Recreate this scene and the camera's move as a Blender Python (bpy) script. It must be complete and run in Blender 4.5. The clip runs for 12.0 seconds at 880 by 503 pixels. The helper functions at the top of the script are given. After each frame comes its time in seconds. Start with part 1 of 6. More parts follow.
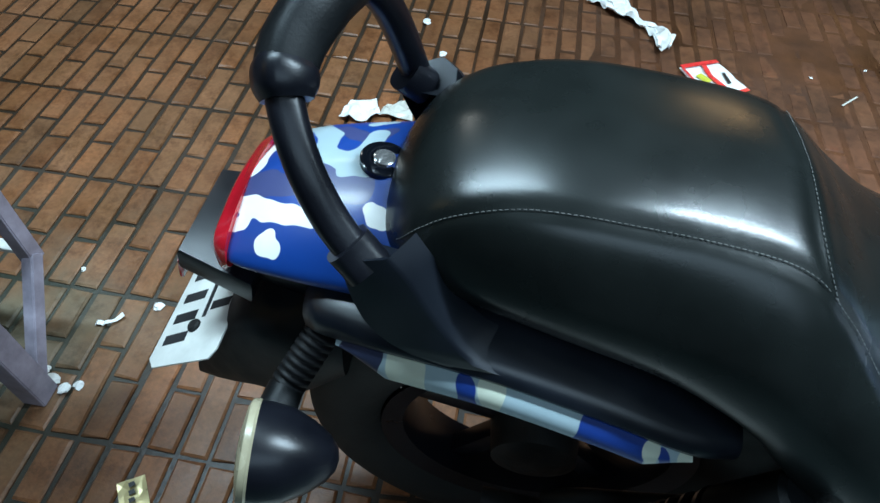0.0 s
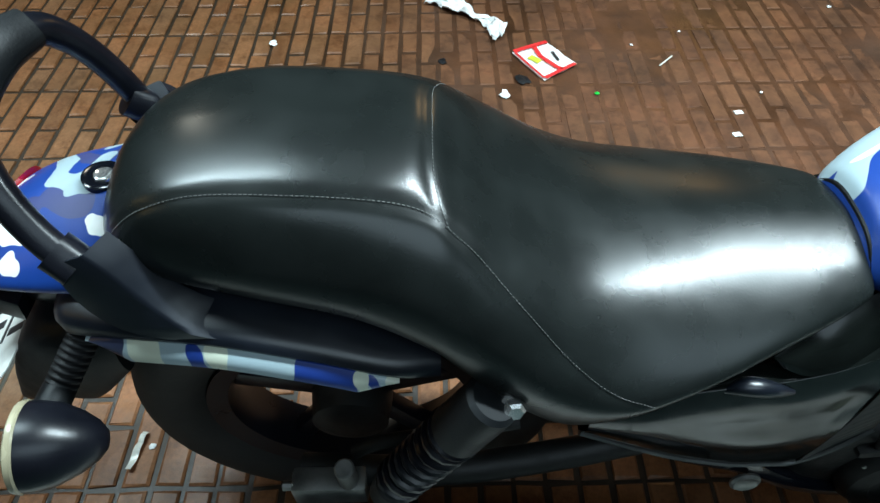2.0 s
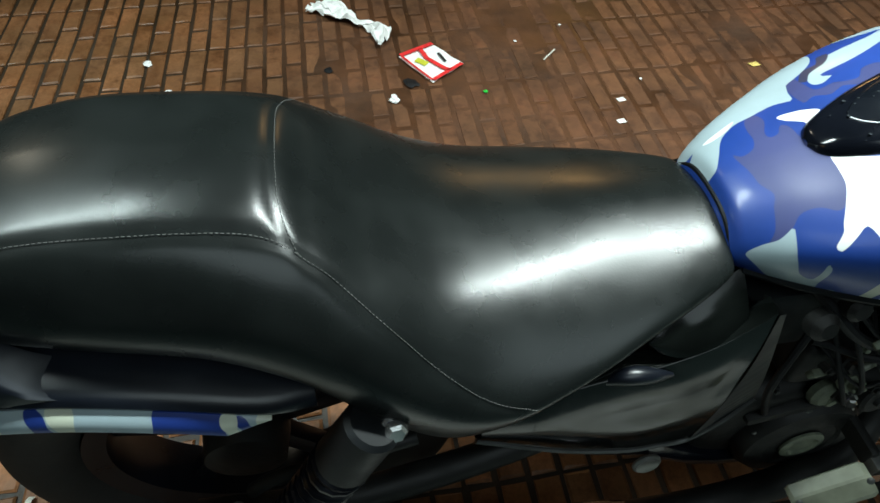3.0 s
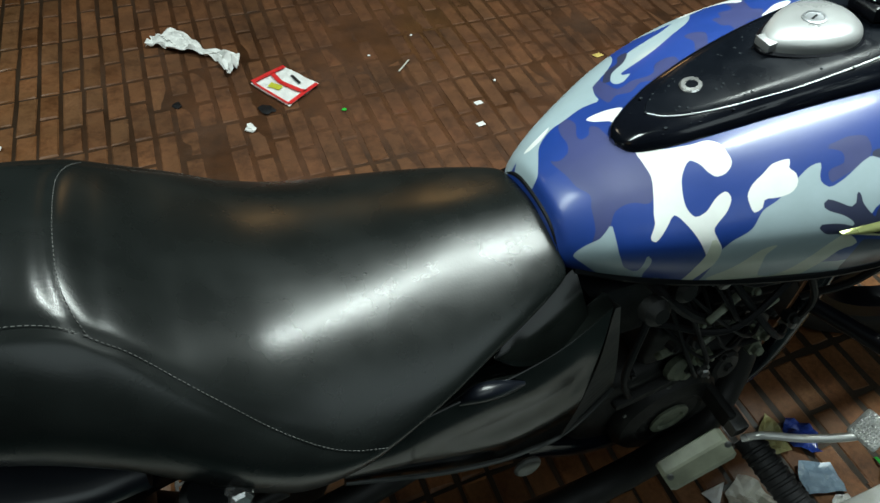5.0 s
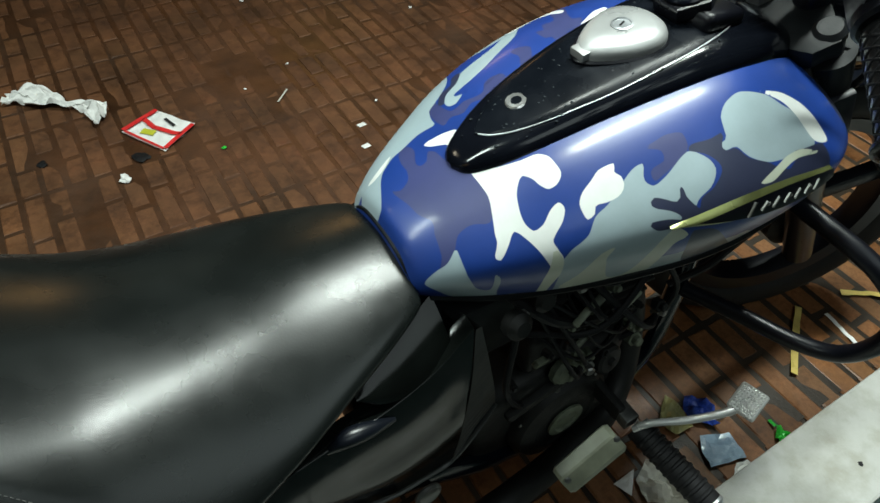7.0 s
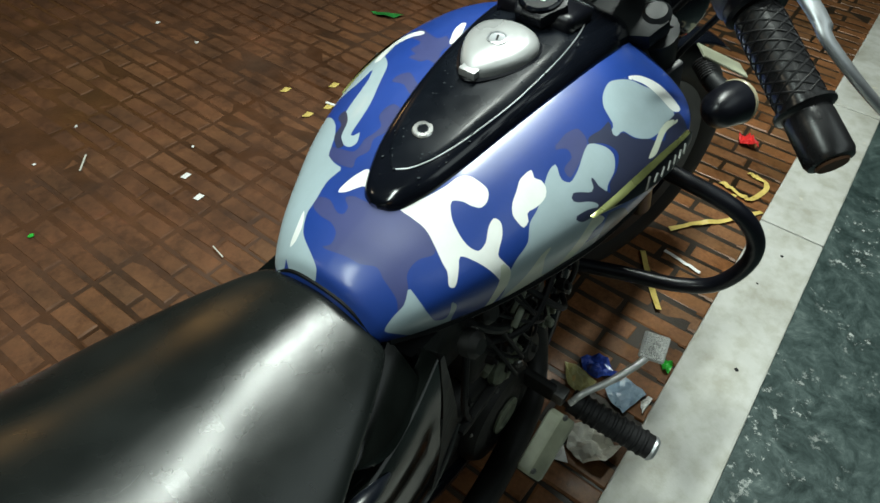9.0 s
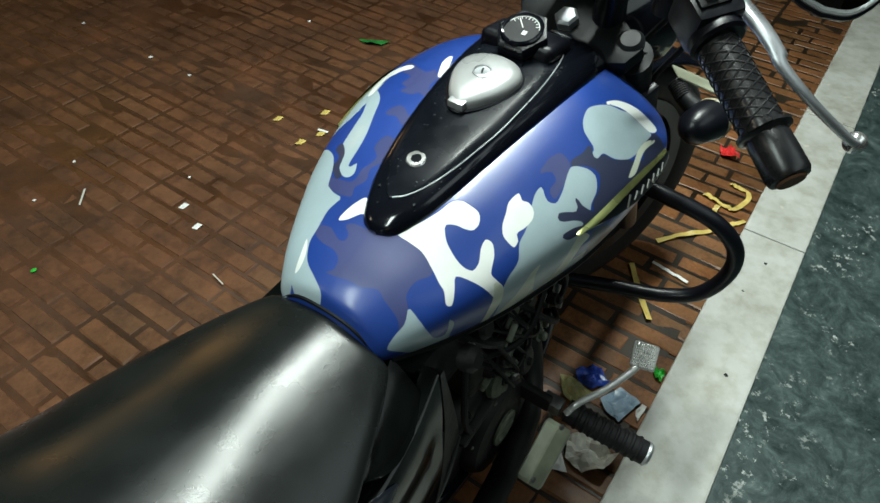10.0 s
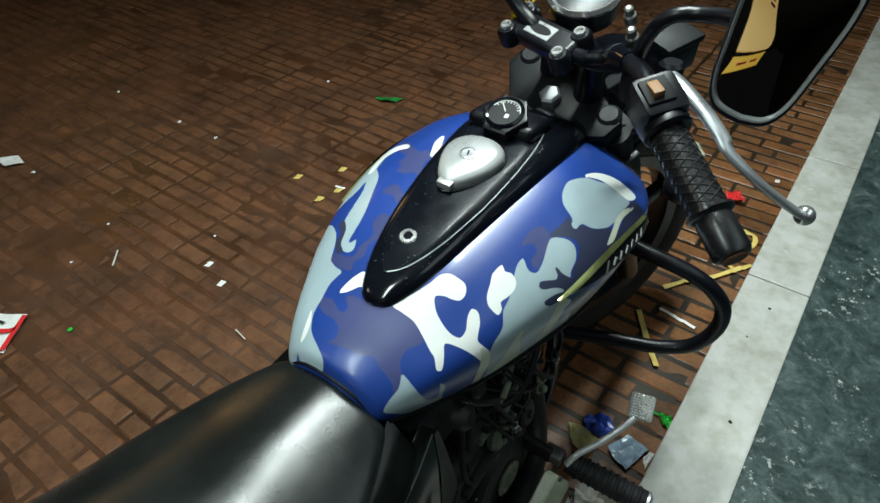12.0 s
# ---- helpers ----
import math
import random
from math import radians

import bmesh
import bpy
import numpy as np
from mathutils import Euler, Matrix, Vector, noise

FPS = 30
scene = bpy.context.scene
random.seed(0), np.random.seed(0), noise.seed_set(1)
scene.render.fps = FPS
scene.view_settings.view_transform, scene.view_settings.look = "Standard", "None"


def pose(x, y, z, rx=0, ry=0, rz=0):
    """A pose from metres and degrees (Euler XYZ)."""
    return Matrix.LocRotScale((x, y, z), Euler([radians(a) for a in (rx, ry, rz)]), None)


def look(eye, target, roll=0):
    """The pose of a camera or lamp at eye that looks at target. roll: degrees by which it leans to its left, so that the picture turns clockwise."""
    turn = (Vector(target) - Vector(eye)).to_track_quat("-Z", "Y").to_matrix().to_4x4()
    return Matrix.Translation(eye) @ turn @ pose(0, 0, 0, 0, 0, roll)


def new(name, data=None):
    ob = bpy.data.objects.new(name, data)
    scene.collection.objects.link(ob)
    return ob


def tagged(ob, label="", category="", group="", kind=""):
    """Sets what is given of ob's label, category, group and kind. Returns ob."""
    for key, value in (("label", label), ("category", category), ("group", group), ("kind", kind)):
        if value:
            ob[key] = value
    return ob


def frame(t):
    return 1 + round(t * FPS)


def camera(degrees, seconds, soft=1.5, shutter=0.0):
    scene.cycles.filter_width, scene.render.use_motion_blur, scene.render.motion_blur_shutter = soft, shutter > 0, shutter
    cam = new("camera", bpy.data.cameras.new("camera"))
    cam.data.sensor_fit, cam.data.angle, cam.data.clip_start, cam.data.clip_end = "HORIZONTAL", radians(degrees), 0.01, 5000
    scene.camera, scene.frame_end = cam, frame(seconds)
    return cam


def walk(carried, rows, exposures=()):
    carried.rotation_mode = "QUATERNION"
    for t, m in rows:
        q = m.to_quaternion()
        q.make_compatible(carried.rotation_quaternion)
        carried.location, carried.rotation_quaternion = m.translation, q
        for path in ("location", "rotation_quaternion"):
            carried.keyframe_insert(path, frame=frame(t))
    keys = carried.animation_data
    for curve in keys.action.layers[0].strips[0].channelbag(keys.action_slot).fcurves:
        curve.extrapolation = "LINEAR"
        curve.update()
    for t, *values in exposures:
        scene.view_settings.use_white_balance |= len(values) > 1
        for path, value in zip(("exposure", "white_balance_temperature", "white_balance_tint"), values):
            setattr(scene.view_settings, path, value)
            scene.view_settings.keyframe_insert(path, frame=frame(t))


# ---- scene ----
cam = camera(69.3, 12.0)
PATH = [
    (0, (-0.171, -0.388, 1.116), (-0.314, 0.859, -0.441), 3.8),
    (0.5, (-0.113, -0.425, 1.158), (-0.292, 0.796, -0.416), 0.4),
    (1, (-0.042, -0.449, 1.171), (-0.135, 0.803, -0.386), 0.8),
    (1.5, (0.013, -0.467, 1.178), (-0.039, 0.806, -0.364), -0.2),
    (2, (0.056, -0.462, 1.175), (0.071, 0.817, -0.363), -0.3),
    (2.5, (0.099, -0.449, 1.175), (0.246, 0.827, -0.358), 0.5),
    (3, (0.117, -0.442, 1.166), (0.365, 0.822, -0.364), 1.7),
    (3.5, (0.138, -0.447, 1.171), (0.491, 0.824, -0.333), 3.4),
    (5.5, (0.22, -0.43, 1.175), (0.801, 0.749, -0.333), 2.8),
    (6, (0.243, -0.433, 1.177), (0.885, 0.725, -0.322), 3.0),
    (6.5, (0.268, -0.437, 1.182), (0.968, 0.705, -0.303), 2.7),
    (7, (0.289, -0.447, 1.186), (1.027, 0.682, -0.291), 2.2),
    (7.2, (0.291, -0.447, 1.188), (1.077, 0.663, -0.278), 3.0),
    (8.8, (0.218, -0.338, 1.195), (1.351, 0.437, -0.26), 4.7),
    (9, (0.21, -0.337, 1.197), (1.371, 0.423, -0.244), 4.8),
    (9.5, (0.193, -0.344, 1.212), (1.396, 0.412, -0.195), 3.9),
    (10, (0.184, -0.35, 1.231), (1.389, 0.418, -0.168), 3.2),
    (10.5, (0.179, -0.356, 1.257), (1.382, 0.458, -0.118), 2.3),
    (11, (0.181, -0.373, 1.278), (1.387, 0.444, -0.092), 1.7),
    (11.5, (0.183, -0.385, 1.295), (1.409, 0.456, -0.043), 0.8),
    (12, (0.188, -0.4, 1.31), (1.409, 0.485, -0.003), -0.5),
]
EXPOSURES = [(0, 0.68, 5400, 8), (1.0, 0.96, 5400, 8), (1.5, 1.00, 5450, 8), (2.0, 0.94, 5850, 8), (2.5, 0.78, 6250, 8), (3.5, 0.28, 6450, 8), (5.5, 0.0, 6600, 8), (7.0, -0.06, 6750, 8), (9.0, -0.04, 6800, 8), (12, -0.08, 6500, 8)]
walk(cam, [(t, look(eye, target, roll)) for t, eye, target, roll in PATH], EXPOSURES)

# ---- light ----
world = bpy.data.worlds.new("night")
scene.world = world
world.use_nodes = True
world.node_tree.nodes["Background"].inputs[0].default_value = (0.42, 0.45, 0.40, 1)
world.node_tree.nodes["Background"].inputs[1].default_value = 0.007


def area_lamp(name, eye, target, size_x, size_y, watts, colour, spread=180):
    data = bpy.data.lights.new(name, "AREA")
    data.shape, data.size, data.size_y, data.energy, data.color = "RECTANGLE", size_x, size_y, watts, colour
    data.spread = radians(spread)
    lamp = new(name, data)
    lamp.matrix_world = look(eye, target)
    return lamp


# white tube lights strung over the lane ahead of and behind the motorcycle, an added fill, street lamp and a warm shop
# across the lane
area_lamp("lane_tube_lamp", (1.50, 0.30, 2.80), (1.49, 0.20, 0.0), 1.5, 0.12, 64, (0.88, 1.0, 0.97), 135)
area_lamp("rear_tube_lamp", (-1.25, 0.55, 2.85), (-1.24, 0.42, 0.0), 1.6, 0.22, 40, (0.84, 1.0, 0.98), 150)
# unseen soft fill, added to brighten the tank's near flank and gloss panels
area_lamp("shop_side_fill", (0.90, -1.80, 2.85), (0.85, -1.2, 0.6), 2.8, 1.2, 16, (0.80, 0.95, 0.98))
area_lamp("street_lamp_light", (-3.4, 4.4, 4.2), (-1.0, 0.6, 0.0), 0.6, 0.6, 10, (1.0, 0.90, 0.70))
area_lamp("warm_shop_lamp", (2.3, 5.3, 2.5), (0.4, 0.0, 0.6), 0.7, 0.3, 6, (1.0, 0.58, 0.22))

# ---- materials ----
def shader(name):
    m = bpy.data.materials.new(name)
    m.use_nodes = True
    nt = m.node_tree
    return m, nt, nt.nodes["Principled BSDF"]


def node(nt, kind, **values):
    n = nt.nodes.new(kind)
    for key, value in values.items():
        n.inputs[key.replace("_", " ")].default_value = value
    return n


def coords(nt, scale=1.0):
    tc = nt.nodes.new("ShaderNodeTexCoord")
    mp = nt.nodes.new("ShaderNodeMapping")
    mp.inputs["Scale"].default_value = (scale, scale, scale) if not isinstance(scale, tuple) else scale
    nt.links.new(tc.outputs["Object"], mp.inputs["Vector"])
    return mp.outputs["Vector"]


def noise_tex(nt, vec, scale, detail=3.0, rough=0.55):
    n = node(nt, "ShaderNodeTexNoise", Scale=scale, Detail=detail, Roughness=rough)
    nt.links.new(vec, n.inputs["Vector"])
    return n.outputs["Fac"]


def ramp(nt, fac, stops):
    r = nt.nodes.new("ShaderNodeValToRGB")
    e = r.color_ramp.elements
    while len(e) < len(stops):
        e.new(0.5)
    for el, (pos, col) in zip(e, stops):
        el.position = pos
        el.color = (*col, 1) if len(col) == 3 else col
    nt.links.new(fac, r.inputs["Fac"])
    return r.outputs["Color"]


def mixed(nt, fac, a, b, mode="MIX"):
    m = nt.nodes.new("ShaderNodeMix")
    m.data_type, m.blend_type = "RGBA", mode
    for sock, val in ((m.inputs[0], fac), (m.inputs[6], a), (m.inputs[7], b)):
        if isinstance(val, (int, float)):
            sock.default_value = val
        elif isinstance(val, tuple):
            sock.default_value = (*val, 1)
        else:
            nt.links.new(val, sock)
    return m.outputs[2]


def bumped(nt, bsdf, height, strength, distance):
    b = node(nt, "ShaderNodeBump", Strength=strength, Distance=distance)
    nt.links.new(height, b.inputs["Height"])
    nt.links.new(b.outputs["Normal"], bsdf.inputs["Normal"])


def surface(name, colour, rough, metal=0.0, vary=0.25, scale=18.0, bump=0.15, fine=220.0, coat=0.0, spec=0.5, rvary=0.12):
    """Plain stuff with two scales of variation: blotches of tone and gloss, and a fine grain."""
    m, nt, b = shader(name)
    vec = coords(nt)
    big, small = noise_tex(nt, vec, scale, 4), noise_tex(nt, vec, fine, 2)
    dark = tuple(c * (1 - vary) for c in colour)
    light = tuple(min(1, c * (1 + vary)) for c in colour)
    nt.links.new(ramp(nt, big, [(0.3, dark), (0.7, light)]), b.inputs["Base Color"])
    lo, hi = max(0.02, rough - rvary), min(1, rough + rvary)
    nt.links.new(ramp(nt, big, [(0.3, (lo,) * 3), (0.7, (hi,) * 3)]), b.inputs["Roughness"])
    b.inputs["Metallic"].default_value = metal
    b.inputs["Specular IOR Level"].default_value = spec
    b.inputs["Coat Weight"].default_value = coat
    if bump:
        bumped(nt, b, small, bump, 0.001)
    return m


LEATHER = surface("black_leatherette", (0.0080, 0.0098, 0.0094), 0.28, vary=0.2, scale=14, bump=0.07, fine=420, spec=0.37, rvary=0.04, coat=0.05)
LEATHER.node_tree.nodes["Principled BSDF"].inputs["Coat Roughness"].default_value = 0.20
COVER_BLACK = surface("gloss_black_cover", (0.004, 0.005, 0.0045), 0.13, vary=0.3, bump=0.02, spec=0.30, rvary=0.05)
COVER_GREY = surface("brushed_dark_cover", (0.016, 0.018, 0.018), 0.42, vary=0.2, bump=0.1, fine=300, spec=0.4)
BEADS = surface("rain_bead", (0.03, 0.035, 0.04), 0.05, vary=0.1, bump=0, spec=0.8)
GLOSS_BLACK = surface("gloss_black_paint", (0.004, 0.005, 0.008), 0.14, vary=0.2, bump=0.02, coat=0.15, rvary=0.05, spec=0.4)
PANEL_BLACK = surface("polished_black_panel", (0.005, 0.007, 0.012), 0.36, vary=0.2, bump=0.02, spec=0.65, rvary=0.04)
PANEL_SHEEN = surface("satin_inset_panel", (0.0045, 0.006, 0.009), 0.27, vary=0.3, bump=0.04, spec=0.13, rvary=0.10)
SATIN_BLACK = surface("satin_black_plastic", (0.0045, 0.005, 0.008), 0.33, vary=0.25, bump=0.10, fine=500, rvary=0.06, spec=0.36)
MATT_BLACK = surface("matt_black_plastic", (0.005, 0.006, 0.007), 0.5, vary=0.3, bump=0.2, fine=400, spec=0.22)
RUBBER = surface("black_rubber", (0.007, 0.007, 0.008), 0.6, vary=0.35, bump=0.3, fine=300, spec=0.3)
TYRE_MAT = surface("tyre_rubber", (0.008, 0.0078, 0.007), 0.75, vary=0.4, scale=9, bump=0.3, fine=250)
DARK_METAL = surface("dirty_dark_metal", (0.006, 0.006, 0.0055), 0.6, metal=0.1, vary=0.5, scale=30, bump=0.4, fine=160)
GREY_METAL = surface("dull_grey_metal", (0.22, 0.22, 0.21), 0.42, metal=0.8, vary=0.35, scale=26, bump=0.3, fine=180)
CHROME = surface("bright_chrome", (0.75, 0.75, 0.74), 0.2, metal=0.85, vary=0.08, bump=0.03)
ALLOY = surface("satin_alloy", (0.46, 0.48, 0.50), 0.38, metal=0.7, vary=0.12, bump=0.05)
ALLOY_DARK = surface("worn_grey_trim", (0.07, 0.072, 0.072), 0.4, metal=0.4, vary=0.3)
CAP_SILVER = surface("silver_cap_paint", (0.46, 0.47, 0.47), 0.36, metal=0.45, vary=0.06, bump=0.05, fine=600)
STITCH = surface("pale_thread", (0.11, 0.11, 0.105), 0.8, vary=0.3)
RED_LENS = surface("red_lens_plastic", (0.42, 0.008, 0.018), 0.15, vary=0.15, coat=0.6, bump=0.03)
AMBER_CLEAR = surface("dusty_clear_lens", (0.30, 0.27, 0.18), 0.25, vary=0.35, bump=0.1)
PLATE_WHITE = surface("plate_white", (0.72, 0.72, 0.68), 0.42, vary=0.12, bump=0.15, scale=30)
INK = surface("plate_ink", (0.02, 0.02, 0.022), 0.5, vary=0.2)
CREAM_PAINT = surface("cream_heat_shield_paint", (0.25, 0.26, 0.19), 0.42, vary=0.35, bump=0.1)
WHITE_LINE = surface("white_trim", (0.75, 0.75, 0.73), 0.35, vary=0.08)
LILAC_IRON = surface("lilac_painted_iron", (0.30, 0.27, 0.33), 0.5, vary=0.35, scale=22, bump=0.4, fine=140)
STRAP_YELLOW = surface("yellow_strap_plastic", (0.62, 0.47, 0.14), 0.35, vary=0.25, bump=0.1)
PAPER_WHITE = surface("crumpled_white_paper", (0.74, 0.74, 0.72), 0.7, vary=0.12, scale=40, bump=0.3)
FOIL_RED = surface("red_printed_foil", (0.62, 0.03, 0.03), 0.3, vary=0.2, scale=40)
FOIL_GREEN = surface("green_printed_foil", (0.03, 0.45, 0.05), 0.35, vary=0.2, scale=40)
LIME = surface("lime_print", (0.55, 0.55, 0.05), 0.4)
CLEAR_BAG = surface("thin_plastic_bag", (0.55, 0.54, 0.48), 0.22, vary=0.2, scale=30, bump=0.2)
ORANGE_SWITCH = surface("orange_switch", (0.24, 0.11, 0.035), 0.5)
GOLD_FOIL = surface("gold_garland_foil", (0.75, 0.55, 0.06), 0.22, metal=0.7, vary=0.3)

# ---- building helpers ----
def part(name, bm, material, parent=None, label="", smooth=True):
    """Links a bmesh as one mesh object under a thing or under a part."""
    bmesh.ops.recalc_face_normals(bm, faces=bm.faces)
    me = bpy.data.meshes.new(name)
    bm.to_mesh(me)
    bm.free()
    me.materials.append(material)
    for p in me.polygons:
        p.use_smooth = smooth
    if smooth:
        me.set_sharp_from_angle(angle=radians(38))
    ob = new(name, me)
    if parent is not None:
        ob.parent = parent
    if label:
        tagged(ob, label)
    return ob


def thing(name, label, category, group="", at=(0, 0, 0)):
    ob = new(name)
    ob.location = at
    ob.empty_display_size = 0.05
    return tagged(ob, label, category, group)


def spline(keys, n):
    """Smooth rows through key rows of numbers (Catmull-Rom), n steps a span."""
    k = [np.array(r, float) for r in keys]
    k = [2 * k[0] - k[1]] + k + [2 * k[-1] - k[-2]]
    out = []
    for i in range(1, len(k) - 2):
        for j in range(n):
            t = j / n
            a, b, c, d = k[i - 1], k[i], k[i + 1], k[i + 2]
            out.append(0.5 * (2 * b + (c - a) * t + (2 * a - 5 * b + 4 * c - d) * t * t + (3 * b - a - 3 * c + d) * t ** 3))
    out.append(k[-2])
    return out


def grid_faces(bm, rows, closed=False):
    vs = [[bm.verts.new(p) for p in row] for row in rows]
    for a, b in zip(vs, vs[1:]):
        n = len(a)
        for j in range(n if closed else n - 1):
            bm.faces.new((a[j], a[(j + 1) % n], b[(j + 1) % n], b[j]))
    return vs


def tube(points, radius, segs=14, n=6, bm=None, cap=True, square=1.0):
    """A round bar along a smooth line; radius a number or one a point."""
    bm = bm or bmesh.new()
    rad = radius if isinstance(radius, (list, tuple)) else [radius] * len(points)
    line = spline([(*p, r) for p, r in zip(points, rad)], n) if len(points) > 2 else [np.array((*p, r)) for p, r in zip(points, rad)]
    rows, up = [], None
    for i, q in enumerate(line):
        p = Vector(q[:3])
        d = Vector(line[min(i + 1, len(line) - 1)][:3]) - Vector(line[max(i - 1, 0)][:3])
        d.normalize()
        if up is None:
            up = d.orthogonal().normalized()
        up = (up - d * up.dot(d)).normalized()
        side = d.cross(up)
        r = float(q[3])
        rows.append([p + r * (math.copysign(abs(math.cos(a)) ** square, math.cos(a)) * up + math.copysign(abs(math.sin(a)) ** square, math.sin(a)) * side) for a in [2 * math.pi * j / segs for j in range(segs)]])
    vs = grid_faces(bm, rows, True)
    if cap:
        bm.faces.new(vs[0][::-1])
        bm.faces.new(vs[-1])
    return bm


def lathe(profile, m, segs=28, bm=None):
    """A turned body: (radius, height) rows about the z axis of the pose m."""
    bm = bm or bmesh.new()
    rows = [[m @ Vector((max(r, 1e-5) * math.cos(2 * math.pi * j / segs), max(r, 1e-5) * math.sin(2 * math.pi * j / segs), h)) for j in range(segs)] for r, h in profile]
    vs = grid_faces(bm, rows, True)
    bm.faces.new(vs[0][::-1])
    bm.faces.new(vs[-1])
    return bm


def rod(a, b, r0, r1=None, segs=16, bevel=0.0):
    """A straight turned bar from a to b."""
    a, b = Vector(a), Vector(b)
    r1 = r0 if r1 is None else r1
    h = (b - a).length
    m = Matrix.Translation(a) @ (b - a).to_track_quat("Z", "Y").to_matrix().to_4x4()
    if bevel:
        prof = [(r0 - bevel, 0), (r0, bevel), (r1, h - bevel), (r1 - bevel, h)]
    else:
        prof = [(r0, 0), (r1, h)]
    return lathe(prof, m, segs)


def axis_pose(at, towards, x_hint=(1, 0, 0)):
    """A pose at a place whose z axis runs along a direction."""
    z = Vector(towards).normalized()
    x = Vector(x_hint)
    x = (x - z * x.dot(z)).normalized()
    return Matrix.Translation(at) @ Matrix((x, z.cross(x), z)).transposed().to_4x4()


def block(size, m=None, bevel=0.004, segs=2, bm=None):
    """A box with rounded edges, centred on the pose m."""
    b = bmesh.new()
    bmesh.ops.create_cube(b, size=1, matrix=Matrix.Diagonal((*size, 1)))
    if bevel:
        bmesh.ops.bevel(b, geom=b.edges[:], offset=bevel, segments=segs, profile=0.6, affect="EDGES")
    if m is not None:
        bmesh.ops.transform(b, matrix=m, verts=b.verts)
    return joined(bm, b)


def joined(bm, other):
    if bm is None:
        return other
    me = bpy.data.meshes.new("tmp")
    other.to_mesh(me)
    bm.from_mesh(me)
    bpy.data.meshes.remove(me)
    other.free()
    return bm


def slab(outline, thick, m, bevel=0.002, bm=None):
    """A plate of the given outline (x, y rows), thick along the pose's z, with softened rims."""
    b = bmesh.new()
    f = b.faces.new([b.verts.new((x, y, 0)) for x, y in outline])
    ext = bmesh.ops.extrude_face_region(b, geom=[f])["geom"]
    bmesh.ops.translate(b, vec=(0, 0, thick), verts=[g for g in ext if isinstance(g, bmesh.types.BMVert)])
    bmesh.ops.recalc_face_normals(b, faces=b.faces)
    if bevel:
        rim = [e for e in b.edges if abs(e.verts[0].co.z - e.verts[1].co.z) < 1e-6]
        bmesh.ops.bevel(b, geom=rim, offset=bevel, segments=2, profile=0.6, affect="EDGES")
    bmesh.ops.transform(b, matrix=m, verts=b.verts)
    return joined(bm, b)


def section(zc, wt, zt, ws, zs, wb, zb, v):
    """A point (y, z) of a body's half section: v 0 the crown, 1 the shoulder, 2 the widest line, 3 the lower rim, 3.4 tucked under."""
    keys = [(-wt * 0.9, zt + 0.25 * (zc - zt)), (0, zc), (wt, zt), (ws, zs), (wb, zb), (wb - 0.03, zb - 0.008), (wb - 0.06, zb - 0.008)]
    i = min(int(v), 3)
    t = v - i
    a, b, c, d = (np.array(keys[i + k]) for k in range(4))
    return 0.5 * (2 * b + (c - a) * t + (2 * a - 5 * b + 4 * c - d) * t * t + (3 * b - a - 3 * c + d) * t ** 3)


def body(keys, per_span, around, dent=None, bm=None):
    """A symmetrical lofted body along x. keys: x, crown z, shoulder y z, widest y z, rim y z."""
    bm = bm or bmesh.new()
    layer = bm.verts.layers.float_vector.new("place")
    rows, places = [], []
    for k in spline(keys, per_span):
        row, pl = [], []
        for j in range(-around, around + 1):
            v = abs(j) / around * 3.4
            y, z = section(*k[1:], v)
            side = 1 if j > 0 else -1
            p = np.array((k[0], side * y, z))
            if dent:
                p = dent(p, k[0], side * v)
            row.append(p)
            pl.append((k[0], side * v, 0))
        rows.append(row)
        places.append(pl)
    vs = grid_faces(bm, rows)
    for row, pl in zip(vs, places):
        for vert, q in zip(row, pl):
            vert[layer] = q
    for row in (vs[0], vs[-1]):
        bm.faces.new(row)
    bm.faces.new([r[0] for r in vs] + [r[-1] for r in vs][::-1])
    return bm


DENSE = {}


def body_point(keys, x, v):
    """The place on a body's surface at x and v (sign: side)."""
    if id(keys) not in DENSE:
        DENSE[id(keys)] = np.array(spline(keys, 24))
    rows = DENSE[id(keys)]
    k = [np.interp(x, rows[:, 0], rows[:, c]) for c in range(1, 8)]
    y, z = section(*k, abs(v))
    return Vector((x, math.copysign(y, v), z))

# ---- ground, kerb and platform ----
KERB_IN, KERB_OUT, KERB_TOP = -0.337, -0.495, 0.12


def ground_gradient(nt, vec):
    """0 in the middle of the lane, 1 where moss and grime lie thick round the stand."""
    sep = nt.nodes.new("ShaderNodeSeparateXYZ")
    nt.links.new(vec, sep.inputs[0])
    mr = node(nt, "ShaderNodeMapRange", From_Min=-0.70, From_Max=-1.05)
    nt.links.new(sep.outputs["X"], mr.inputs["Value"])
    my = node(nt, "ShaderNodeMapRange", From_Min=0.60, From_Max=0.25)
    nt.links.new(sep.outputs["Y"], my.inputs["Value"])
    return mixed(nt, 1.0, mr.outputs["Result"], my.outputs["Result"], "MULTIPLY")


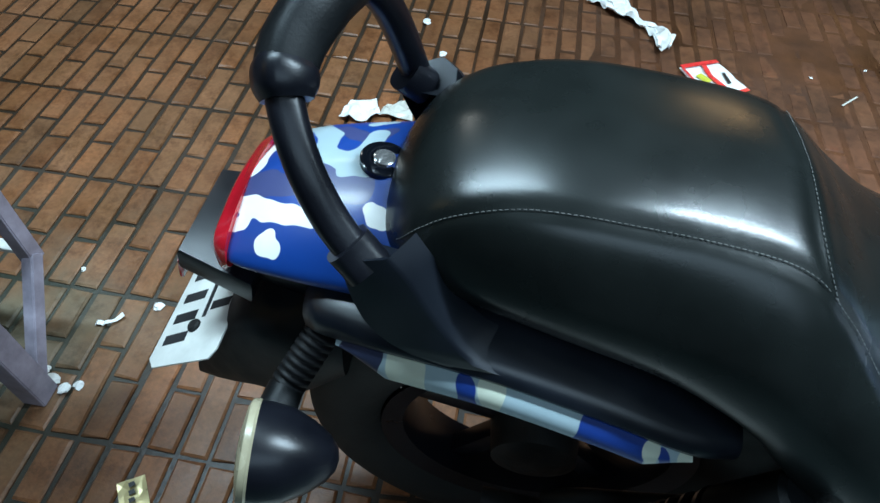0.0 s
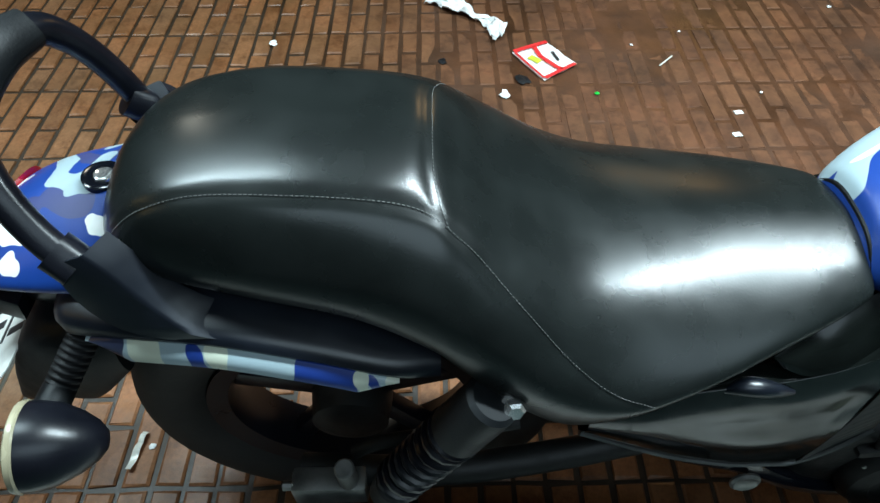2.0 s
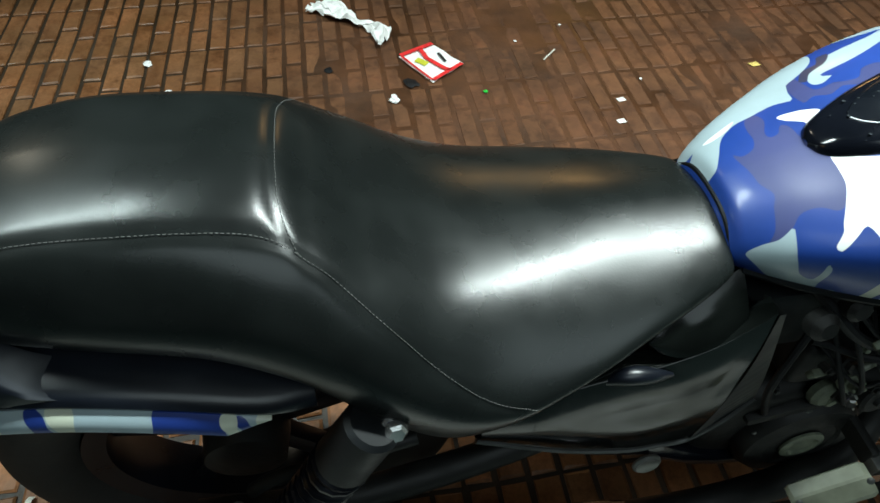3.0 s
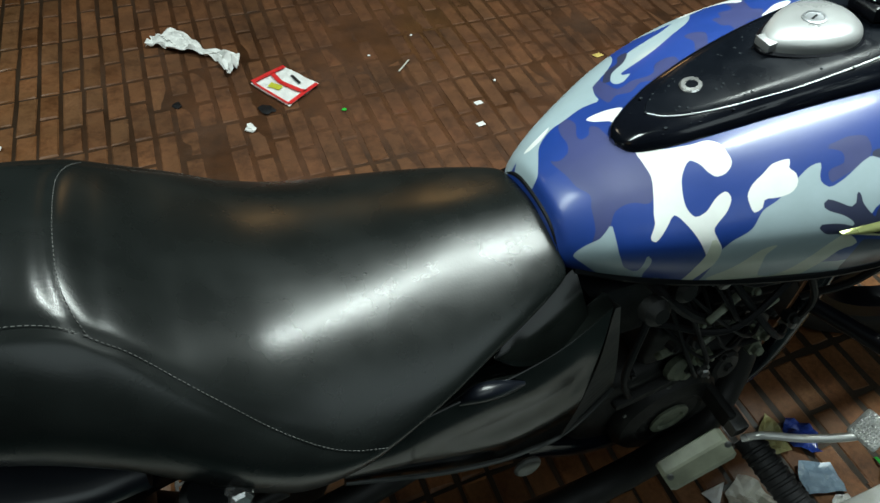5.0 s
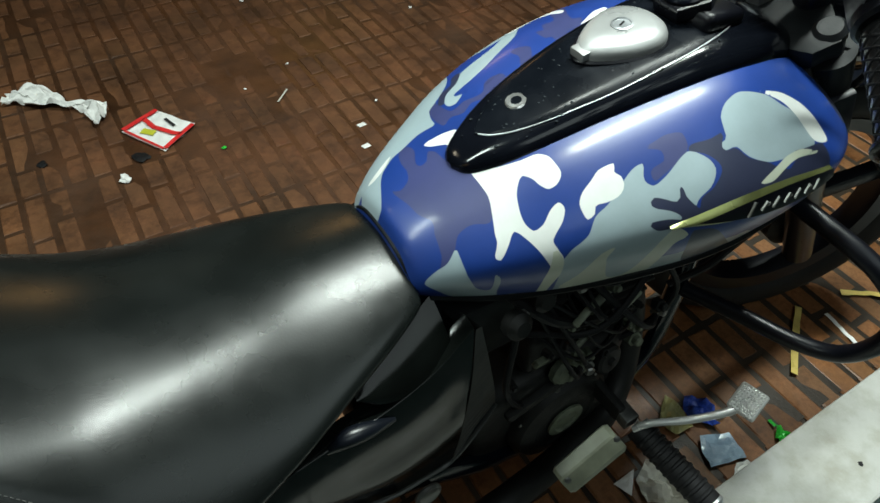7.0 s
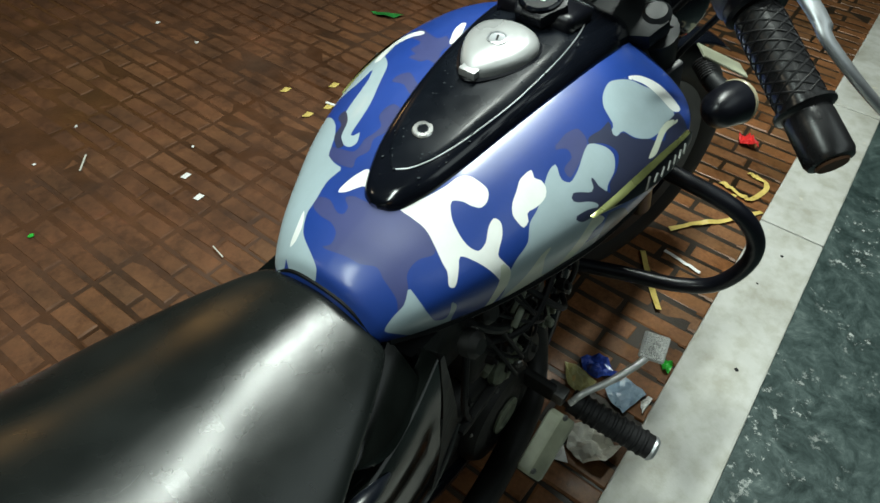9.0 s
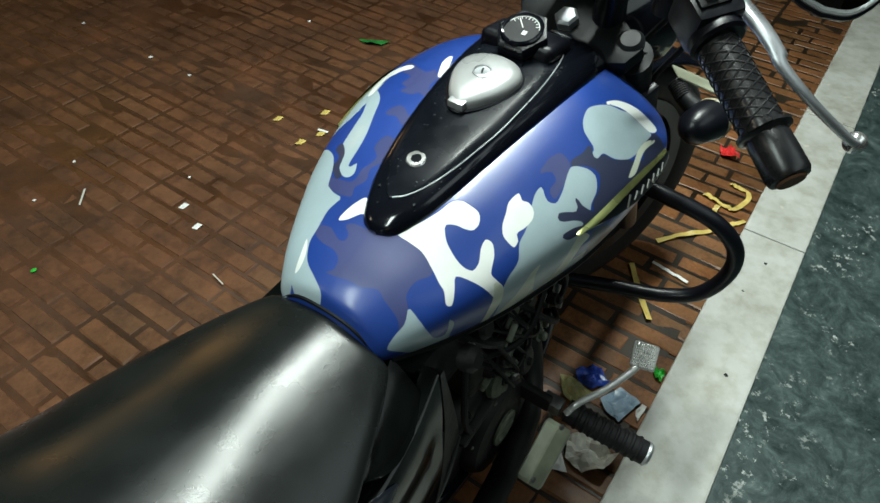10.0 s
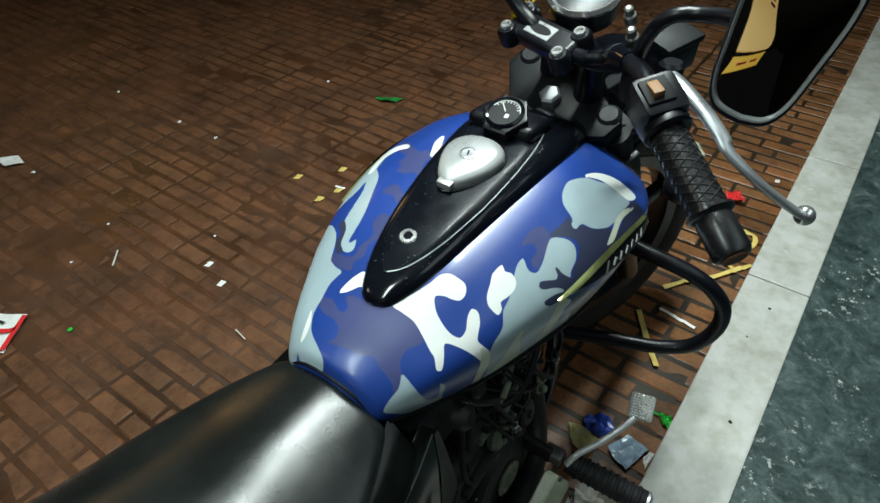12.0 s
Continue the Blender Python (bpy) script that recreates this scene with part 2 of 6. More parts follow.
def lane_mud_falloff(nt, vec):
    """Grows from the parking row towards the middle of the lane, where trodden mud fills the joints and the tone is
    darkened for light falling off.
    """
    sep = nt.nodes.new("ShaderNodeSeparateXYZ")
    nt.links.new(vec, sep.inputs[0])
    mr = node(nt, "ShaderNodeMapRange", From_Min=0.18, From_Max=0.80)
    nt.links.new(sep.outputs["Y"], mr.inputs["Value"])
    mx = node(nt, "ShaderNodeMapRange", From_Min=-0.5, From_Max=0.25)
    nt.links.new(sep.outputs["X"], mx.inputs["Value"])
    patch = ramp(nt, noise_tex(nt, vec, 2.1, 6, 0.7), [(0.34, (0.55, 0.55, 0.55)), (0.55, (1, 1, 1))])
    both = mixed(nt, 1.0, mr.outputs["Result"], mx.outputs["Result"], "MULTIPLY")
    return mixed(nt, 1.0, both, patch, "MULTIPLY")


# mud brown, taken darker to carry the weaker light out in the lane
DIM_MUD = (0.086, 0.034, 0.0145)


def brick_material():
    m, nt, b = shader("worn_red_brick")
    tc = nt.nodes.new("ShaderNodeNewGeometry")
    oi = nt.nodes.new("ShaderNodeObjectInfo")
    vec = tc.outputs["Position"]
    rnd = nt.nodes.new("ShaderNodeMath")
    rnd.operation = "ADD"
    nt.links.new(oi.outputs["Random"], rnd.inputs[0])
    nt.links.new(tc.outputs["Random Per Island"], rnd.inputs[1])
    fr = nt.nodes.new("ShaderNodeMath")
    fr.operation = "FRACT"
    nt.links.new(rnd.outputs[0], fr.inputs[0])
    base = ramp(nt, fr.outputs[0], [(0.0, (0.20, 0.086, 0.036)), (0.35, (0.27, 0.118, 0.050)), (0.7, (0.335, 0.145, 0.062)), (0.9, (0.29, 0.142, 0.068)), (1.0, (0.19, 0.094, 0.045))])
    blot = noise_tex(nt, vec, 3.6, 6, 0.68)
    col = mixed(nt, 0.9, base, ramp(nt, blot, [(0.34, (0.50, 0.48, 0.40)), (0.60, (1.05, 1.02, 1.0))]), "MULTIPLY")
    grain = noise_tex(nt, vec, 95, 4, 0.7)
    col = mixed(nt, 0.6, col, ramp(nt, grain, [(0.35, (0.50, 0.46, 0.42)), (0.65, (1.15, 1.12, 1.08))]), "MULTIPLY")
    smear = noise_tex(nt, vec, 7.5, 7, 0.75)
    mud = ramp(nt, smear, [(0.42, (0, 0, 0)), (0.62, (0.62, 0.62, 0.62))])
    col = mixed(nt, mud, col, (0.120, 0.062, 0.027))
    moss = ramp(nt, noise_tex(nt, vec, 2.2, 4, 0.6), [(0.40, (0, 0, 0)), (0.60, (0.85, 0.85, 0.85))])
    col = mixed(nt, mixed(nt, 1.0, moss, ground_gradient(nt, vec), "MULTIPLY"), col, (0.125, 0.118, 0.080))
    tone = ramp(nt, noise_tex(nt, vec, 4.5, 5, 0.7), [(0.34, (0.048, 0.019, 0.008)), (0.5, DIM_MUD), (0.62, (0.122, 0.047, 0.020)), (0.74, (0.148, 0.044, 0.018))])
    col = mixed(nt, mixed(nt, 1.0, lane_mud_falloff(nt, vec), (0.90, 0.90, 0.90), "MULTIPLY"), col, tone)
    scuff = ramp(nt, noise_tex(nt, vec, 15, 6, 0.75), [(0.38, (0.52, 0.50, 0.46)), (0.54, (1, 1, 1)), (0.72, (1.12, 1.08, 1.02))])
    col = mixed(nt, 0.85, col, scuff, "MULTIPLY")
    nt.links.new(col, b.inputs["Base Color"])
    b.inputs["Specular IOR Level"].default_value = 0.35
    wet = ramp(nt, noise_tex(nt, vec, 5.0, 4, 0.6), [(0.35, (0.28,) * 3), (0.68, (0.58,) * 3)])
    nt.links.new(mixed(nt, lane_mud_falloff(nt, vec), wet, (0.78, 0.78, 0.78)), b.inputs["Roughness"])
    bumped(nt, b, mixed(nt, 0.4, grain, noise_tex(nt, vec, 28, 3)), 0.5, 0.002)
    return m


def mortar_material():
    m, nt, b = shader("dark_damp_joint")
    vec = nt.nodes.new("ShaderNodeNewGeometry").outputs["Position"]
    big, fine = noise_tex(nt, vec, 2.4, 5, 0.6), noise_tex(nt, vec, 120, 3, 0.7)
    brown = ramp(nt, big, [(0.3, (0.014, 0.009, 0.005)), (0.55, (0.024, 0.015, 0.008)), (0.75, (0.042, 0.025, 0.013))])
    green = ramp(nt, big, [(0.3, (0.022, 0.024, 0.017)), (0.55, (0.040, 0.043, 0.031)), (0.75, (0.070, 0.074, 0.055))])
    col = mixed(nt, ground_gradient(nt, vec), brown, green)
    col = mixed(nt, 0.5, col, ramp(nt, fine, [(0.3, (0.55, 0.55, 0.5)), (0.7, (1.3, 1.3, 1.2))]), "MULTIPLY")
    # joint mud, with the light's falloff put into its tone as well
    tone = ramp(nt, noise_tex(nt, vec, 4.5, 5, 0.7), [(0.34, (0.036, 0.0145, 0.006)), (0.5, (0.070, 0.028, 0.012)), (0.68, (0.100, 0.040, 0.017))])
    col = mixed(nt, lane_mud_falloff(nt, vec), col, tone)
    nt.links.new(col, b.inputs["Base Color"])
    nt.links.new(ramp(nt, big, [(0.35, (0.3,) * 3), (0.7, (0.7,) * 3)]), b.inputs["Roughness"])
    bumped(nt, b, fine, 0.6, 0.002)
    return m


def kerb_material():
    m, nt, b = shader("pale_worn_concrete")
    vec = nt.nodes.new("ShaderNodeNewGeometry").outputs["Position"]
    big, mid, fine = noise_tex(nt, vec, 5, 5, 0.65), noise_tex(nt, vec, 24, 4, 0.6), noise_tex(nt, vec, 260, 2)
    col = ramp(nt, big, [(0.28, (0.30, 0.29, 0.25)), (0.5, (0.44, 0.44, 0.41)), (0.72, (0.53, 0.53, 0.51))])
    col = mixed(nt, 0.6, col, ramp(nt, mid, [(0.34, (0.72, 0.70, 0.62)), (0.55, (1, 1, 1))]), "MULTIPLY")
    spots = ramp(nt, noise_tex(nt, vec, 17, 2, 0.5), [(0.70, (0, 0, 0)), (0.74, (1, 1, 1))])
    col = mixed(nt, spots, col, mixed(nt, 0.5, col, (0.62, 0.58, 0.46)))
    nt.links.new(col, b.inputs["Base Color"])
    b.inputs["Roughness"].default_value = 0.55
    bumped(nt, b, mixed(nt, 0.5, mid, fine), 0.35, 0.002)
    return m


def marble_material():
    m, nt, b = shader("dark_green_marble")
    vec = nt.nodes.new("ShaderNodeNewGeometry").outputs["Position"]
    warp = nt.nodes.new("ShaderNodeVectorMath")
    warp.operation = "MULTIPLY_ADD"
    wn = node(nt, "ShaderNodeTexNoise", Scale=7.0, Detail=3.0)
    nt.links.new(vec, wn.inputs["Vector"])
    nt.links.new(wn.outputs["Color"], warp.inputs[0])
    warp.inputs[1].default_value = (0.16, 0.16, 0.16)
    nt.links.new(vec, warp.inputs[2])
    veins = noise_tex(nt, warp.outputs[0], 19, 9, 0.78)
    col = ramp(nt, veins, [(0.34, (0.010, 0.019, 0.018)), (0.50, (0.038, 0.058, 0.056)), (0.60, (0.068, 0.096, 0.092)), (0.70, (0.14, 0.17, 0.165))])
    paint = ramp(nt, noise_tex(nt, vec, 46, 5, 0.75), [(0.585, (0, 0, 0)), (0.64, (1, 1, 1))])
    where = ramp(nt, noise_tex(nt, vec, 5.2, 3), [(0.50, (0, 0, 0)), (0.60, (1, 1, 1))])
    col = mixed(nt, mixed(nt, 1.0, paint, where, "MULTIPLY"), col, (0.42, 0.44, 0.42))
    nt.links.new(col, b.inputs["Base Color"])
    nt.links.new(ramp(nt, veins, [(0.3, (0.30,) * 3), (0.7, (0.5,) * 3)]), b.inputs["Roughness"])
    bumped(nt, b, noise_tex(nt, vec, 60, 4), 0.12, 0.002)
    return m


BRICK_MAT, MORTAR_MAT, KERB_MAT, MARBLE_MAT = brick_material(), mortar_material(), kerb_material(), marble_material()


def plane_box(name, x0, x1, y0, y1, z0, z1, material, label, category, bevel=0.0, parent=None):
    bm = block((x1 - x0, y1 - y0, z1 - z0), Matrix.Translation(((x0 + x1) / 2, (y0 + y1) / 2, (z0 + z1) / 2)), bevel)
    ob = part(name, bm, material, parent, smooth=False)
    return tagged(ob, label, category, kind="structure") if category else ob


bm = bmesh.new()
bm.faces.new([bm.verts.new(p) for p in ((-60, KERB_IN, -0.0065), (60, KERB_IN, -0.0065), (60, 80, -0.0065), (-60, 80, -0.0065))])
ground = tagged(part("ground", bm, MORTAR_MAT, smooth=False), "dark damp bed of a brick-paved lane at night", "ground", kind="structure")

# trodden mud lies in the joints towards the middle of the lane
rows = []
for i in range(91):
    y = KERB_IN + 0.02 + 4.95 * i / 90
    row = []
    for j in range(131):
        x = -1.0 + 6.4 * j / 130
        deep = max(0.0, min(1.0, (y - 0.30) / 0.55)) * max(0.0, min(1.0, (x + 0.6) / 0.7))
        deep = max(deep, 0.92 * max(0.0, min(1.0, (x - 0.70) / 0.35)))
        lump = noise.noise(Vector((x * 1.9, y * 1.9, 3.0))) * 0.0016 + noise.noise(Vector((x * 8.0, y * 8.0, 1.0))) * 0.0009
        row.append((x, y, -0.0075 + deep * (0.0058 + lump)))
    rows.append(row)
bm = bmesh.new()
grid_faces(bm, rows)
for f in bm.faces:
    if f.normal.z < 0:
        f.normal_flip()
tagged(part("trodden_mud", bm, MORTAR_MAT, ground, "brown mud trodden into the brick joints"), kind="stuff")

platform = plane_box("platform", -9, 12, -3.6, KERB_OUT, -0.01, KERB_TOP - 0.003, MARBLE_MAT, "dark green marble shop platform with scuffed pale specks", "platform")
kerb = thing("kerb", "pale worn concrete kerb along the shop platform", "kerb")
tagged(kerb, kind="structure")
for a, b in zip((-6.0, -2.35, -1.0, 0.35, 1.705, 2.43, 3.6, 5.2), (-2.35, -1.0, 0.35, 1.705, 2.43, 3.6, 5.2, 9.0)):
    bm = block((b - a - 0.003, KERB_IN - KERB_OUT, KERB_TOP + 0.01), Matrix.Translation(((a + b) / 2, (KERB_IN + KERB_OUT) / 2, KERB_TOP / 2 - 0.005)), 0.006)
    part("kerb_stone", bm, KERB_MAT, kerb, smooth=False)

# the shop front behind the platform, and the far side of the lane
shop_wall = plane_box("wall_shop", -9, 12, -3.8, -3.6, 0, 3.2, surface("dark_shop_shutter", (0.05, 0.05, 0.055), 0.5, vary=0.3), "dark shop front behind the marble platform", "wall")
canopy = plane_box("canopy", -9, 12, -3.8, -1.0, 3.0, 3.08, surface("dusty_canopy_sheet", (0.12, 0.12, 0.12), 0.6, vary=0.3), "dusty sheet canopy over the shop platform", "canopy")

# ---- camouflage wrap: fields of flowing patches, laid over one another ----
LAYERS = [("dusk", (0.045, 0.055, 0.165)), ("pale", (0.340, 0.430, 0.470)), ("slate", (0.030, 0.036, 0.075)), ("white", (0.780, 0.800, 0.780)), ("blue2", (0.014, 0.040, 0.230)), ("cream", (0.600, 0.640, 0.520))]


def camo_material():
    m, nt, b = shader("camouflage_wrap")
    vec = coords(nt)
    col = ramp(nt, noise_tex(nt, vec, 6, 3), [(0.3, (0.009, 0.040, 0.225)), (0.7, (0.012, 0.050, 0.275))])
    for name, tone in LAYERS:
        at = nt.nodes.new("ShaderNodeAttribute")
        at.attribute_name = name
        mr = node(nt, "ShaderNodeMapRange", From_Min=-0.0003, From_Max=0.0003)
        nt.links.new(at.outputs["Fac"], mr.inputs["Value"])
        col = mixed(nt, mr.outputs["Result"], col, tone)
    dust = ramp(nt, noise_tex(nt, vec, 30, 5, 0.65), [(0.35, (0.93, 0.93, 0.92)), (0.65, (1, 1, 1))])
    nt.links.new(mixed(nt, 1.0, col, dust, "MULTIPLY"), b.inputs["Base Color"])
    nt.links.new(ramp(nt, noise_tex(nt, vec, 11, 4), [(0.3, (0.37,) * 3), (0.7, (0.45,) * 3)]), b.inputs["Roughness"])
    b.inputs["Coat Weight"].default_value, b.inputs["Coat Roughness"].default_value = 0.35, 0.17
    bumped(nt, b, noise_tex(nt, vec, 60, 3), 0.03, 0.001)
    return m


CAMO_MAT = camo_material()


def rounded(loop, n=4):
    """A closed line of x, v through the given corners, its bends eased."""
    q = np.array(loop, float)
    a, b, c, d = np.roll(q, 1, 0), q, np.roll(q, -1, 0), np.roll(q, -2, 0)
    out = []
    for k in range(n):
        t = k / n
        out.append(b + 0.45 * (c - a) * t + (0.9 * a - 2.1 * b + 1.65 * c - 0.45 * d) * t * t + (-0.45 * a + 1.1 * b - 1.1 * c + 0.45 * d) * t ** 3)
    return np.stack(out, 1).reshape(-1, 2)


def patch_field(place, loop):
    """How far each x, v lies inside a closed patch (outside: minus), in metres or so."""
    line = rounded(loop) * (1, 0.07)
    lo, hi = line.min(0) - 0.012, line.max(0) + 0.012
    near = np.where(((place > lo) & (place < hi)).all(1))[0]
    field = np.full(len(place), -0.05)
    p = place[near]
    best, inside = np.full(len(p), 1.0), np.zeros(len(p), bool)
    for a, b in zip(line, np.roll(line, -1, 0)):
        d = b - a
        t = np.clip(((p - a) @ d) / max(d @ d, 1e-12), 0, 1)
        best = np.minimum(best, np.linalg.norm(p - a - t[:, None] * d, axis=1))
        if a[1] != b[1]:
            inside ^= ((a[1] > p[:, 1]) != (b[1] > p[:, 1])) & (p[:, 0] < d[0] * (p[:, 1] - a[1]) / d[1] + a[0])
    field[near] = np.where(inside, best, -best)
    return field


def wrap(ob, strokes, patches=()):
    """Lays strokes (layer, rows of place and radius) on a mesh as smooth fields, one attribute a layer."""
    co = np.array([v.co[:] for v in ob.data.vertices])
    wob = np.array([[noise.noise(v.co * 55 + Vector((k * 7.0, 0, 0))) for k in range(3)] for v in ob.data.vertices])
    co = co + 0.0022 * wob
    fields = {name: np.full(len(co), -0.05) for name, _ in LAYERS}
    for name, row in strokes:
        for (a, ra), (b, rb) in zip(row, row[1:]):
            a, b = np.array(a), np.array(b)
            d = b - a
            t = np.clip(((co - a) @ d) / max(d @ d, 1e-9), 0, 1)
            gap = ra + (rb - ra) * t - np.linalg.norm(co - (a + t[:, None] * d), axis=1)
            f = fields[name]
            h = np.clip(0.5 + 0.5 * (gap - f) / 0.004, 0, 1)
            fields[name] = f + (gap - f) * h + 0.004 * h * (1 - h)
    if patches:
        at = ob.data.attributes["place"]
        flat = np.zeros(len(co) * 3, np.float32)
        at.data.foreach_get("vector", flat)
        place = flat.reshape(-1, 3)[:, :2] * (1, 0.07)
        for name, loop in patches:
            fields[name] = np.maximum(fields[name], patch_field(place, loop))
    for name, f in fields.items():
        at = ob.data.attributes.new(name, "FLOAT", "POINT")
        at.data.foreach_set("value", f.astype(np.float32))


# layer, then rows of x, v (round the body) and radius
TANK_CAMO_A = [
    ("pale", [(0.7, -2.75, 0.02), (0.78, -2.8, 0.022), (0.86, -2.8, 0.02)]),
    ("slate", [(0.95, -2.5, 0.014), (0.99, -2.6, 0.016)]),
]
TANK_CAMO = TANK_CAMO_A
# layer, then the corners of each patch: x, v
TANK_PATCHES_A = [
    ("dusk", [(0.598, -0.28), (0.599, -0.55), (0.598, -0.81), (0.594, -1.04), (0.588, -1.19), (0.582, -1.2), (0.574, -1.14), (0.566, -1.13), (0.554, -1.21), (0.545, -1.46), (0.538, -1.71), (0.529, -1.92), (0.526, -1.78), (0.532, -1.5), (0.534, -1.29), (0.536, -1.01), (0.54, -0.76), (0.533, -0.51), (0.531, -0.22), (0.528, 0.08), (0.527, 0.36), (0.533, 0.21), (0.545, 0.25), (0.552, 0.44), (0.554, 0.72), (0.561, 0.99), (0.572, 0.99), (0.574, 0.73), (0.565, 0.48), (0.566, 0.35), (0.575, 0.35), (0.582, 0.49), (0.588, 0.39), (0.589, 0.12), (0.592, -0.12)]),
]
TANK_PATCHES_B = [
    ("dusk", [(0.705, 0.4), (0.705, 0.53), (0.697, 0.45), (0.701, 0.61), (0.693, 0.68), (0.679, 0.69), (0.669, 0.58), (0.658, 0.61), (0.647, 0.69), (0.631, 0.74), (0.63, 1.09), (0.634, 1.38), (0.624, 1.37), (0.614, 0.97), (0.614, 0.65), (0.625, 0.66), (0.637, 0.54), (0.651, 0.57), (0.662, 0.49), (0.677, 0.4), (0.689, 0.4)]),
    ("dusk", [(0.838, 0.57), (0.814, 0.57), (0.778, 0.49), (0.751, 0.49), (0.738, 0.53), (0.752, 0.72), (0.744, 0.84), (0.731, 0.86), (0.732, 0.69), (0.721, 0.53), (0.729, 0.49), (0.738, 0.36), (0.764, 0.4), (0.791, 0.4), (0.824, 0.49)]),
]
TANK_PATCHES_C = [
    ("dusk", [(0.861, 1.32), (0.829, 1.21), (0.812, 0.96), (0.796, 1.01), (0.786, 0.86), (0.779, 0.95), (0.774, 0.72), (0.781, 0.67), (0.778, 0.53), (0.8, 0.61), (0.819, 0.61), (0.833, 0.73), (0.825, 0.8), (0.836, 1.0)]),
    ("dusk", [(0.747, -1.11), (0.762, -1.19), (0.76, -1.3), (0.743, -1.34), (0.741, -1.46), (0.755, -1.42), (0.778, -1.34), (0.79, -1.27), (0.793, -1.12), (0.777, -1.07), (0.76, -1.09)]),
    ("pale", [(0.626, 1.39), (0.607, 1.47), (0.578, 1.42), (0.551, 1.43), (0.522, 1.34), (0.502, 1.18), (0.5, 0.63), (0.5, 0.2), (0.508, 0.21), (0.519, 0.56), (0.531, 0.9), (0.55, 1.05), (0.569, 1.01), (0.59, 0.98), (0.605, 0.85), (0.61, 0.81), (0.614, 1.03)]),
]
TANK_PATCHES_D = [
    ("pale", [(0.793, 1.45), (0.777, 1.46), (0.737, 1.3), (0.711, 1.28), (0.68, 1.29), (0.663, 1.26), (0.673, 1.21), (0.659, 1.13), (0.644, 1.1), (0.635, 0.98), (0.634, 0.85), (0.641, 0.77), (0.655, 0.82), (0.649, 0.86), (0.648, 0.94), (0.674, 0.92), (0.698, 0.94), (0.73, 1.04), (0.763, 1.16)]),
    ("pale", [(0.884, -0.98), (0.861, -1.01), (0.844, -1.11), (0.838, -1.25), (0.836, -1.32), (0.826, -1.35), (0.828, -1.42), (0.842, -1.42), (0.852, -1.54), (0.873, -1.65), (0.902, -1.68), (0.934, -1.69), (0.953, -1.67), (0.96, -1.53), (0.948, -1.38), (0.928, -1.24), (0.913, -1.1)]),
]
TANK_PATCHES_E = [
    ("pale", [(0.739, -1.25), (0.732, -1.4), (0.738, -1.5), (0.754, -1.45), (0.786, -1.3), (0.802, -1.39), (0.809, -1.53), (0.798, -1.68), (0.78, -1.77), (0.773, -1.86), (0.756, -2.01), (0.746, -2.21), (0.738, -2.48), (0.733, -3.14), (0.717, -3.78), (0.689, -3.86), (0.651, -3.08), (0.648, -3.44), (0.635, -2.29), (0.642, -2.0), (0.661, -1.83), (0.673, -1.62), (0.69, -1.52), (0.708, -1.38), (0.725, -1.27)]),
]
TANK_PATCHES_F = [
    ("pale", [(0.546, -1.43), (0.534, -1.66), (0.52, -1.8), (0.511, -2.1), (0.527, -2.6), (0.557, -3.3), (0.589, -3.86), (0.605, -3.06), (0.595, -2.88), (0.591, -3.26), (0.58, -2.72), (0.579, -2.32), (0.573, -2.17), (0.572, -2.6), (0.558, -2.5), (0.549, -2.11), (0.547, -1.79), (0.547, -1.55)]),
    ("pale", [(0.815, -2.84), (0.862, -3.12), (0.89, -2.72), (0.922, -2.56), (0.931, -2.48), (0.895, -2.64), (0.867, -2.88), (0.838, -3.2), (0.824, -3.36)]),
    ("slate", [(0.681, 1.34), (0.671, 1.39), (0.659, 1.22), (0.644, 1.25), (0.63, 1.09), (0.634, 0.97), (0.644, 1.1), (0.663, 1.13), (0.676, 1.24)]),
]
TANK_PATCHES_G = [
    ("slate", [(0.835, -1.26), (0.816, -1.27), (0.797, -1.25), (0.788, -1.29), (0.806, -1.39), (0.816, -1.55), (0.8, -1.7), (0.782, -1.78), (0.779, -1.92), (0.782, -2.02), (0.805, -2.02), (0.843, -2.02), (0.876, -1.98), (0.917, -2.06), (0.961, -2.19), (0.957, -1.98), (0.914, -1.92), (0.9, -1.79), (0.884, -1.72), (0.873, -1.65), (0.851, -1.55), (0.841, -1.43), (0.829, -1.42), (0.826, -1.37)]),
    ("slate", [(0.97, -1.7), (0.931, -1.66), (0.915, -1.65), (0.916, -1.72), (0.902, -1.8), (0.914, -1.92), (0.957, -2.06), (0.978, -1.94)]),
]
TANK_PATCHES_H = [
    ("slate", [(0.774, -1.84), (0.767, -1.72), (0.766, -1.61), (0.762, -1.61), (0.759, -1.72), (0.753, -1.73), (0.742, -1.66), (0.733, -1.62), (0.728, -1.68), (0.733, -1.75), (0.746, -1.82), (0.755, -1.9), (0.757, -1.97), (0.744, -1.92), (0.729, -1.9), (0.722, -1.92), (0.73, -2.04), (0.746, -2.06), (0.769, -2.06), (0.782, -1.98), (0.779, -1.9)]),
    ("slate", [(0.777, -2.18), (0.771, -2.25), (0.782, -2.72), (0.824, -3.52), (0.833, -3.28), (0.852, -3.2), (0.862, -2.96), (0.807, -2.3)]),
]
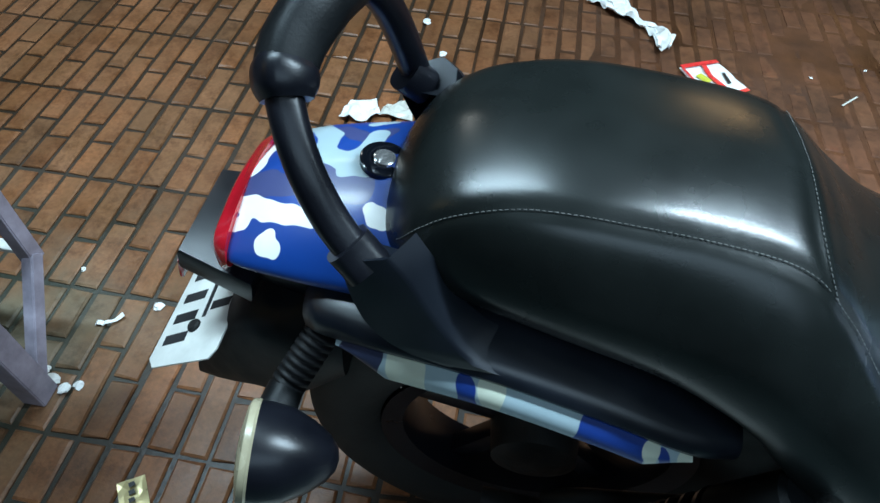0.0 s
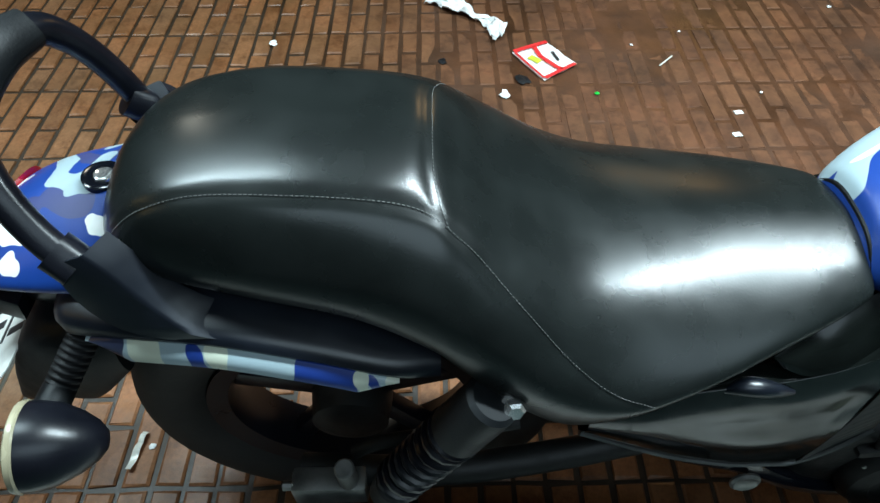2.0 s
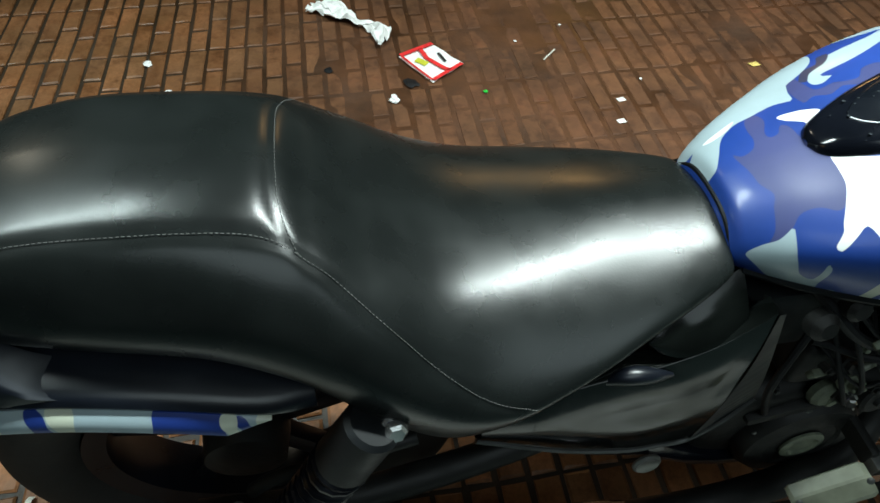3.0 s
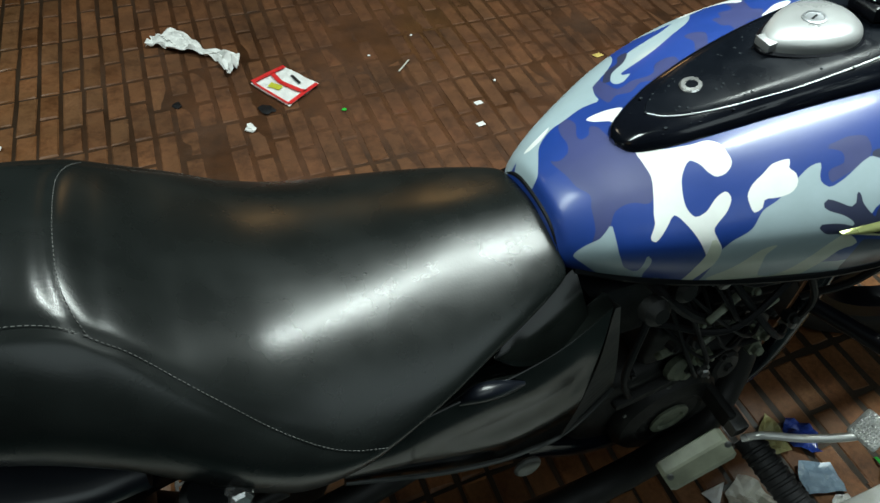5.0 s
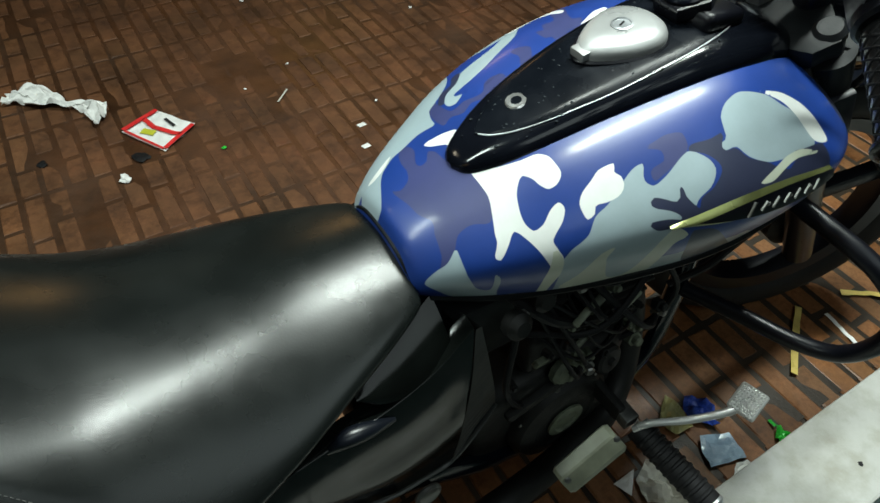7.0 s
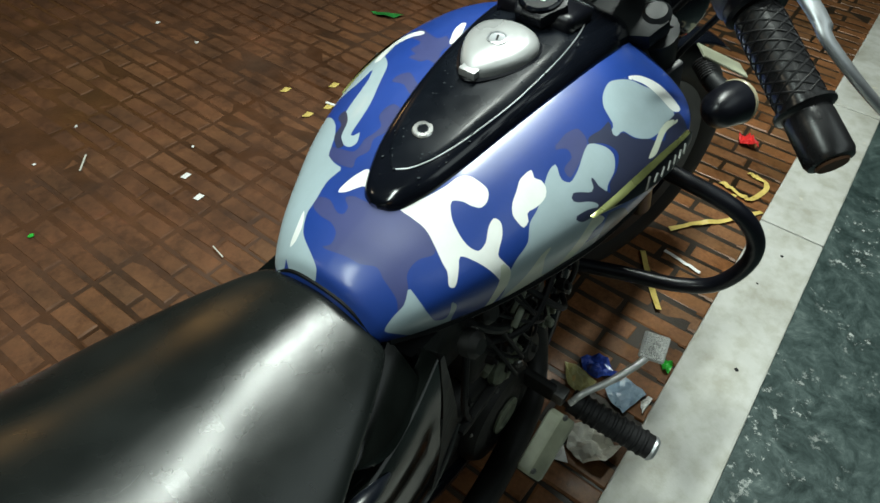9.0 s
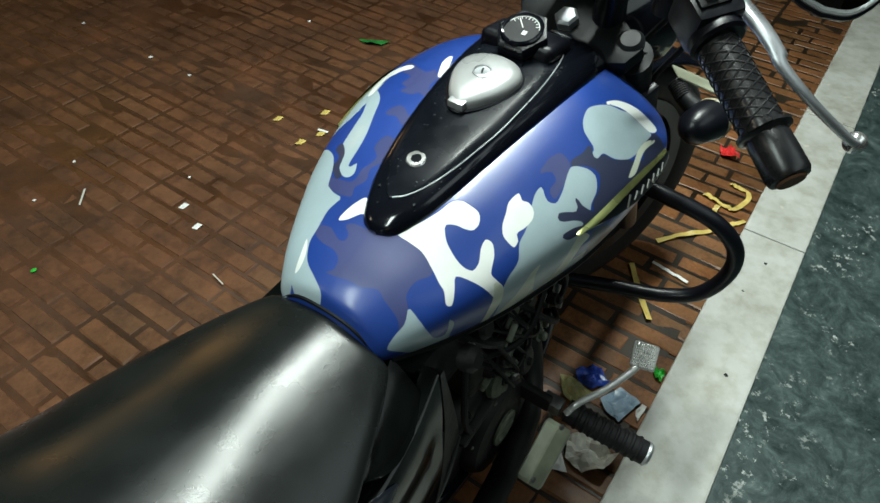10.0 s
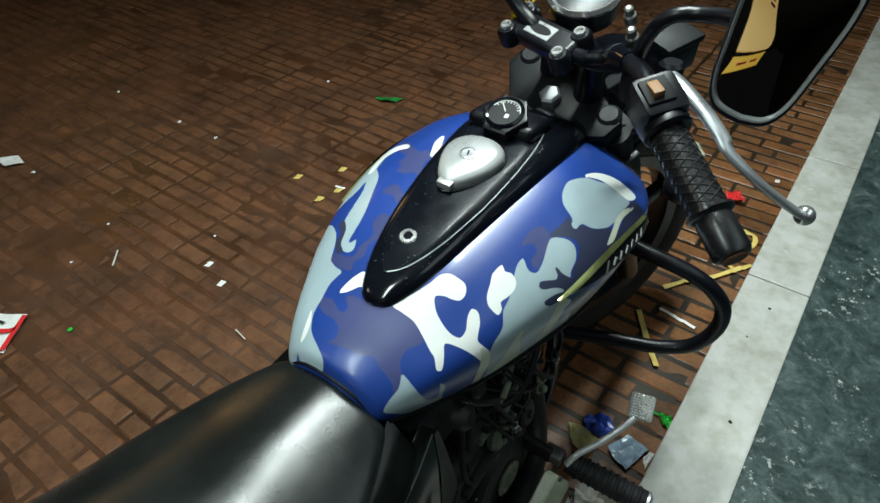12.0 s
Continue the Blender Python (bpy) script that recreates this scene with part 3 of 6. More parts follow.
TANK_PATCHES_I = [
    ("white", [(0.601, -0.32), (0.62, -0.49), (0.642, -0.59), (0.657, -0.62), (0.665, -0.71), (0.666, -0.85), (0.665, -0.98), (0.657, -1.08), (0.647, -1.1), (0.642, -1.0), (0.64, -0.89), (0.635, -0.79), (0.63, -0.81), (0.621, -0.96), (0.615, -1.19), (0.613, -1.39), (0.617, -1.54), (0.627, -1.5), (0.638, -1.36), (0.648, -1.3), (0.651, -1.39), (0.644, -1.54), (0.63, -1.74), (0.632, -1.93), (0.636, -2.09), (0.636, -2.3), (0.631, -2.38), (0.621, -2.1), (0.614, -1.83), (0.608, -1.62), (0.601, -1.46), (0.591, -1.64), (0.58, -1.86), (0.576, -1.77), (0.583, -1.54), (0.585, -1.39), (0.592, -1.09), (0.598, -0.81), (0.599, -0.55)]),
]
TANK_PATCHES_J = [
    ("white", [(0.713, -1.13), (0.697, -1.13), (0.685, -1.21), (0.673, -1.29), (0.665, -1.4), (0.664, -1.53), (0.666, -1.62), (0.674, -1.58), (0.678, -1.49), (0.689, -1.5), (0.702, -1.48), (0.711, -1.4), (0.713, -1.29), (0.709, -1.22)]),
    ("white", [(0.62, 0.4), (0.609, 0.54), (0.595, 0.64), (0.585, 0.67), (0.589, 0.53), (0.601, 0.36), (0.604, 0.28)]),
    ("white", [(0.87, 0.73), (0.852, 0.73), (0.828, 0.65), (0.819, 0.61), (0.824, 0.53), (0.848, 0.61), (0.871, 0.69)]),
    ("white", [(0.847, 1.18), (0.852, 1.58), (0.823, 1.69), (0.782, 1.54), (0.782, 1.42), (0.817, 1.45), (0.832, 1.27), (0.834, 1.07)]),
    ("white", [(0.555, 1.17), (0.536, 1.19), (0.517, 1.21), (0.522, 1.06), (0.537, 1.02)]),
]
TANK_PATCHES_K = [
    ("white", [(0.908, -1.05), (0.93, -1.21), (0.941, -1.36), (0.948, -1.53), (0.958, -1.65), (0.983, -1.7), (0.977, -1.5), (0.964, -1.32), (0.938, -1.14)]),
    ("cream", [(0.931, -1.66), (0.904, -1.66), (0.88, -1.73), (0.857, -1.82), (0.873, -1.85), (0.895, -1.77), (0.919, -1.72), (0.959, -1.76)]),
    ("cream", [(0.628, -1.89), (0.636, -2.12), (0.637, -2.42), (0.634, -2.8), (0.641, -4.02), (0.63, -3.86), (0.622, -2.64), (0.624, -2.24)]),
    ("cream", [(0.751, -2.06), (0.738, -2.19), (0.729, -2.42), (0.718, -2.86), (0.698, -2.8), (0.681, -2.32), (0.687, -2.13), (0.677, -2.15), (0.669, -2.24), (0.657, -2.52), (0.645, -2.82), (0.668, -3.1), (0.713, -3.78), (0.746, -3.78), (0.749, -2.78), (0.754, -2.34), (0.768, -2.24)]),
]
TANK_PATCHES_L = [
    ("slate", [(1.04, -1.15), (1.075, -1.0), (1.1, -1.4), (1.105, -1.9), (1.07, -1.75), (1.05, -1.5)]),
    ("pale", [(1.0, -2.35), (1.05, -2.2), (1.09, -2.3), (1.08, -3.0), (1.0, -3.1), (0.95, -2.7)]),
    ("pale", [(0.505, 1.3), (0.56, 1.25), (0.62, 1.2), (0.66, 1.35), (0.685, 2.0), (0.66, 2.9), (0.55, 2.9), (0.5, 2.0)]),
    ("pale", [(0.73, 1.5), (0.8, 1.4), (0.86, 1.7), (0.84, 2.6), (0.74, 2.8), (0.705, 2.1)]),
    ("dusk", [(0.88, 1.3), (0.96, 1.35), (1.0, 1.8), (0.96, 2.6), (0.89, 2.4), (0.9, 1.8)]),
]
TANK_PATCHES = TANK_PATCHES_A + TANK_PATCHES_B + TANK_PATCHES_C + TANK_PATCHES_D + TANK_PATCHES_E + TANK_PATCHES_F + TANK_PATCHES_G + TANK_PATCHES_H + TANK_PATCHES_I + TANK_PATCHES_J + TANK_PATCHES_K + TANK_PATCHES_L

TAIL_CAMO_A = [
    ("white", [(-0.378, 0.74, 0.0069), (-0.392, 0.69, 0.0129), (-0.391, 0.11, 0.0114), (-0.403, 0.11, 0.0048)]),
    ("dusk", [(-0.371, -0.32, 0.0153), (-0.393, -0.43, 0.0139), (-0.4, -0.58, 0.0066), (-0.34, -0.37, 0.0131)]),
    ("white", [(-0.403, -0.8, 0.0066), (-0.379, -0.69, 0.0099), (-0.362, -0.8, 0.0096), (-0.338, -0.85, 0.0094), (-0.316, -0.9, 0.0083)]),
    ("white", [(-0.382, -1.01, 0.009), (-0.389, -1.12, 0.0073)]),
    ("white", [(-0.353, -1.27, 0.006), (-0.355, -1.49, 0.0095), (-0.346, -1.59, 0.0077)]),
    ("white", [(-0.27, -0.69, 0.0065), (-0.262, -0.8, 0.0081), (-0.255, -0.9, 0.0056)]),
]
TAIL_CAMO_B = [
    ("pale", [(-0.352, 1.59, 0.0101), (-0.328, 0.64, 0.0103), (-0.325, 0.16, 0.0108), (-0.302, -0.0, 0.0104), (-0.287, 0.21, 0.0096), (-0.282, 0.64, 0.0092), (-0.282, -0.16, 0.0084), (-0.302, -0.21, 0.0051)]),
    ("pale", [(-0.292, 1.12, 0.0077), (-0.275, 1.27, 0.0068)]),
    ("dusk", [(-0.34, 0.96, 0.0048), (-0.334, 0.8, 0.0038)]),
    ("dusk", [(-0.321, 0.9, 0.0096), (-0.302, 0.64, 0.0092), (-0.282, 0.43, 0.0081), (-0.273, 0.74, 0.0074)]),
    ("dusk", [(-0.307, -0.32, 0.0144), (-0.287, -0.43, 0.0166), (-0.321, -0.21, 0.013)]),
]
TAIL_CAMO = TAIL_CAMO_A + TAIL_CAMO_B

STRIP_CAMO = [
    ("pale", -0.29, 0.06, -0.15, 0.06), ("pale", -0.15, 0.06, 0.05, 0.06), ("slate", -0.258, 0.018, -0.268, 0.024), ("cream", -0.222, 0.017, -0.214, 0.016), ("blue2", -0.172, 0.0075, -0.164, 0.012),
    ("cream", -0.150, 0.012, -0.146, 0.008), ("blue2", -0.058, 0.019, -0.062, 0.022), ("blue2", -0.036, 0.017, -0.034, 0.016),
    ("cream", -0.017, 0.007, -0.013, 0.009), ("blue2", -0.008, 0.004, 0.002, 0.009), ("cream", 0.014, 0.009, 0.020, 0.012),
]

# ---- the motorcycle ----
bike = thing("motorcycle", "black cruiser motorcycle with blue and white camouflage tank wrap", "motorcycle")

# seat: x, crown z, shoulder y z, widest y z, rim y z
SEAT = [
    (-0.262, 0.728, 0.020, 0.724, 0.030, 0.718, 0.028, 0.712),
    (-0.252, 0.757, 0.042, 0.748, 0.066, 0.730, 0.064, 0.713),
    (-0.225, 0.791, 0.066, 0.777, 0.094, 0.745, 0.092, 0.716),
    (-0.180, 0.811, 0.082, 0.796, 0.112, 0.750, 0.110, 0.714),
    (-0.110, 0.819, 0.090, 0.804, 0.126, 0.750, 0.124, 0.706),
    (-0.020, 0.815, 0.091, 0.799, 0.136, 0.742, 0.138, 0.692),
    (0.045, 0.806, 0.093, 0.787, 0.148, 0.730, 0.154, 0.668),
    (0.080, 0.781, 0.104, 0.763, 0.158, 0.705, 0.162, 0.638),
    (0.125, 0.744, 0.114, 0.726, 0.174, 0.675, 0.175, 0.598),
    (0.185, 0.708, 0.112, 0.689, 0.187, 0.636, 0.184, 0.563),
    (0.245, 0.689, 0.104, 0.671, 0.188, 0.618, 0.181, 0.570),
    (0.320, 0.681, 0.092, 0.664, 0.168, 0.624, 0.161, 0.598),
    (0.400, 0.681, 0.079, 0.665, 0.136, 0.638, 0.130, 0.614),
    (0.460, 0.680, 0.067, 0.666, 0.110, 0.646, 0.105, 0.626),
    (0.497, 0.677, 0.057, 0.666, 0.090, 0.650, 0.086, 0.634),
    (0.506, 0.668, 0.048, 0.660, 0.078, 0.648, 0.075, 0.636),
]
# seams: x, v rows
SEAM_EDGE = spline([(-0.240, 1.95), (-0.224, 1.55), (-0.20, 1.25), (-0.16, 1.05), (-0.12, 1.0), (-0.06, 1.0), (0.02, 1.0), (0.062, 1.03)], 12)
SEAM_SIDE = spline([(0.062, 1.03), (0.084, 1.06), (0.106, 1.16), (0.135, 1.36), (0.165, 1.58), (0.20, 1.80), (0.245, 2.05), (0.262, 2.25)], 12)
SEAM_CROSS = spline([(0.049, 0.0), (0.049, 0.3), (0.050, 0.6), (0.055, 0.85), (0.062, 1.03)], 8)
SEAMS = [q for q in SEAM_EDGE] + [q for q in SEAM_SIDE] + [q for q in SEAM_CROSS]
SEAM_X, SEAM_V = np.array([q[0] for q in SEAMS]), np.array([q[1] for q in SEAMS])


def seat_dent(p, x, v):
    """Seams pulled in, the padding swelling between them, and a few soft creases."""
    d = np.sqrt(np.min((SEAM_X - x) ** 2 + ((SEAM_V - abs(v)) * 0.085) ** 2))
    pull = 0.0014 * math.exp(-(d / 0.0045) ** 2) - 0.0003 * math.exp(-((d - 0.014) / 0.008) ** 2)
    soft = noise.noise(Vector((x * 9, v * 1.3, 2.0))) * 0.0006 + noise.noise(Vector((x * 34, v * 3.4, 5.0))) * 0.00012
    c = np.array((0, 0.35 * p[1], p[2] - 0.45))
    n = c / np.linalg.norm(c)
    return p + n * (soft - pull)


seat = part("seat", body(SEAT, 16, 46, seat_dent), LEATHER, bike, "black leatherette two-level seat with pale stitching")


def stitches(line, lift=0.0004, step=0.0042, size=0.0027, side=-1, both=False):
    bm = bmesh.new()
    pts = [body_point(SEAT, x, side * v) for x, v in line]
    acc, nxt = 0.0, 0.0
    for a, b in zip(pts, pts[1:]):
        d = b - a
        while nxt < acc + d.length:
            p = a + d * ((nxt - acc) / d.length)
            out = Vector((0, 0.35 * p.y, p.z - 0.45)).normalized()
            m = axis_pose(p + out * lift, d, out)
            block((0.0006, 0.0007, size), m, 0.0002, 1, bm)
            nxt += step
        acc += d.length
    return bm


for line, dx, nm in ((SEAM_EDGE, 0.0, "stitching"), (SEAM_SIDE, 0.0045, "stitching"), (SEAM_CROSS, 0.006, "stitching")):
    shifted = [(x + dx, v) for x, v in line]
    part(nm, stitches(shifted), STITCH, seat, "pale thread stitching")
    if line is SEAM_CROSS:
        part(nm, stitches(shifted, side=1), STITCH, seat, "pale thread stitching")

# fuel tank
TANK = [
    (0.500, 0.684, 0.040, 0.678, 0.066, 0.660, 0.062, 0.640),
    (0.512, 0.703, 0.048, 0.694, 0.080, 0.668, 0.074, 0.638),
    (0.545, 0.721, 0.060, 0.712, 0.102, 0.682, 0.094, 0.636),
    (0.595, 0.740, 0.074, 0.731, 0.128, 0.697, 0.118, 0.634),
    (0.655, 0.768, 0.092, 0.758, 0.155, 0.712, 0.143, 0.634),
    (0.725, 0.791, 0.106, 0.779, 0.178, 0.724, 0.165, 0.638),
    (0.805, 0.808, 0.116, 0.794, 0.198, 0.729, 0.186, 0.642),
    (0.890, 0.817, 0.120, 0.802, 0.209, 0.729, 0.194, 0.646),
    (0.970, 0.811, 0.116, 0.795, 0.207, 0.724, 0.190, 0.652),
    (1.045, 0.789, 0.103, 0.768, 0.186, 0.713, 0.168, 0.656),
    (1.095, 0.762, 0.084, 0.740, 0.152, 0.703, 0.136, 0.660),
    (1.120, 0.744, 0.054, 0.727, 0.098, 0.696, 0.086, 0.664),
    (1.128, 0.730, 0.030, 0.718, 0.060, 0.690, 0.054, 0.666),
]
TANK_MAT = CAMO_MAT
tank = part("fuel_tank", body(TANK, 18, 84), TANK_MAT, bike, "camouflage-wrapped steel fuel tank")
wrap(tank, [(c, [(body_point(TANK, x, v), r) for x, v, r in row]) for c, row in TANK_CAMO], TANK_PATCHES)


def tank_top(x, y):
    """The tank's height at x, y."""
    lo, hi = 0.0, 2.0
    for _ in range(24):
        mid = (lo + hi) / 2
        if body_point(TANK, x, mid).y < abs(y):
            lo = mid
        else:
            hi = mid
    return body_point(TANK, x, lo).z


part("tank_rim", tube([body_point(TANK, x, -3.05) for x in (0.52, 0.6, 0.7, 0.8, 0.9, 1.0, 1.09)], 0.006, 8, 3), MATT_BLACK, bike)
part("seat_lip", tube([Vector((0.504, -0.072, 0.640)), Vector((0.503, -0.064, 0.662)), Vector((0.502, -0.03, 0.682)), Vector((0.502, 0.03, 0.682)), Vector((0.503, 0.064, 0.662)), Vector((0.504, 0.072, 0.640))], 0.003, 8, 5), MATT_BLACK, bike)

# console on the tank: x, half width, height over the tank
CONSOLE = [(0.588, 0.006, 0.004), (0.594, 0.022, 0.010), (0.608, 0.034, 0.014), (0.640, 0.050, 0.016), (0.690, 0.064, 0.017), (0.760, 0.077, 0.018), (0.850, 0.089, 0.020), (0.930, 0.094, 0.024), (0.985, 0.090, 0.026), (1.030, 0.082, 0.020)]


def console_size(x):
    return [np.interp(x, [c[0] for c in CONSOLE], [c[k] for c in CONSOLE]) for k in (1, 2)]


def console_z(x, y, w=None, h=None):
    """The console's height at x, y: a flattened dome that drops to the tank at its rim."""
    if w is None:
        w, h = console_size(x)
    f = min(1.0, abs(y) / (w * (1.0 if y < 0 else 0.8)))
    low = tank_top(x, w) - 0.004
    crown = tank_top(x, 0) + h
    return low + (crown - low) * (1 - 0.16 * f ** 2) * (1 - f ** 7) ** 0.5


rows = []
for x, w, h in spline(CONSOLE, 7):
    fs = [math.sin(math.pi / 2 * j / 16) for j in range(-16, 17)]
    rows.append([(x, w * f * (1.0 if f < 0 else 0.8), console_z(x, w * f * (1.0 if f < 0 else 0.8), w, h)) for f in fs])
bm = bmesh.new()
grid_faces(bm, rows)
console = part("tank_console", bm, GLOSS_BLACK, bike, "gloss black tank console with beads of water")
inset = spline([(0.622, 0.003), (0.630, 0.016), (0.645, 0.029), (0.670, 0.041), (0.703, 0.051), (0.764, 0.062), (0.85, 0.065), (0.915, 0.056), (0.945, 0.038)], 6)
bm = bmesh.new()
grid_faces(bm, [[(x, y * f * (1 if f < 0 else 0.8), console_z(x, y * f * (1 if f < 0 else 0.8)) + (0.0016 if abs(f) < 0.99 else -0.0005)) for f in [j / 8 for j in range(-8, 9)]] for x, y in inset])
part("console_panel", bm, PANEL_SHEEN, console, "satin dark inset panel")
# near-side bevel highlight, drawn below as a thin pale alloy line
rim = [Vector((x, -y, console_z(x, -y) + 0.0008)) for x, y in inset]
beads = random.Random(8)
bm = bmesh.new()
for k in range(110):
    x = beads.uniform(0.61, 0.80) if k < 80 else beads.uniform(0.80, 0.90)
    w, h = console_size(x)
    y = beads.uniform(-0.85, 0.5) * w
    r = beads.choice((0.0006, 0.0008, 0.0010, 0.0014, 0.0018))
    bmesh.ops.create_icosphere(bm, subdivisions=1, radius=r, matrix=Matrix.Translation((x, y, console_z(x, y) + 0.0014)) @ Matrix.Diagonal((1.3, 1, 0.45, 1)))
tagged(part("water_beads", bm, BEADS, console, "small beads of rain water"), kind="stuff")
part("console_edge_highlight", tube(rim, 0.0010, 6, 2), ALLOY, console, "bevel highlight drawn as a thin alloy line")


def console_top(x):
    return console_z(x, 0.0)


# fuel cap: a teardrop lid with its hinge and lock
def teardrop(length, width, n=40):
    out = []
    for i in range(n):
        a = 2 * math.pi * i / n
        c = math.cos(a)
        out.append((length / 2 * c, width / 2 * math.sin(a) * (1.0 + 0.36 * c) / 1.05))
    return out


cap_pose = Matrix.Translation((0.806, 0.0, console_top(0.806) - 0.004)) @ pose(0, 0, 0, 0, -8, 0)
bm = bmesh.new()
rings = []
for s, h in ((1.0, 0.0), (1.0, 0.009), (0.97, 0.013), (0.90, 0.0165), (0.70, 0.0195), (0.40, 0.0215), (0.12, 0.022)):
    rings.append([cap_pose @ Vector((x * s, y * s, h)) for x, y in teardrop(0.110, 0.086)])
vs = grid_faces(bm, rings, True)
bm.faces.new(vs[-1])
bm.faces.new(vs[0][::-1])
cap = part("fuel_cap", bm, CAP_SILVER, bike, "silver-painted fuel cap lid")
bm = bmesh.new()
vs = grid_faces(bm, [[cap_pose @ Vector((x * s, y * s, h)) for x, y in teardrop(0.110, 0.086)] for s, h in ((1.10, 0.0), (1.10, 0.004), (1.04, 0.006), (0.98, 0.003))], True)
part("cap_seat", bm, SATIN_BLACK, cap)
part("cap_hinge", block((0.012, 0.022, 0.010), cap_pose @ pose(-0.052, 0, 0.010, 0, 0, 0), 0.002), CAP_SILVER, cap)
lockm = cap_pose @ pose(0.004, 0, 0.0212)
part("cap_lock", lathe([(0.0125, 0), (0.0125, 0.0016), (0.010, 0.0022), (0.0092, 0.0012), (0.0001, 0.0012)], lockm), ALLOY, cap)
part("cap_keyhole", block((0.009, 0.0022, 0.001), lockm @ pose(0, 0, 0.0016, 0, 0, 20), 0), MATT_BLACK, cap)
keym = Matrix.Translation((0.672, 0.0, console_top(0.672) - 0.002)) @ pose(0, 0, 0, 0, -14, 0)
part("console_bolt", lathe([(0.0125, 0), (0.0125, 0.003), (0.011, 0.0045), (0.0065, 0.0045), (0.0055, 0.001), (0.0001, 0.001)], keym, 24), CHROME, bike, "bright chrome socket bolt")

# round fuel gauge at the head of the console
gaugem = Matrix.Translation((0.893, -0.004, 0.868)) @ pose(0, 0, 0, 0, -22, 0) @ Matrix.Scale(0.84, 4)
hexa = [(0.044 * math.cos(a), 0.043 * math.sin(a)) for a in [math.pi / 6 + math.pi / 3 * k for k in range(6)]]
gauge = part("gauge_housing", slab([(x * 1.0, y) for x, y in hexa], 0.022, gaugem @ pose(0.0, 0, -0.022), 0.004), SATIN_BLACK, bike, "hexagonal black gauge housing", smooth=False)
part("gauge_bezel", lathe([(0.0335, -0.002), (0.0335, 0.003), (0.031, 0.005), (0.028, 0.004), (0.0275, 0.001)], gaugem, 36), GLOSS_BLACK, gauge)
part("gauge_dial", lathe([(0.0285, 0.0005), (0.0285, 0.0015)], gaugem, 32), MATT_BLACK, gauge, smooth=False)
bm = bmesh.new()
for k in range(9):
    a = radians(-60 + 15 * k)
    block((0.0055 if k % 4 == 0 else 0.003, 0.0012, 0.0006), gaugem @ pose(0.023 * math.cos(a), 0.023 * math.sin(a), 0.0019, 0, 0, math.degrees(a)), 0, 1, bm)
block((0.008, 0.007, 0.0006), gaugem @ pose(-0.006, -0.007, 0.0019), 0, 1, bm)
for k in range(13):
    a = radians(-70 + 11.5 * k)
    block((0.0012, 0.0048, 0.0006), gaugem @ pose(0.0262 * math.cos(a), 0.0262 * math.sin(a), 0.0019, 0, 0, math.degrees(a)), 0, 1, bm)
part("gauge_marks", bm, WHITE_LINE, gauge, smooth=False)
part("gauge_needle", block((0.022, 0.0016, 0.0008), gaugem @ pose(0.010, 0.007, 0.0028, 0, 0, 42), 0), WHITE_LINE, gauge, smooth=False)
bm = block((0.062, 0.108, 0.026), Matrix.Translation((0.915, 0, 0.842)) @ pose(0, 0, 0, 0, 6, 0), 0.010, 3)
part("gauge_pod", bm, SATIN_BLACK, gauge)

# tail
TAIL = [
    (-0.405, 0.692, 0.034, 0.684, 0.056, 0.676, 0.057, 0.667),
    (-0.388, 0.706, 0.050, 0.694, 0.077, 0.682, 0.079, 0.671),
    (-0.340, 0.727, 0.060, 0.712, 0.090, 0.693, 0.092, 0.678),
    (-0.270, 0.742, 0.066, 0.726, 0.098, 0.702, 0.101, 0.684),
    (-0.236, 0.747, 0.067, 0.731, 0.101, 0.705, 0.104, 0.688),
]
tail = part("tail_cowl", body(TAIL, 30, 64), TANK_MAT, bike, "camouflage-wrapped tail cowl")
wrap(tail, [(c, [(body_point(TAIL, x, v), r) for x, v, r in row]) for c, row in TAIL_CAMO])
LENS = [
    (-0.412, 0.686, 0.026, 0.683, 0.056, 0.674, 0.058, 0.650),
    (-0.408, 0.692, 0.034, 0.689, 0.066, 0.680, 0.068, 0.648),
    (-0.400, 0.698, 0.040, 0.694, 0.073, 0.684, 0.075, 0.652),
    (-0.391, 0.7055, 0.043, 0.701, 0.077, 0.688, 0.080, 0.664),
]
part("tail_lens", body(LENS, 8, 20), RED_LENS, bike, "glossy red tail lamp lens")
lockt = Matrix.Translation((-0.268, 0.0, 0.742)) @ pose(0, 0, 0, 0, 8, 0)
tail_lock = part("seat_lock_plate", lathe([(0.021, -0.003), (0.021, 0.002), (0.018, 0.0035), (0.011, 0.0025), (0.0105, 0.001)], lockt, 28), GLOSS_BLACK, bike)
part("seat_lock", lathe([(0.0095, 0.0), (0.0095, 0.004), (0.0075, 0.005), (0.0001, 0.004)], lockt, 20), CHROME, tail_lock, "chrome seat lock barrel")

# under-tail, reflector, mudguard and number plate
UNDER = [
    (-0.398, 0.674, 0.036, 0.672, 0.052, 0.655, 0.050, 0.612),
    (-0.330, 0.682, 0.042, 0.680, 0.060, 0.660, 0.058, 0.600),
    (-0.230, 0.686, 0.048, 0.684, 0.072, 0.665, 0.070, 0.585),
    (-0.100, 0.688, 0.060, 0.686, 0.090, 0.660, 0.090, 0.560),
]
part("under_tail", body(UNDER, 6, 14), SATIN_BLACK, bike)
bm = slab([(-0.048, -0.056), (0.030, -0.074), (0.030, 0.074), (-0.048, 0.056)], 0.032, Matrix.Translation((-0.415, 0, 0.604)) @ pose(0, 0, 0, 0, 10, 0), 0.006)
reflector = part("plate_lamp_hood", bm, SATIN_BLACK, bike)
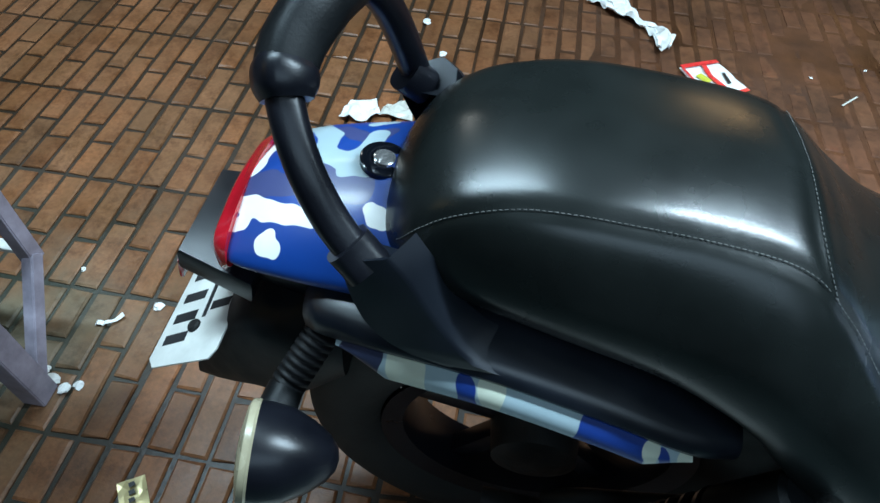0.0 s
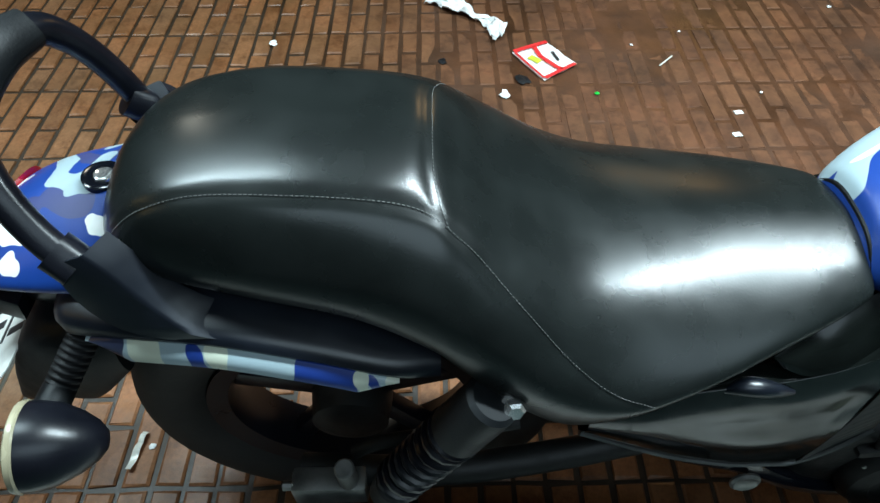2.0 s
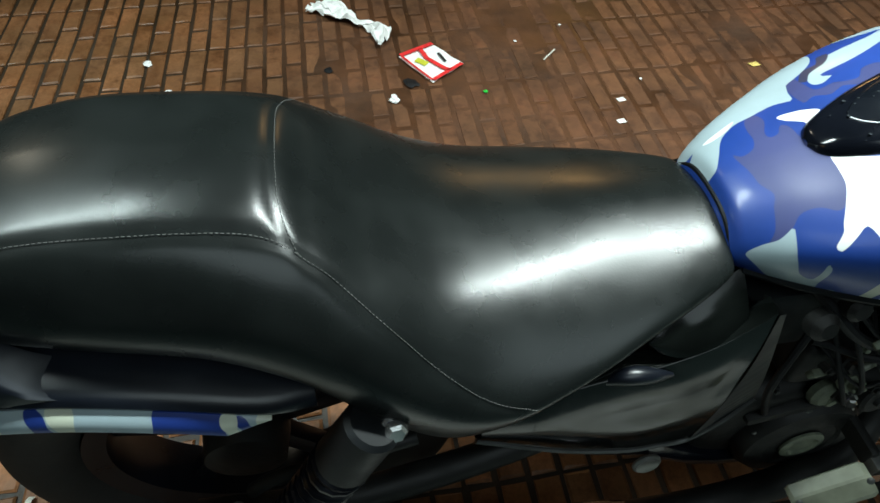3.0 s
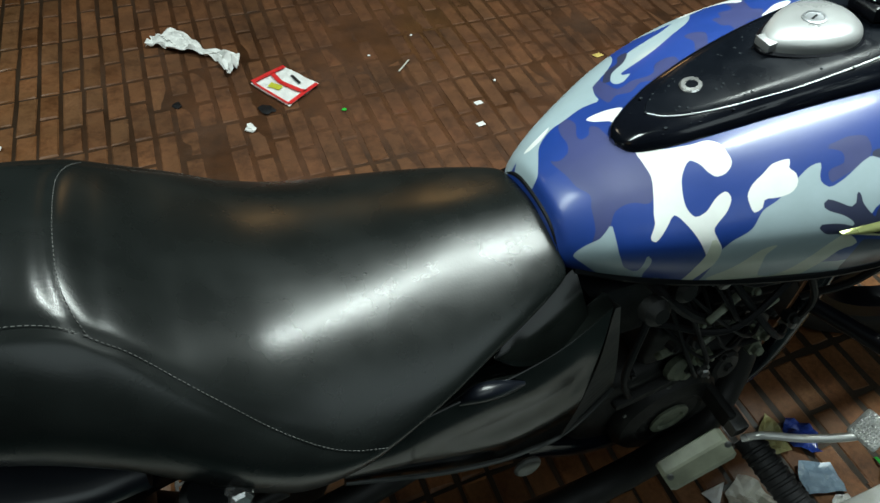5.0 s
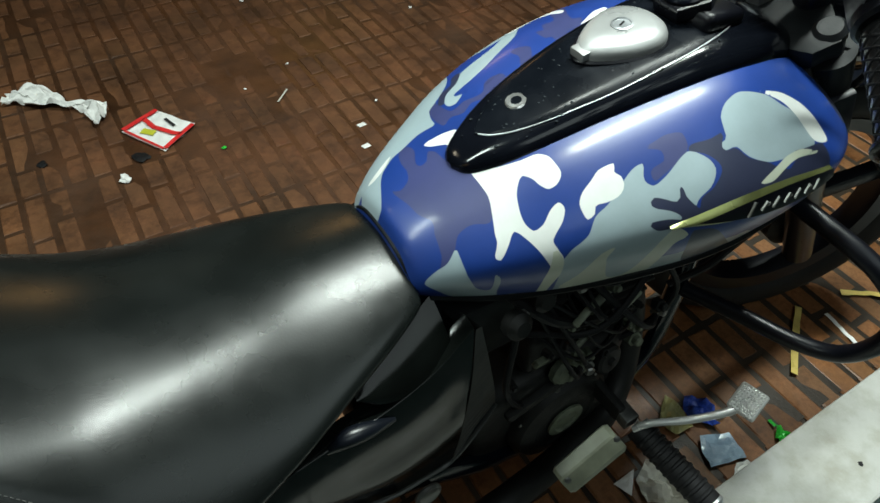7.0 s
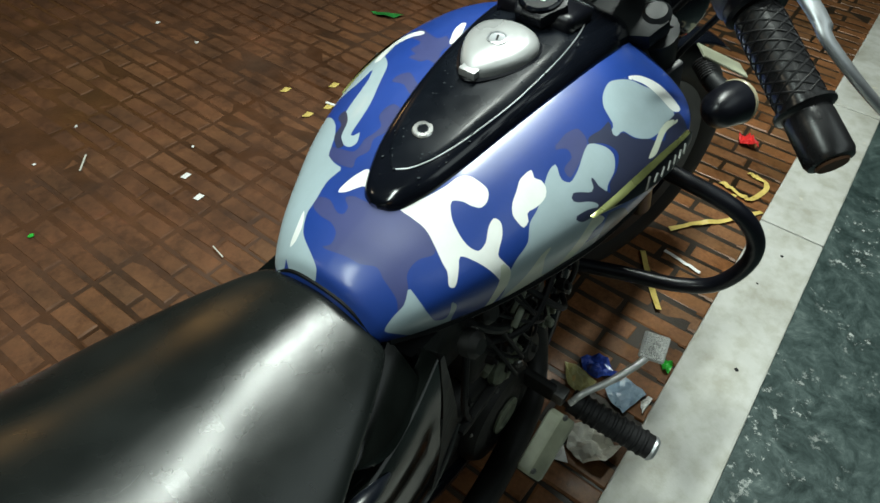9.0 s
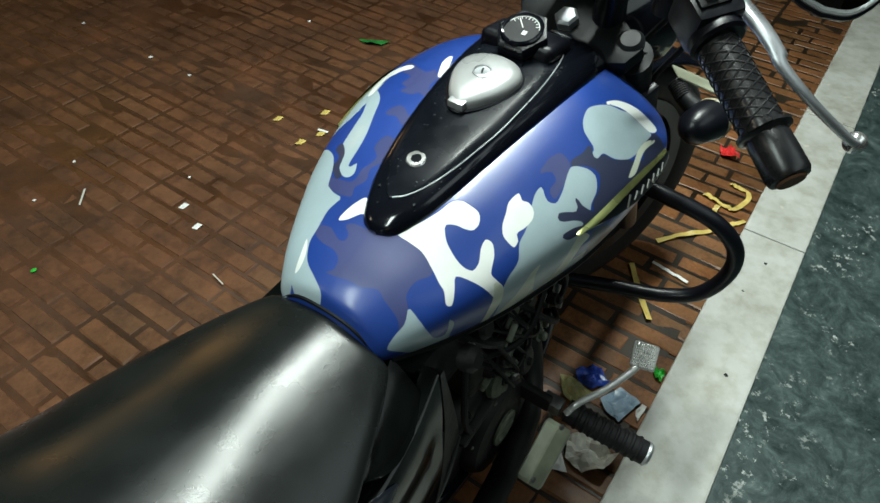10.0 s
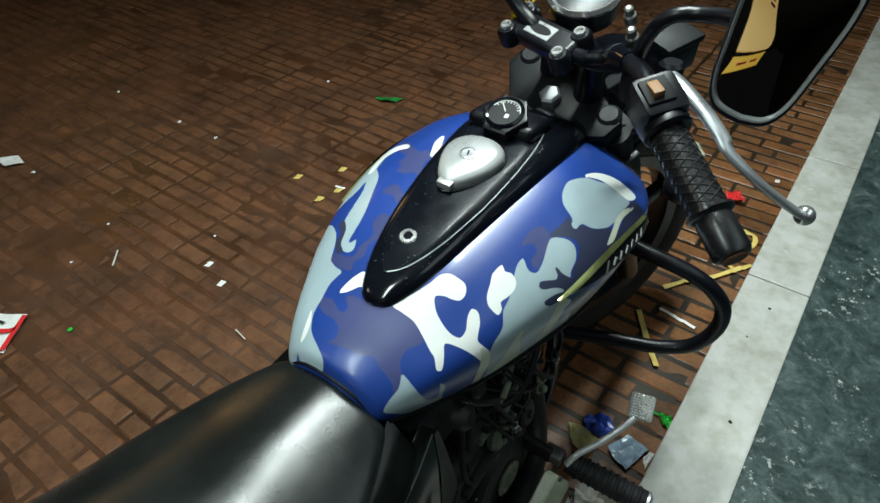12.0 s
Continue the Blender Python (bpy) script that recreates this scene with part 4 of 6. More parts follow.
part("reflector", block((0.005, 0.106, 0.028), Matrix.Translation((-0.4645, 0, 0.607)) @ pose(0, 0, 0, 0, 10, 0), 0.002), RED_LENS, reflector, "red rear reflector")
platem = Matrix.Translation((-0.466, 0.0, 0.520)) @ pose(0, 0, 0, 0, -31, 0)
outline = [(-0.052, -0.100), (-0.040, -0.112), (0.045, -0.112), (0.052, -0.100), (0.052, 0.104), (0.045, 0.112), (-0.040, 0.112), (-0.052, 0.100)]
plate = part("number_plate", slab(outline, 0.0022, platem, 0.0006), PLATE_WHITE, bike, "white number plate with dark lettering bars")
for x, y, l, w in [(-0.024, y, 0.034, 0.013) for y in (-0.078, -0.050, -0.022, 0.010, 0.045, 0.078)] + [(0.026, y, 0.028, 0.012) for y in (-0.040, 0.005, 0.045, 0.080)] + [(0.003, 0.0, 0.006, 0.11)]:
    part("plate_bar", block((l, w, 0.0006), platem @ pose(x, y, 0.0024, 0, 0, 4), 0.0002, 1), INK, plate, smooth=False)
part("plate_bolt", lathe([(0.008, 0), (0.008, 0.003), (0.006, 0.005)], platem @ pose(0.0, -0.066, 0.002), 12), DARK_METAL, plate)
FENDER = [
    (-0.500, 0.418, 0.030, 0.416, 0.050, 0.408, 0.054, 0.388),
    (-0.455, 0.508, 0.042, 0.504, 0.070, 0.490, 0.076, 0.425),
    (-0.405, 0.580, 0.055, 0.576, 0.086, 0.552, 0.092, 0.460),
    (-0.350, 0.612, 0.065, 0.600, 0.100, 0.570, 0.102, 0.480),
    (-0.290, 0.630, 0.065, 0.625, 0.100, 0.590, 0.102, 0.540),
]
part("rear_mudguard", body(FENDER, 6, 14), MATT_BLACK, bike)


# turn signals: a bullet body on a ribbed rubber stalk
def turn_signal(base, neck, head, front, r, parent):
    base, neck, head = Vector(base), Vector(neck), Vector(head)
    stalk = part("signal_stalk", bmesh.new(), RUBBER, parent)
    bm = bmesh.new()
    d = neck - base
    n = 8
    prof = []
    for k in range(n):
        h0 = d.length * k / n
        prof += [(0.0165, h0), (0.0165, h0 + d.length / n * 0.55), (0.0125, h0 + d.length / n * 0.6), (0.0125, h0 + d.length / n * 0.95)]
    lathe(prof, axis_pose(base, d), 20, bm)
    bm.to_mesh(stalk.data)
    bm.free()
    for p in stalk.data.polygons:
        p.use_smooth = True
    f = Vector(front).normalized()
    m = axis_pose(head, f, d)
    shell = part("signal_body", lathe([(0.0005, -0.068), (0.010, -0.066), (0.020, -0.058), (0.030, -0.044), (r * 0.92, -0.024), (r, -0.006), (r, 0.006)], m, 32), SATIN_BLACK, parent)
    part("signal_neck", rod(neck, neck + (head - neck) * 0.8, 0.0165, 0.0185), MATT_BLACK, shell)
    prof = [(r * 1.01, 0.003), (r * 1.04, 0.005), (r * 1.025, 0.0065), (r * 1.03, 0.008), (r * 1.01, 0.0105), (r * 0.9, 0.013), (r * 0.5, 0.016), (0.0005, 0.017)]
    part("signal_lens", lathe(prof, m, 32), AMBER_CLEAR, shell, "dusty clear amber lens")
    return shell


turn_signal((-0.306, -0.104, 0.618), (-0.330, -0.146, 0.586), (-0.334, -0.208, 0.586), (-0.97, -0.16, 0.18), 0.043, bike)

# side panel with its camouflage strip
for s in (-1, 1):
    PANEL = [(-0.318, 0.664, 0.108, 0.030), (-0.298, 0.672, 0.122, 0.026), (-0.24, 0.678, 0.137, 0.018), (-0.15, 0.681, 0.150, 0.016), (-0.06, 0.665, 0.159, 0.016), (0.015, 0.640, 0.162, 0.017), (0.06, 0.625, 0.150, 0.022)]
    rows = []
    for x, zt, yo, h in spline(PANEL, 8):
        shelf = [(-0.080, 0.004), (-0.068, 0.0085), (-0.054, 0.0080), (-0.042, 0.0065), (-0.031, 0.0045), (-0.021, 0.0025), (-0.012, 0.0), (-0.006, -0.003), (-0.002, -0.008), (0.0, -0.012), (-0.001, -h), (-0.012, -h - 0.003)]
        rows.append([(x, s * (yo + dy), zt + dz) for dy, dz in shelf])
    bm = bmesh.new()
    vs = grid_faces(bm, rows)
    bm.faces.new(vs[0])
    bm.faces.new(vs[-1])
    panel = part("side_panel", bm, PANEL_BLACK, bike, "gloss black rear side panel")
    rows = []
    for x, zt, yo, h in spline(PANEL, 26):
        if not -0.285 <= x <= 0.021:
            continue
        taper = min(1, (x + 0.287) / 0.05, (0.024 - x) / 0.045)
        z1 = zt - h - 0.002
        z0 = z1 - 0.020 * (0.04 + 0.96 * max(0, taper))
        y1, y0 = yo - 0.001, yo - 0.001 + 0.011 * max(0.1, taper)
        front = [(x, s * (y1 + (y0 - y1) * k / 8 + 0.003 * math.sin(math.pi * k / 8)), z1 + (z0 - z1) * k / 8) for k in range(9)]
        rows.append(front + [(x, s * (y0 - 0.006), z0), (x, s * (y1 - 0.008), z1)])
    bm = bmesh.new()
    vs = grid_faces(bm, rows, True)
    bm.faces.new(vs[0])
    bm.faces.new(vs[-1][::-1])
    strip = part("camouflage_strip", bm, CAMO_MAT, panel, "camouflage trim strip")
    strip_z = lambda x: np.interp(x, [q[0] for q in PANEL], [q[1] - q[3] - 0.016 for q in PANEL])
    strip_y = lambda x: s * (np.interp(x, [q[0] for q in PANEL], [q[2] for q in PANEL]) + 0.004)
    strip_dots = [(c, [(Vector((x0, strip_y(x0), strip_z(x0) + 0.016)), r0), (Vector((x1, strip_y(x1), strip_z(x1) - 0.016)), r1)]) for c, x0, r0, x1, r1 in STRIP_CAMO]
    wrap(strip, strip_dots)
    # grab rail bracket: a dark outer face and a broad upper facet that meet in a ridge running down to the panel
    LOW = [(-0.274, 0.121, 0.752), (-0.263, 0.130, 0.716), (-0.246, 0.135, 0.687), (-0.216, 0.142, 0.675), (-0.170, 0.146, 0.669)]
    RIDGE = [(-0.238, 0.123, 0.767), (-0.222, 0.128, 0.752), (-0.194, 0.137, 0.709), (-0.164, 0.146, 0.681), (-0.128, 0.147, 0.673)]
    INNER = [(-0.222, 0.099, 0.772), (-0.203, 0.103, 0.744), (-0.178, 0.107, 0.706), (-0.150, 0.110, 0.686), (-0.118, 0.112, 0.678)]
    rows = []
    for lo, ri, inn in zip(*(spline(k, 2) for k in (LOW, RIDGE, INNER))):
        cross = [lo - (0, 0.03, 0.004), lo, lo + (ri - lo) * 0.93, ri + (inn - ri) * 0.10, inn, inn - (0, 0.004, 0.03)]
        rows.append([(x, s * y, z) for x, y, z in cross])
    bm = bmesh.new()
    vs = grid_faces(bm, rows)
    bm.faces.new(vs[0])
    bm.faces.new(vs[-1])
    bracket = part("grab_rail_bracket", bm, PANEL_BLACK, bike, "angular gloss black rail bracket")
    part("rail_clamp", tube([(-0.272, s * 0.106, 0.757), (-0.266, s * 0.108, 0.751), (-0.254, s * 0.113, 0.740)], 0.0185, 20, 3, square=0.7), SATIN_BLACK, bracket)

# grab rail hoop with its padded grip
legs = [(-0.258, -0.111, 0.742), (-0.284, -0.098, 0.769), (-0.305, -0.081, 0.799), (-0.321, -0.058, 0.827), (-0.328, -0.034, 0.846), (-0.318, 0.006, 0.868), (-0.300, 0.052, 0.870), (-0.288, 0.080, 0.846), (-0.276, 0.100, 0.805), (-0.262, 0.114, 0.750)]
rail = part("grab_rail", tube(legs, 0.0138, 16, 7, square=0.75), SATIN_BLACK, bike, "black tubular passenger grab rail")
pad = [(-0.3265, -0.040, 0.842), (-0.328, -0.032, 0.8475), (-0.325, -0.012, 0.859), (-0.314, 0.016, 0.871), (-0.300, 0.050, 0.871)]
part("rail_pad", tube(pad, [0.0185, 0.0205, 0.0215, 0.0215, 0.018], 16, 6, square=0.62), MATT_BLACK, rail, "moulded black rubber grip pad")
part("rail_collar", tube([(-0.3235, -0.050, 0.833), (-0.3255, -0.044, 0.8385), (-0.3275, -0.036, 0.845), (-0.328, -0.030, 0.849)], [0.0175, 0.0215, 0.0225, 0.0205], 16, 4, square=0.7), SATIN_BLACK, rail)

# rear wheel
AXLE = Vector((-0.07, 0.0, 0.308))


def wheel(axle, r_tyre, w, r_rim, spokes, parent, turn=0.0):
    m = Matrix.Translation(axle) @ pose(0, 0, 0, 0, 0, turn) @ pose(0, 0, 0, 90, 0, 0)
    hub = part("wheel", lathe([(0.028, -0.07), (0.055, -0.06), (0.060, -0.02), (0.060, 0.02), (0.055, 0.06), (0.028, 0.07)], m, 28), DARK_METAL, parent)
    prof = []
    for k in range(25):
        a = -math.pi * 0.78 + 2 * math.pi * 0.78 * k / 24
        h = (r_tyre - r_rim) / 2
        prof.append((r_rim + h * 0.95 + h * 1.05 * math.cos(a), w / 2 * math.sin(a)))
    bm = bmesh.new()
    rows = [[m @ Vector((r * math.cos(2 * math.pi * j / 72), r * math.sin(2 * math.pi * j / 72), z)) for j in range(72)] for r, z in prof]
    grid_faces(bm, rows, True)
    part("tyre", bm, TYRE_MAT, hub, "dusty black rubber tyre")
    prof = [(r_rim - 0.022, -w * 0.30), (r_rim + 0.006, -w * 0.36), (r_rim + 0.004, -w * 0.30), (r_rim - 0.014, -w * 0.24), (r_rim - 0.020, 0), (r_rim - 0.014, w * 0.24), (r_rim + 0.004, w * 0.30), (r_rim + 0.006, w * 0.36), (r_rim - 0.022, w * 0.30), (r_rim - 0.030, 0), (r_rim - 0.022, -w * 0.30)]
    bm = bmesh.new()
    grid_faces(bm, [[m @ Vector((r * math.cos(2 * math.pi * j / 64), r * math.sin(2 * math.pi * j / 64), z)) for j in range(64)] for r, z in prof], True)
    part("rim", bm, SATIN_BLACK, hub)
    for k in range(spokes):
        a = 2 * math.pi * k / spokes + 0.35
        c = Vector((math.cos(a), math.sin(a), 0))
        t = Vector((-math.sin(a), math.cos(a), 0))
        mm = m @ Matrix((t, Vector((0, 0, 1)), c)).transposed().to_4x4()
        part("spoke", block((0.034, 0.030, r_rim - 0.07), mm @ pose(0, 0, (r_rim + 0.03) / 2), 0.008), SATIN_BLACK, hub)
    return hub


wheel(AXLE, 0.312, 0.128, 0.198, 5, bike)

# swingarm, axle block and twin shock absorbers
for s in (-1, 1):
    swing = part("swingarm", tube([(-0.13, s * 0.125, 0.305), (0.05, s * 0.135, 0.315), (0.20, s * 0.125, 0.33), (0.34, s * 0.105, 0.345)], 0.021, 12, 5), DARK_METAL, bike)
    part("axle_block", block((0.10, 0.034, 0.052), Matrix.Translation((-0.09, s * 0.150, 0.306)), 0.006), GREY_METAL, swing)
    part("axle_nut", rod((-0.155, s * 0.150, 0.306), (-0.125, s * 0.150, 0.306), 0.007, segs=8), GREY_METAL, swing)
    part("axle_end", rod((-0.062, s * 0.155, 0.335), (-0.062, s * 0.160, 0.392), 0.013, segs=12, bevel=0.002), GREY_METAL, swing)
    a, b = Vector((0.112, s * 0.178, 0.612)), Vector((-0.012, s * 0.172, 0.345))
    d = (b - a).normalized()
    shock = part("shock_absorber", rod(a + d * 0.02, b, 0.013, segs=16), DARK_METAL, bike, "black twin rear shock absorber")
    part("shock_cover", rod(a, a + d * 0.088, 0.029, 0.031, 24, 0.005), MATT_BLACK, shock)
    part("shock_collar", rod(a + d * 0.086, a + d * 0.100, 0.032, 0.030, 24, 0.003), SATIN_BLACK, shock)
    coil, L = [], 0.155
    m = axis_pose(a + d * 0.10, d)
    for k in range(8 * 14 + 1):
        t = k / (8 * 14)
        ang = 2 * math.pi * 8 * t
        coil.append(m @ Vector((0.0255 * math.cos(ang), 0.0255 * math.sin(ang), L * t)))
    part("shock_spring", tube(coil, 0.0062, 8, 1), SATIN_BLACK, shock, "black coil spring")
    part("shock_foot", rod(b - d * 0.035, b + d * 0.012, 0.026, 0.020, 20, 0.004), DARK_METAL, shock)
    part("shock_bolt", lathe([(0.015, 0), (0.015, 0.006), (0.0115, 0.008), (0.0115, 0.016), (0.008, 0.019)], axis_pose((0.128, s * 0.176, 0.600), (0.15, s * 0.9, 0.35)), 6), CHROME, shock, "bright chrome dome nut")
    part("shock_bolt", lathe([(0.012, 0), (0.012, 0.008), (0.008, 0.011)], axis_pose(b + Vector((0, s * 0.02, 0)), (0, s, 0)), 6), GREY_METAL, shock)
# brake caliper and sprocket cover beside the rear wheel
part("brake_stay", tube([(-0.055, -0.115, 0.335), (-0.02, -0.118, 0.37), (0.06, -0.12, 0.40), (0.16, -0.11, 0.41)], 0.010, 10, 5), DARK_METAL, bike)

# gloss side cover under the seat: a bowed panel with a folded front face, an upper insert and a bright lower rim
for s in (-1, 1):
    COVER = [(0.225, 0.455, 0.146, 0.225, 0.545, 0.150), (0.29, 0.428, 0.153, 0.30, 0.568, 0.158), (0.35, 0.405, 0.158, 0.36, 0.578, 0.156), (0.42, 0.390, 0.162, 0.43, 0.578, 0.148), (0.47, 0.384, 0.160, 0.49, 0.588, 0.139), (0.508, 0.380, 0.157, 0.548, 0.612, 0.126)]
    rows = []
    for xb, z0, y0, xt, z1, y1 in spline(COVER, 8):
        r = [(xt, s * (y1 - 0.022), z1 + 0.004), (xt, s * (y1 - 0.006), z1 + 0.003)]
        for k in range(15):
            t = k / 14
            bow = 0.012 * math.sin(math.pi * t) - 0.005 * math.exp(-((t - 0.42) / 0.16) ** 2) * max(0, min(1, (xb - 0.28) / 0.12)) * max(0, min(1, (0.52 - xb) / 0.03))
            r.append((xt + (xb - xt) * t, s * (y1 + (y0 - y1) * t + bow), z1 + (z0 - z1) * t))
        r += [(xb, s * (y0 - 0.006), z0 - 0.006), (xb, s * (y0 - 0.03), z0 - 0.006)]
        rows.append(r)
    bm = bmesh.new()
    grid_faces(bm, rows)
    cover = part("side_cover", bm, COVER_BLACK, bike, "gloss black side cover under the seat")
    fold = [(0.549, s * 0.1275, 0.612), (0.537, s * 0.146, 0.540), (0.522, s * 0.157, 0.460), (0.509, s * 0.1585, 0.381)]
    edge = [(0.558, s * 0.126, 0.610), (0.568, s * 0.134, 0.550), (0.578, s * 0.141, 0.485), (0.582, s * 0.144, 0.442)]
    back = [(x - 0.01, y - s * 0.03, z) for x, y, z in edge]
    bm = bmesh.new()
    grid_faces(bm, [[a, b, c] for a, b, c in zip(spline(fold, 5), spline(edge, 5), spline(back, 5))])
    part("cover_front_face", bm, COVER_GREY, cover, "dull dark grey folded front face", smooth=False)
    lower = [(x, s * (y0 - 0.001), z0 - 0.003) for x, z0, y0, xt, z1, y1 in COVER] + [(0.545, s * 0.1535, 0.412), (0.582, s * 0.1435, 0.444)]
    part("cover_edge", tube(lower, 0.0036, 8, 4), ALLOY_DARK, cover, "worn grey lower rim")
    # insert between the seat's nose and the tank, with a rolled lower lip
    INSERT = [(0.398, 0.612, 0.606, 0.128, 0.135), (0.418, 0.616, 0.592, 0.120, 0.143), (0.445, 0.622, 0.584, 0.106, 0.146), (0.480, 0.630, 0.586, 0.094, 0.140), (0.520, 0.640, 0.592, 0.078, 0.128)]
    rows = []
    for x, z1, z0, y1, y0 in spline(INSERT, 6):
        rows.append([(x, s * (y1 + (y0 - y1) * t + 0.007 * math.sin(math.pi * t)), z1 + (z0 - z1) * t) for t in [k / 8 for k in range(9)]] + [(x, s * (y0 - 0.004), z0 - 0.005), (x, s * (y0 - 0.02), z0 - 0.006)])
    bm = bmesh.new()
    grid_faces(bm, rows)
    part("cover_insert", bm, COVER_BLACK, cover, "gloss black insert below the seat nose")
    part("cover_shoulder", tube([(0.352, s * 0.154, 0.572), (0.376, s * 0.156, 0.582), (0.402, s * 0.156, 0.576), (0.432, s * 0.152, 0.562)], [0.003, 0.010, 0.009, 0.003], 12, 5), PANEL_BLACK, cover, "polished rolled shoulder")
    part("frame_tube", tube([(0.18, s * 0.10, 0.56), (0.27, s * 0.125, 0.45), (0.36, s * 0.13, 0.37), (0.48, s * 0.125, 0.30), (0.62, s * 0.12, 0.20), (0.85, s * 0.115, 0.155)], 0.016, 12, 5), GLOSS_BLACK, bike)
    part("pivot_cap", lathe([(0.021, 0), (0.021, 0.003), (0.017, 0.006), (0.013, 0.004), (0.0001, 0.004)], axis_pose((0.478, s * 0.150, 0.296), (0, s, 0.15)), 24), GREY_METAL, bike, "dull metal pivot cap")

# engine and what hangs round it
DULL_BRASS = surface("dull_pale_casting", (0.16, 0.18, 0.13), 0.5, metal=0.3, vary=0.4, scale=60)
engine = part("engine", block((0.30, 0.24, 0.22), Matrix.Translation((0.72, 0, 0.27)), 0.03, 3), DARK_METAL, bike, "grimy dark engine")
part("clutch_cover", lathe([(0.095, 0), (0.095, 0.018), (0.086, 0.030), (0.060, 0.034), (0.055, 0.030), (0.0001, 0.030)], axis_pose((0.735, -0.115, 0.255), (0, -1, 0.05)), 36), DARK_METAL, engine)
part("clutch_ring", lathe([(0.034, 0), (0.034, 0.004), (0.024, 0.006), (0.020, 0.002)], axis_pose((0.735, -0.147, 0.258), (0, -1, 0.05)), 28), DULL_BRASS, engine, "dull metal clutch cover ring")
for k in range(7):
    a = 2 * math.pi * k / 7
    part("cover_bolt", lathe([(0.007, 0), (0.007, 0.006), (0.004, 0.008)], axis_pose((0.735 + 0.088 * math.cos(a), -0.128, 0.255 + 0.088 * math.sin(a)), (0, -1, 0)), 6), GREY_METAL, engine)
for k in range(9):
    z = 0.385 + k * 0.019
    part("cooling_fin", block((0.17 - 0.004 * k, 0.19, 0.006), Matrix.Translation((0.80 + 0.010 * k, 0, z)) @ pose(0, 0, 0, 0, 12, 0), 0.002, 1), DARK_METAL, engine)
part("cylinder", block((0.13, 0.15, 0.20), Matrix.Translation((0.84, 0, 0.46)) @ pose(0, 0, 0, 0, 12, 0), 0.02, 2), DARK_METAL, engine)
part("cylinder_head", block((0.17, 0.18, 0.07), Matrix.Translation((0.875, 0, 0.585)) @ pose(0, 0, 0, 0, 12, 0), 0.02, 3), DARK_METAL, engine)
carb = part("carburettor", block((0.08, 0.08, 0.09), Matrix.Translation((0.70, -0.075, 0.44)), 0.016, 3), DARK_METAL, engine)
part("carburettor_cap", lathe([(0.022, 0), (0.022, 0.010), (0.016, 0.016)], axis_pose((0.722, -0.118, 0.378), (0.1, -1, 0.2)), 10), DULL_BRASS, carb, "pale alloy adjuster knob")
part("carburettor_cap", lathe([(0.014, 0), (0.014, 0.014), (0.009, 0.018)], axis_pose((0.735, -0.120, 0.368), (0.4, -1, -0.2)), 8), DULL_BRASS, carb)
part("intake_pipe", tube([(0.62, -0.05, 0.47), (0.70, -0.06, 0.47), (0.78, -0.04, 0.49)], 0.026, 14, 5), RUBBER, engine)
part("lever_bracket", block((0.075, 0.010, 0.034), Matrix.Translation((0.752, -0.128, 0.468)) @ pose(0, 0, 0, 20, -28, 8), 0.004), DULL_BRASS, engine, "bare metal bracket")
part("lever_bracket", block((0.05, 0.012, 0.014), Matrix.Translation((0.765, -0.115, 0.505)) @ pose(0, 0, 0, 10, -30, 12), 0.003), DULL_BRASS, engine)
part("valve_cap", lathe([(0.018, 0), (0.018, 0.014), (0.010, 0.022)], axis_pose((0.602, -0.128, 0.590), (0, -1, 0.4)), 12), DARK_METAL, engine)
part("valve_cap", lathe([(0.016, 0), (0.016, 0.014), (0.010, 0.020)], axis_pose((0.645, -0.118, 0.600), (0, -1, 0.4)), 12), DARK_METAL, engine)
part("battery_box", block((0.14, 0.16, 0.20), Matrix.Translation((0.48, 0, 0.50)), 0.02, 2), MATT_BLACK, bike)
part("inner_guard", block((0.12, 0.12, 0.22), Matrix.Translation((0.33, 0, 0.50)), 0.02, 2), MATT_BLACK, bike)
part("frame_spine", tube([(0.20, 0, 0.57), (0.50, 0, 0.60), (0.80, 0, 0.65), (1.04, 0, 0.72)], 0.024, 12, 5), SATIN_BLACK, bike)
for s in (-1, 1):
    part("down_tube", tube([(1.04, s * 0.03, 0.66), (1.02, s * 0.07, 0.48), (0.98, s * 0.10, 0.26), (0.90, s * 0.11, 0.17)], 0.017, 12, 5), GLOSS_BLACK, bike)
# hoses and cables hanging between tank and engine
lines = [
    [(0.60, -0.10, 0.62), (0.66, -0.135, 0.56), (0.74, -0.13, 0.50), (0.80, -0.12, 0.46)],
    [(0.72, -0.12, 0.64), (0.80, -0.145, 0.60), (0.90, -0.13, 0.62), (1.02, -0.10, 0.68)],
    [(0.98, -0.12, 0.66), (1.00, -0.145, 0.58), (0.97, -0.14, 0.50), (0.93, -0.11, 0.44)],
    [(0.62, -0.12, 0.55), (0.60, -0.14, 0.46), (0.63, -0.135, 0.38), (0.66, -0.12, 0.33)],
    [(0.86, -0.12, 0.56), (0.90, -0.14, 0.48), (0.89, -0.13, 0.40), (0.84, -0.11, 0.35)],
    [(0.70, -0.12, 0.60), (0.76, -0.14, 0.58), (0.82, -0.13, 0.60), (0.88, -0.12, 0.64)],
]
for ln, r in zip(lines, (0.007, 0.005, 0.006, 0.005, 0.005, 0.004)):
    part("engine_hose", tube(ln, r, 8, 6), RUBBER, engine)
part("ignition_coil", block((0.07, 0.05, 0.05), Matrix.Translation((0.93, -0.10, 0.53)), 0.012, 2), MATT_BLACK, engine)
part("air_box", block((0.13, 0.20, 0.12), Matrix.Translation((0.60, 0, 0.54)), 0.02, 2), MATT_BLACK, engine)

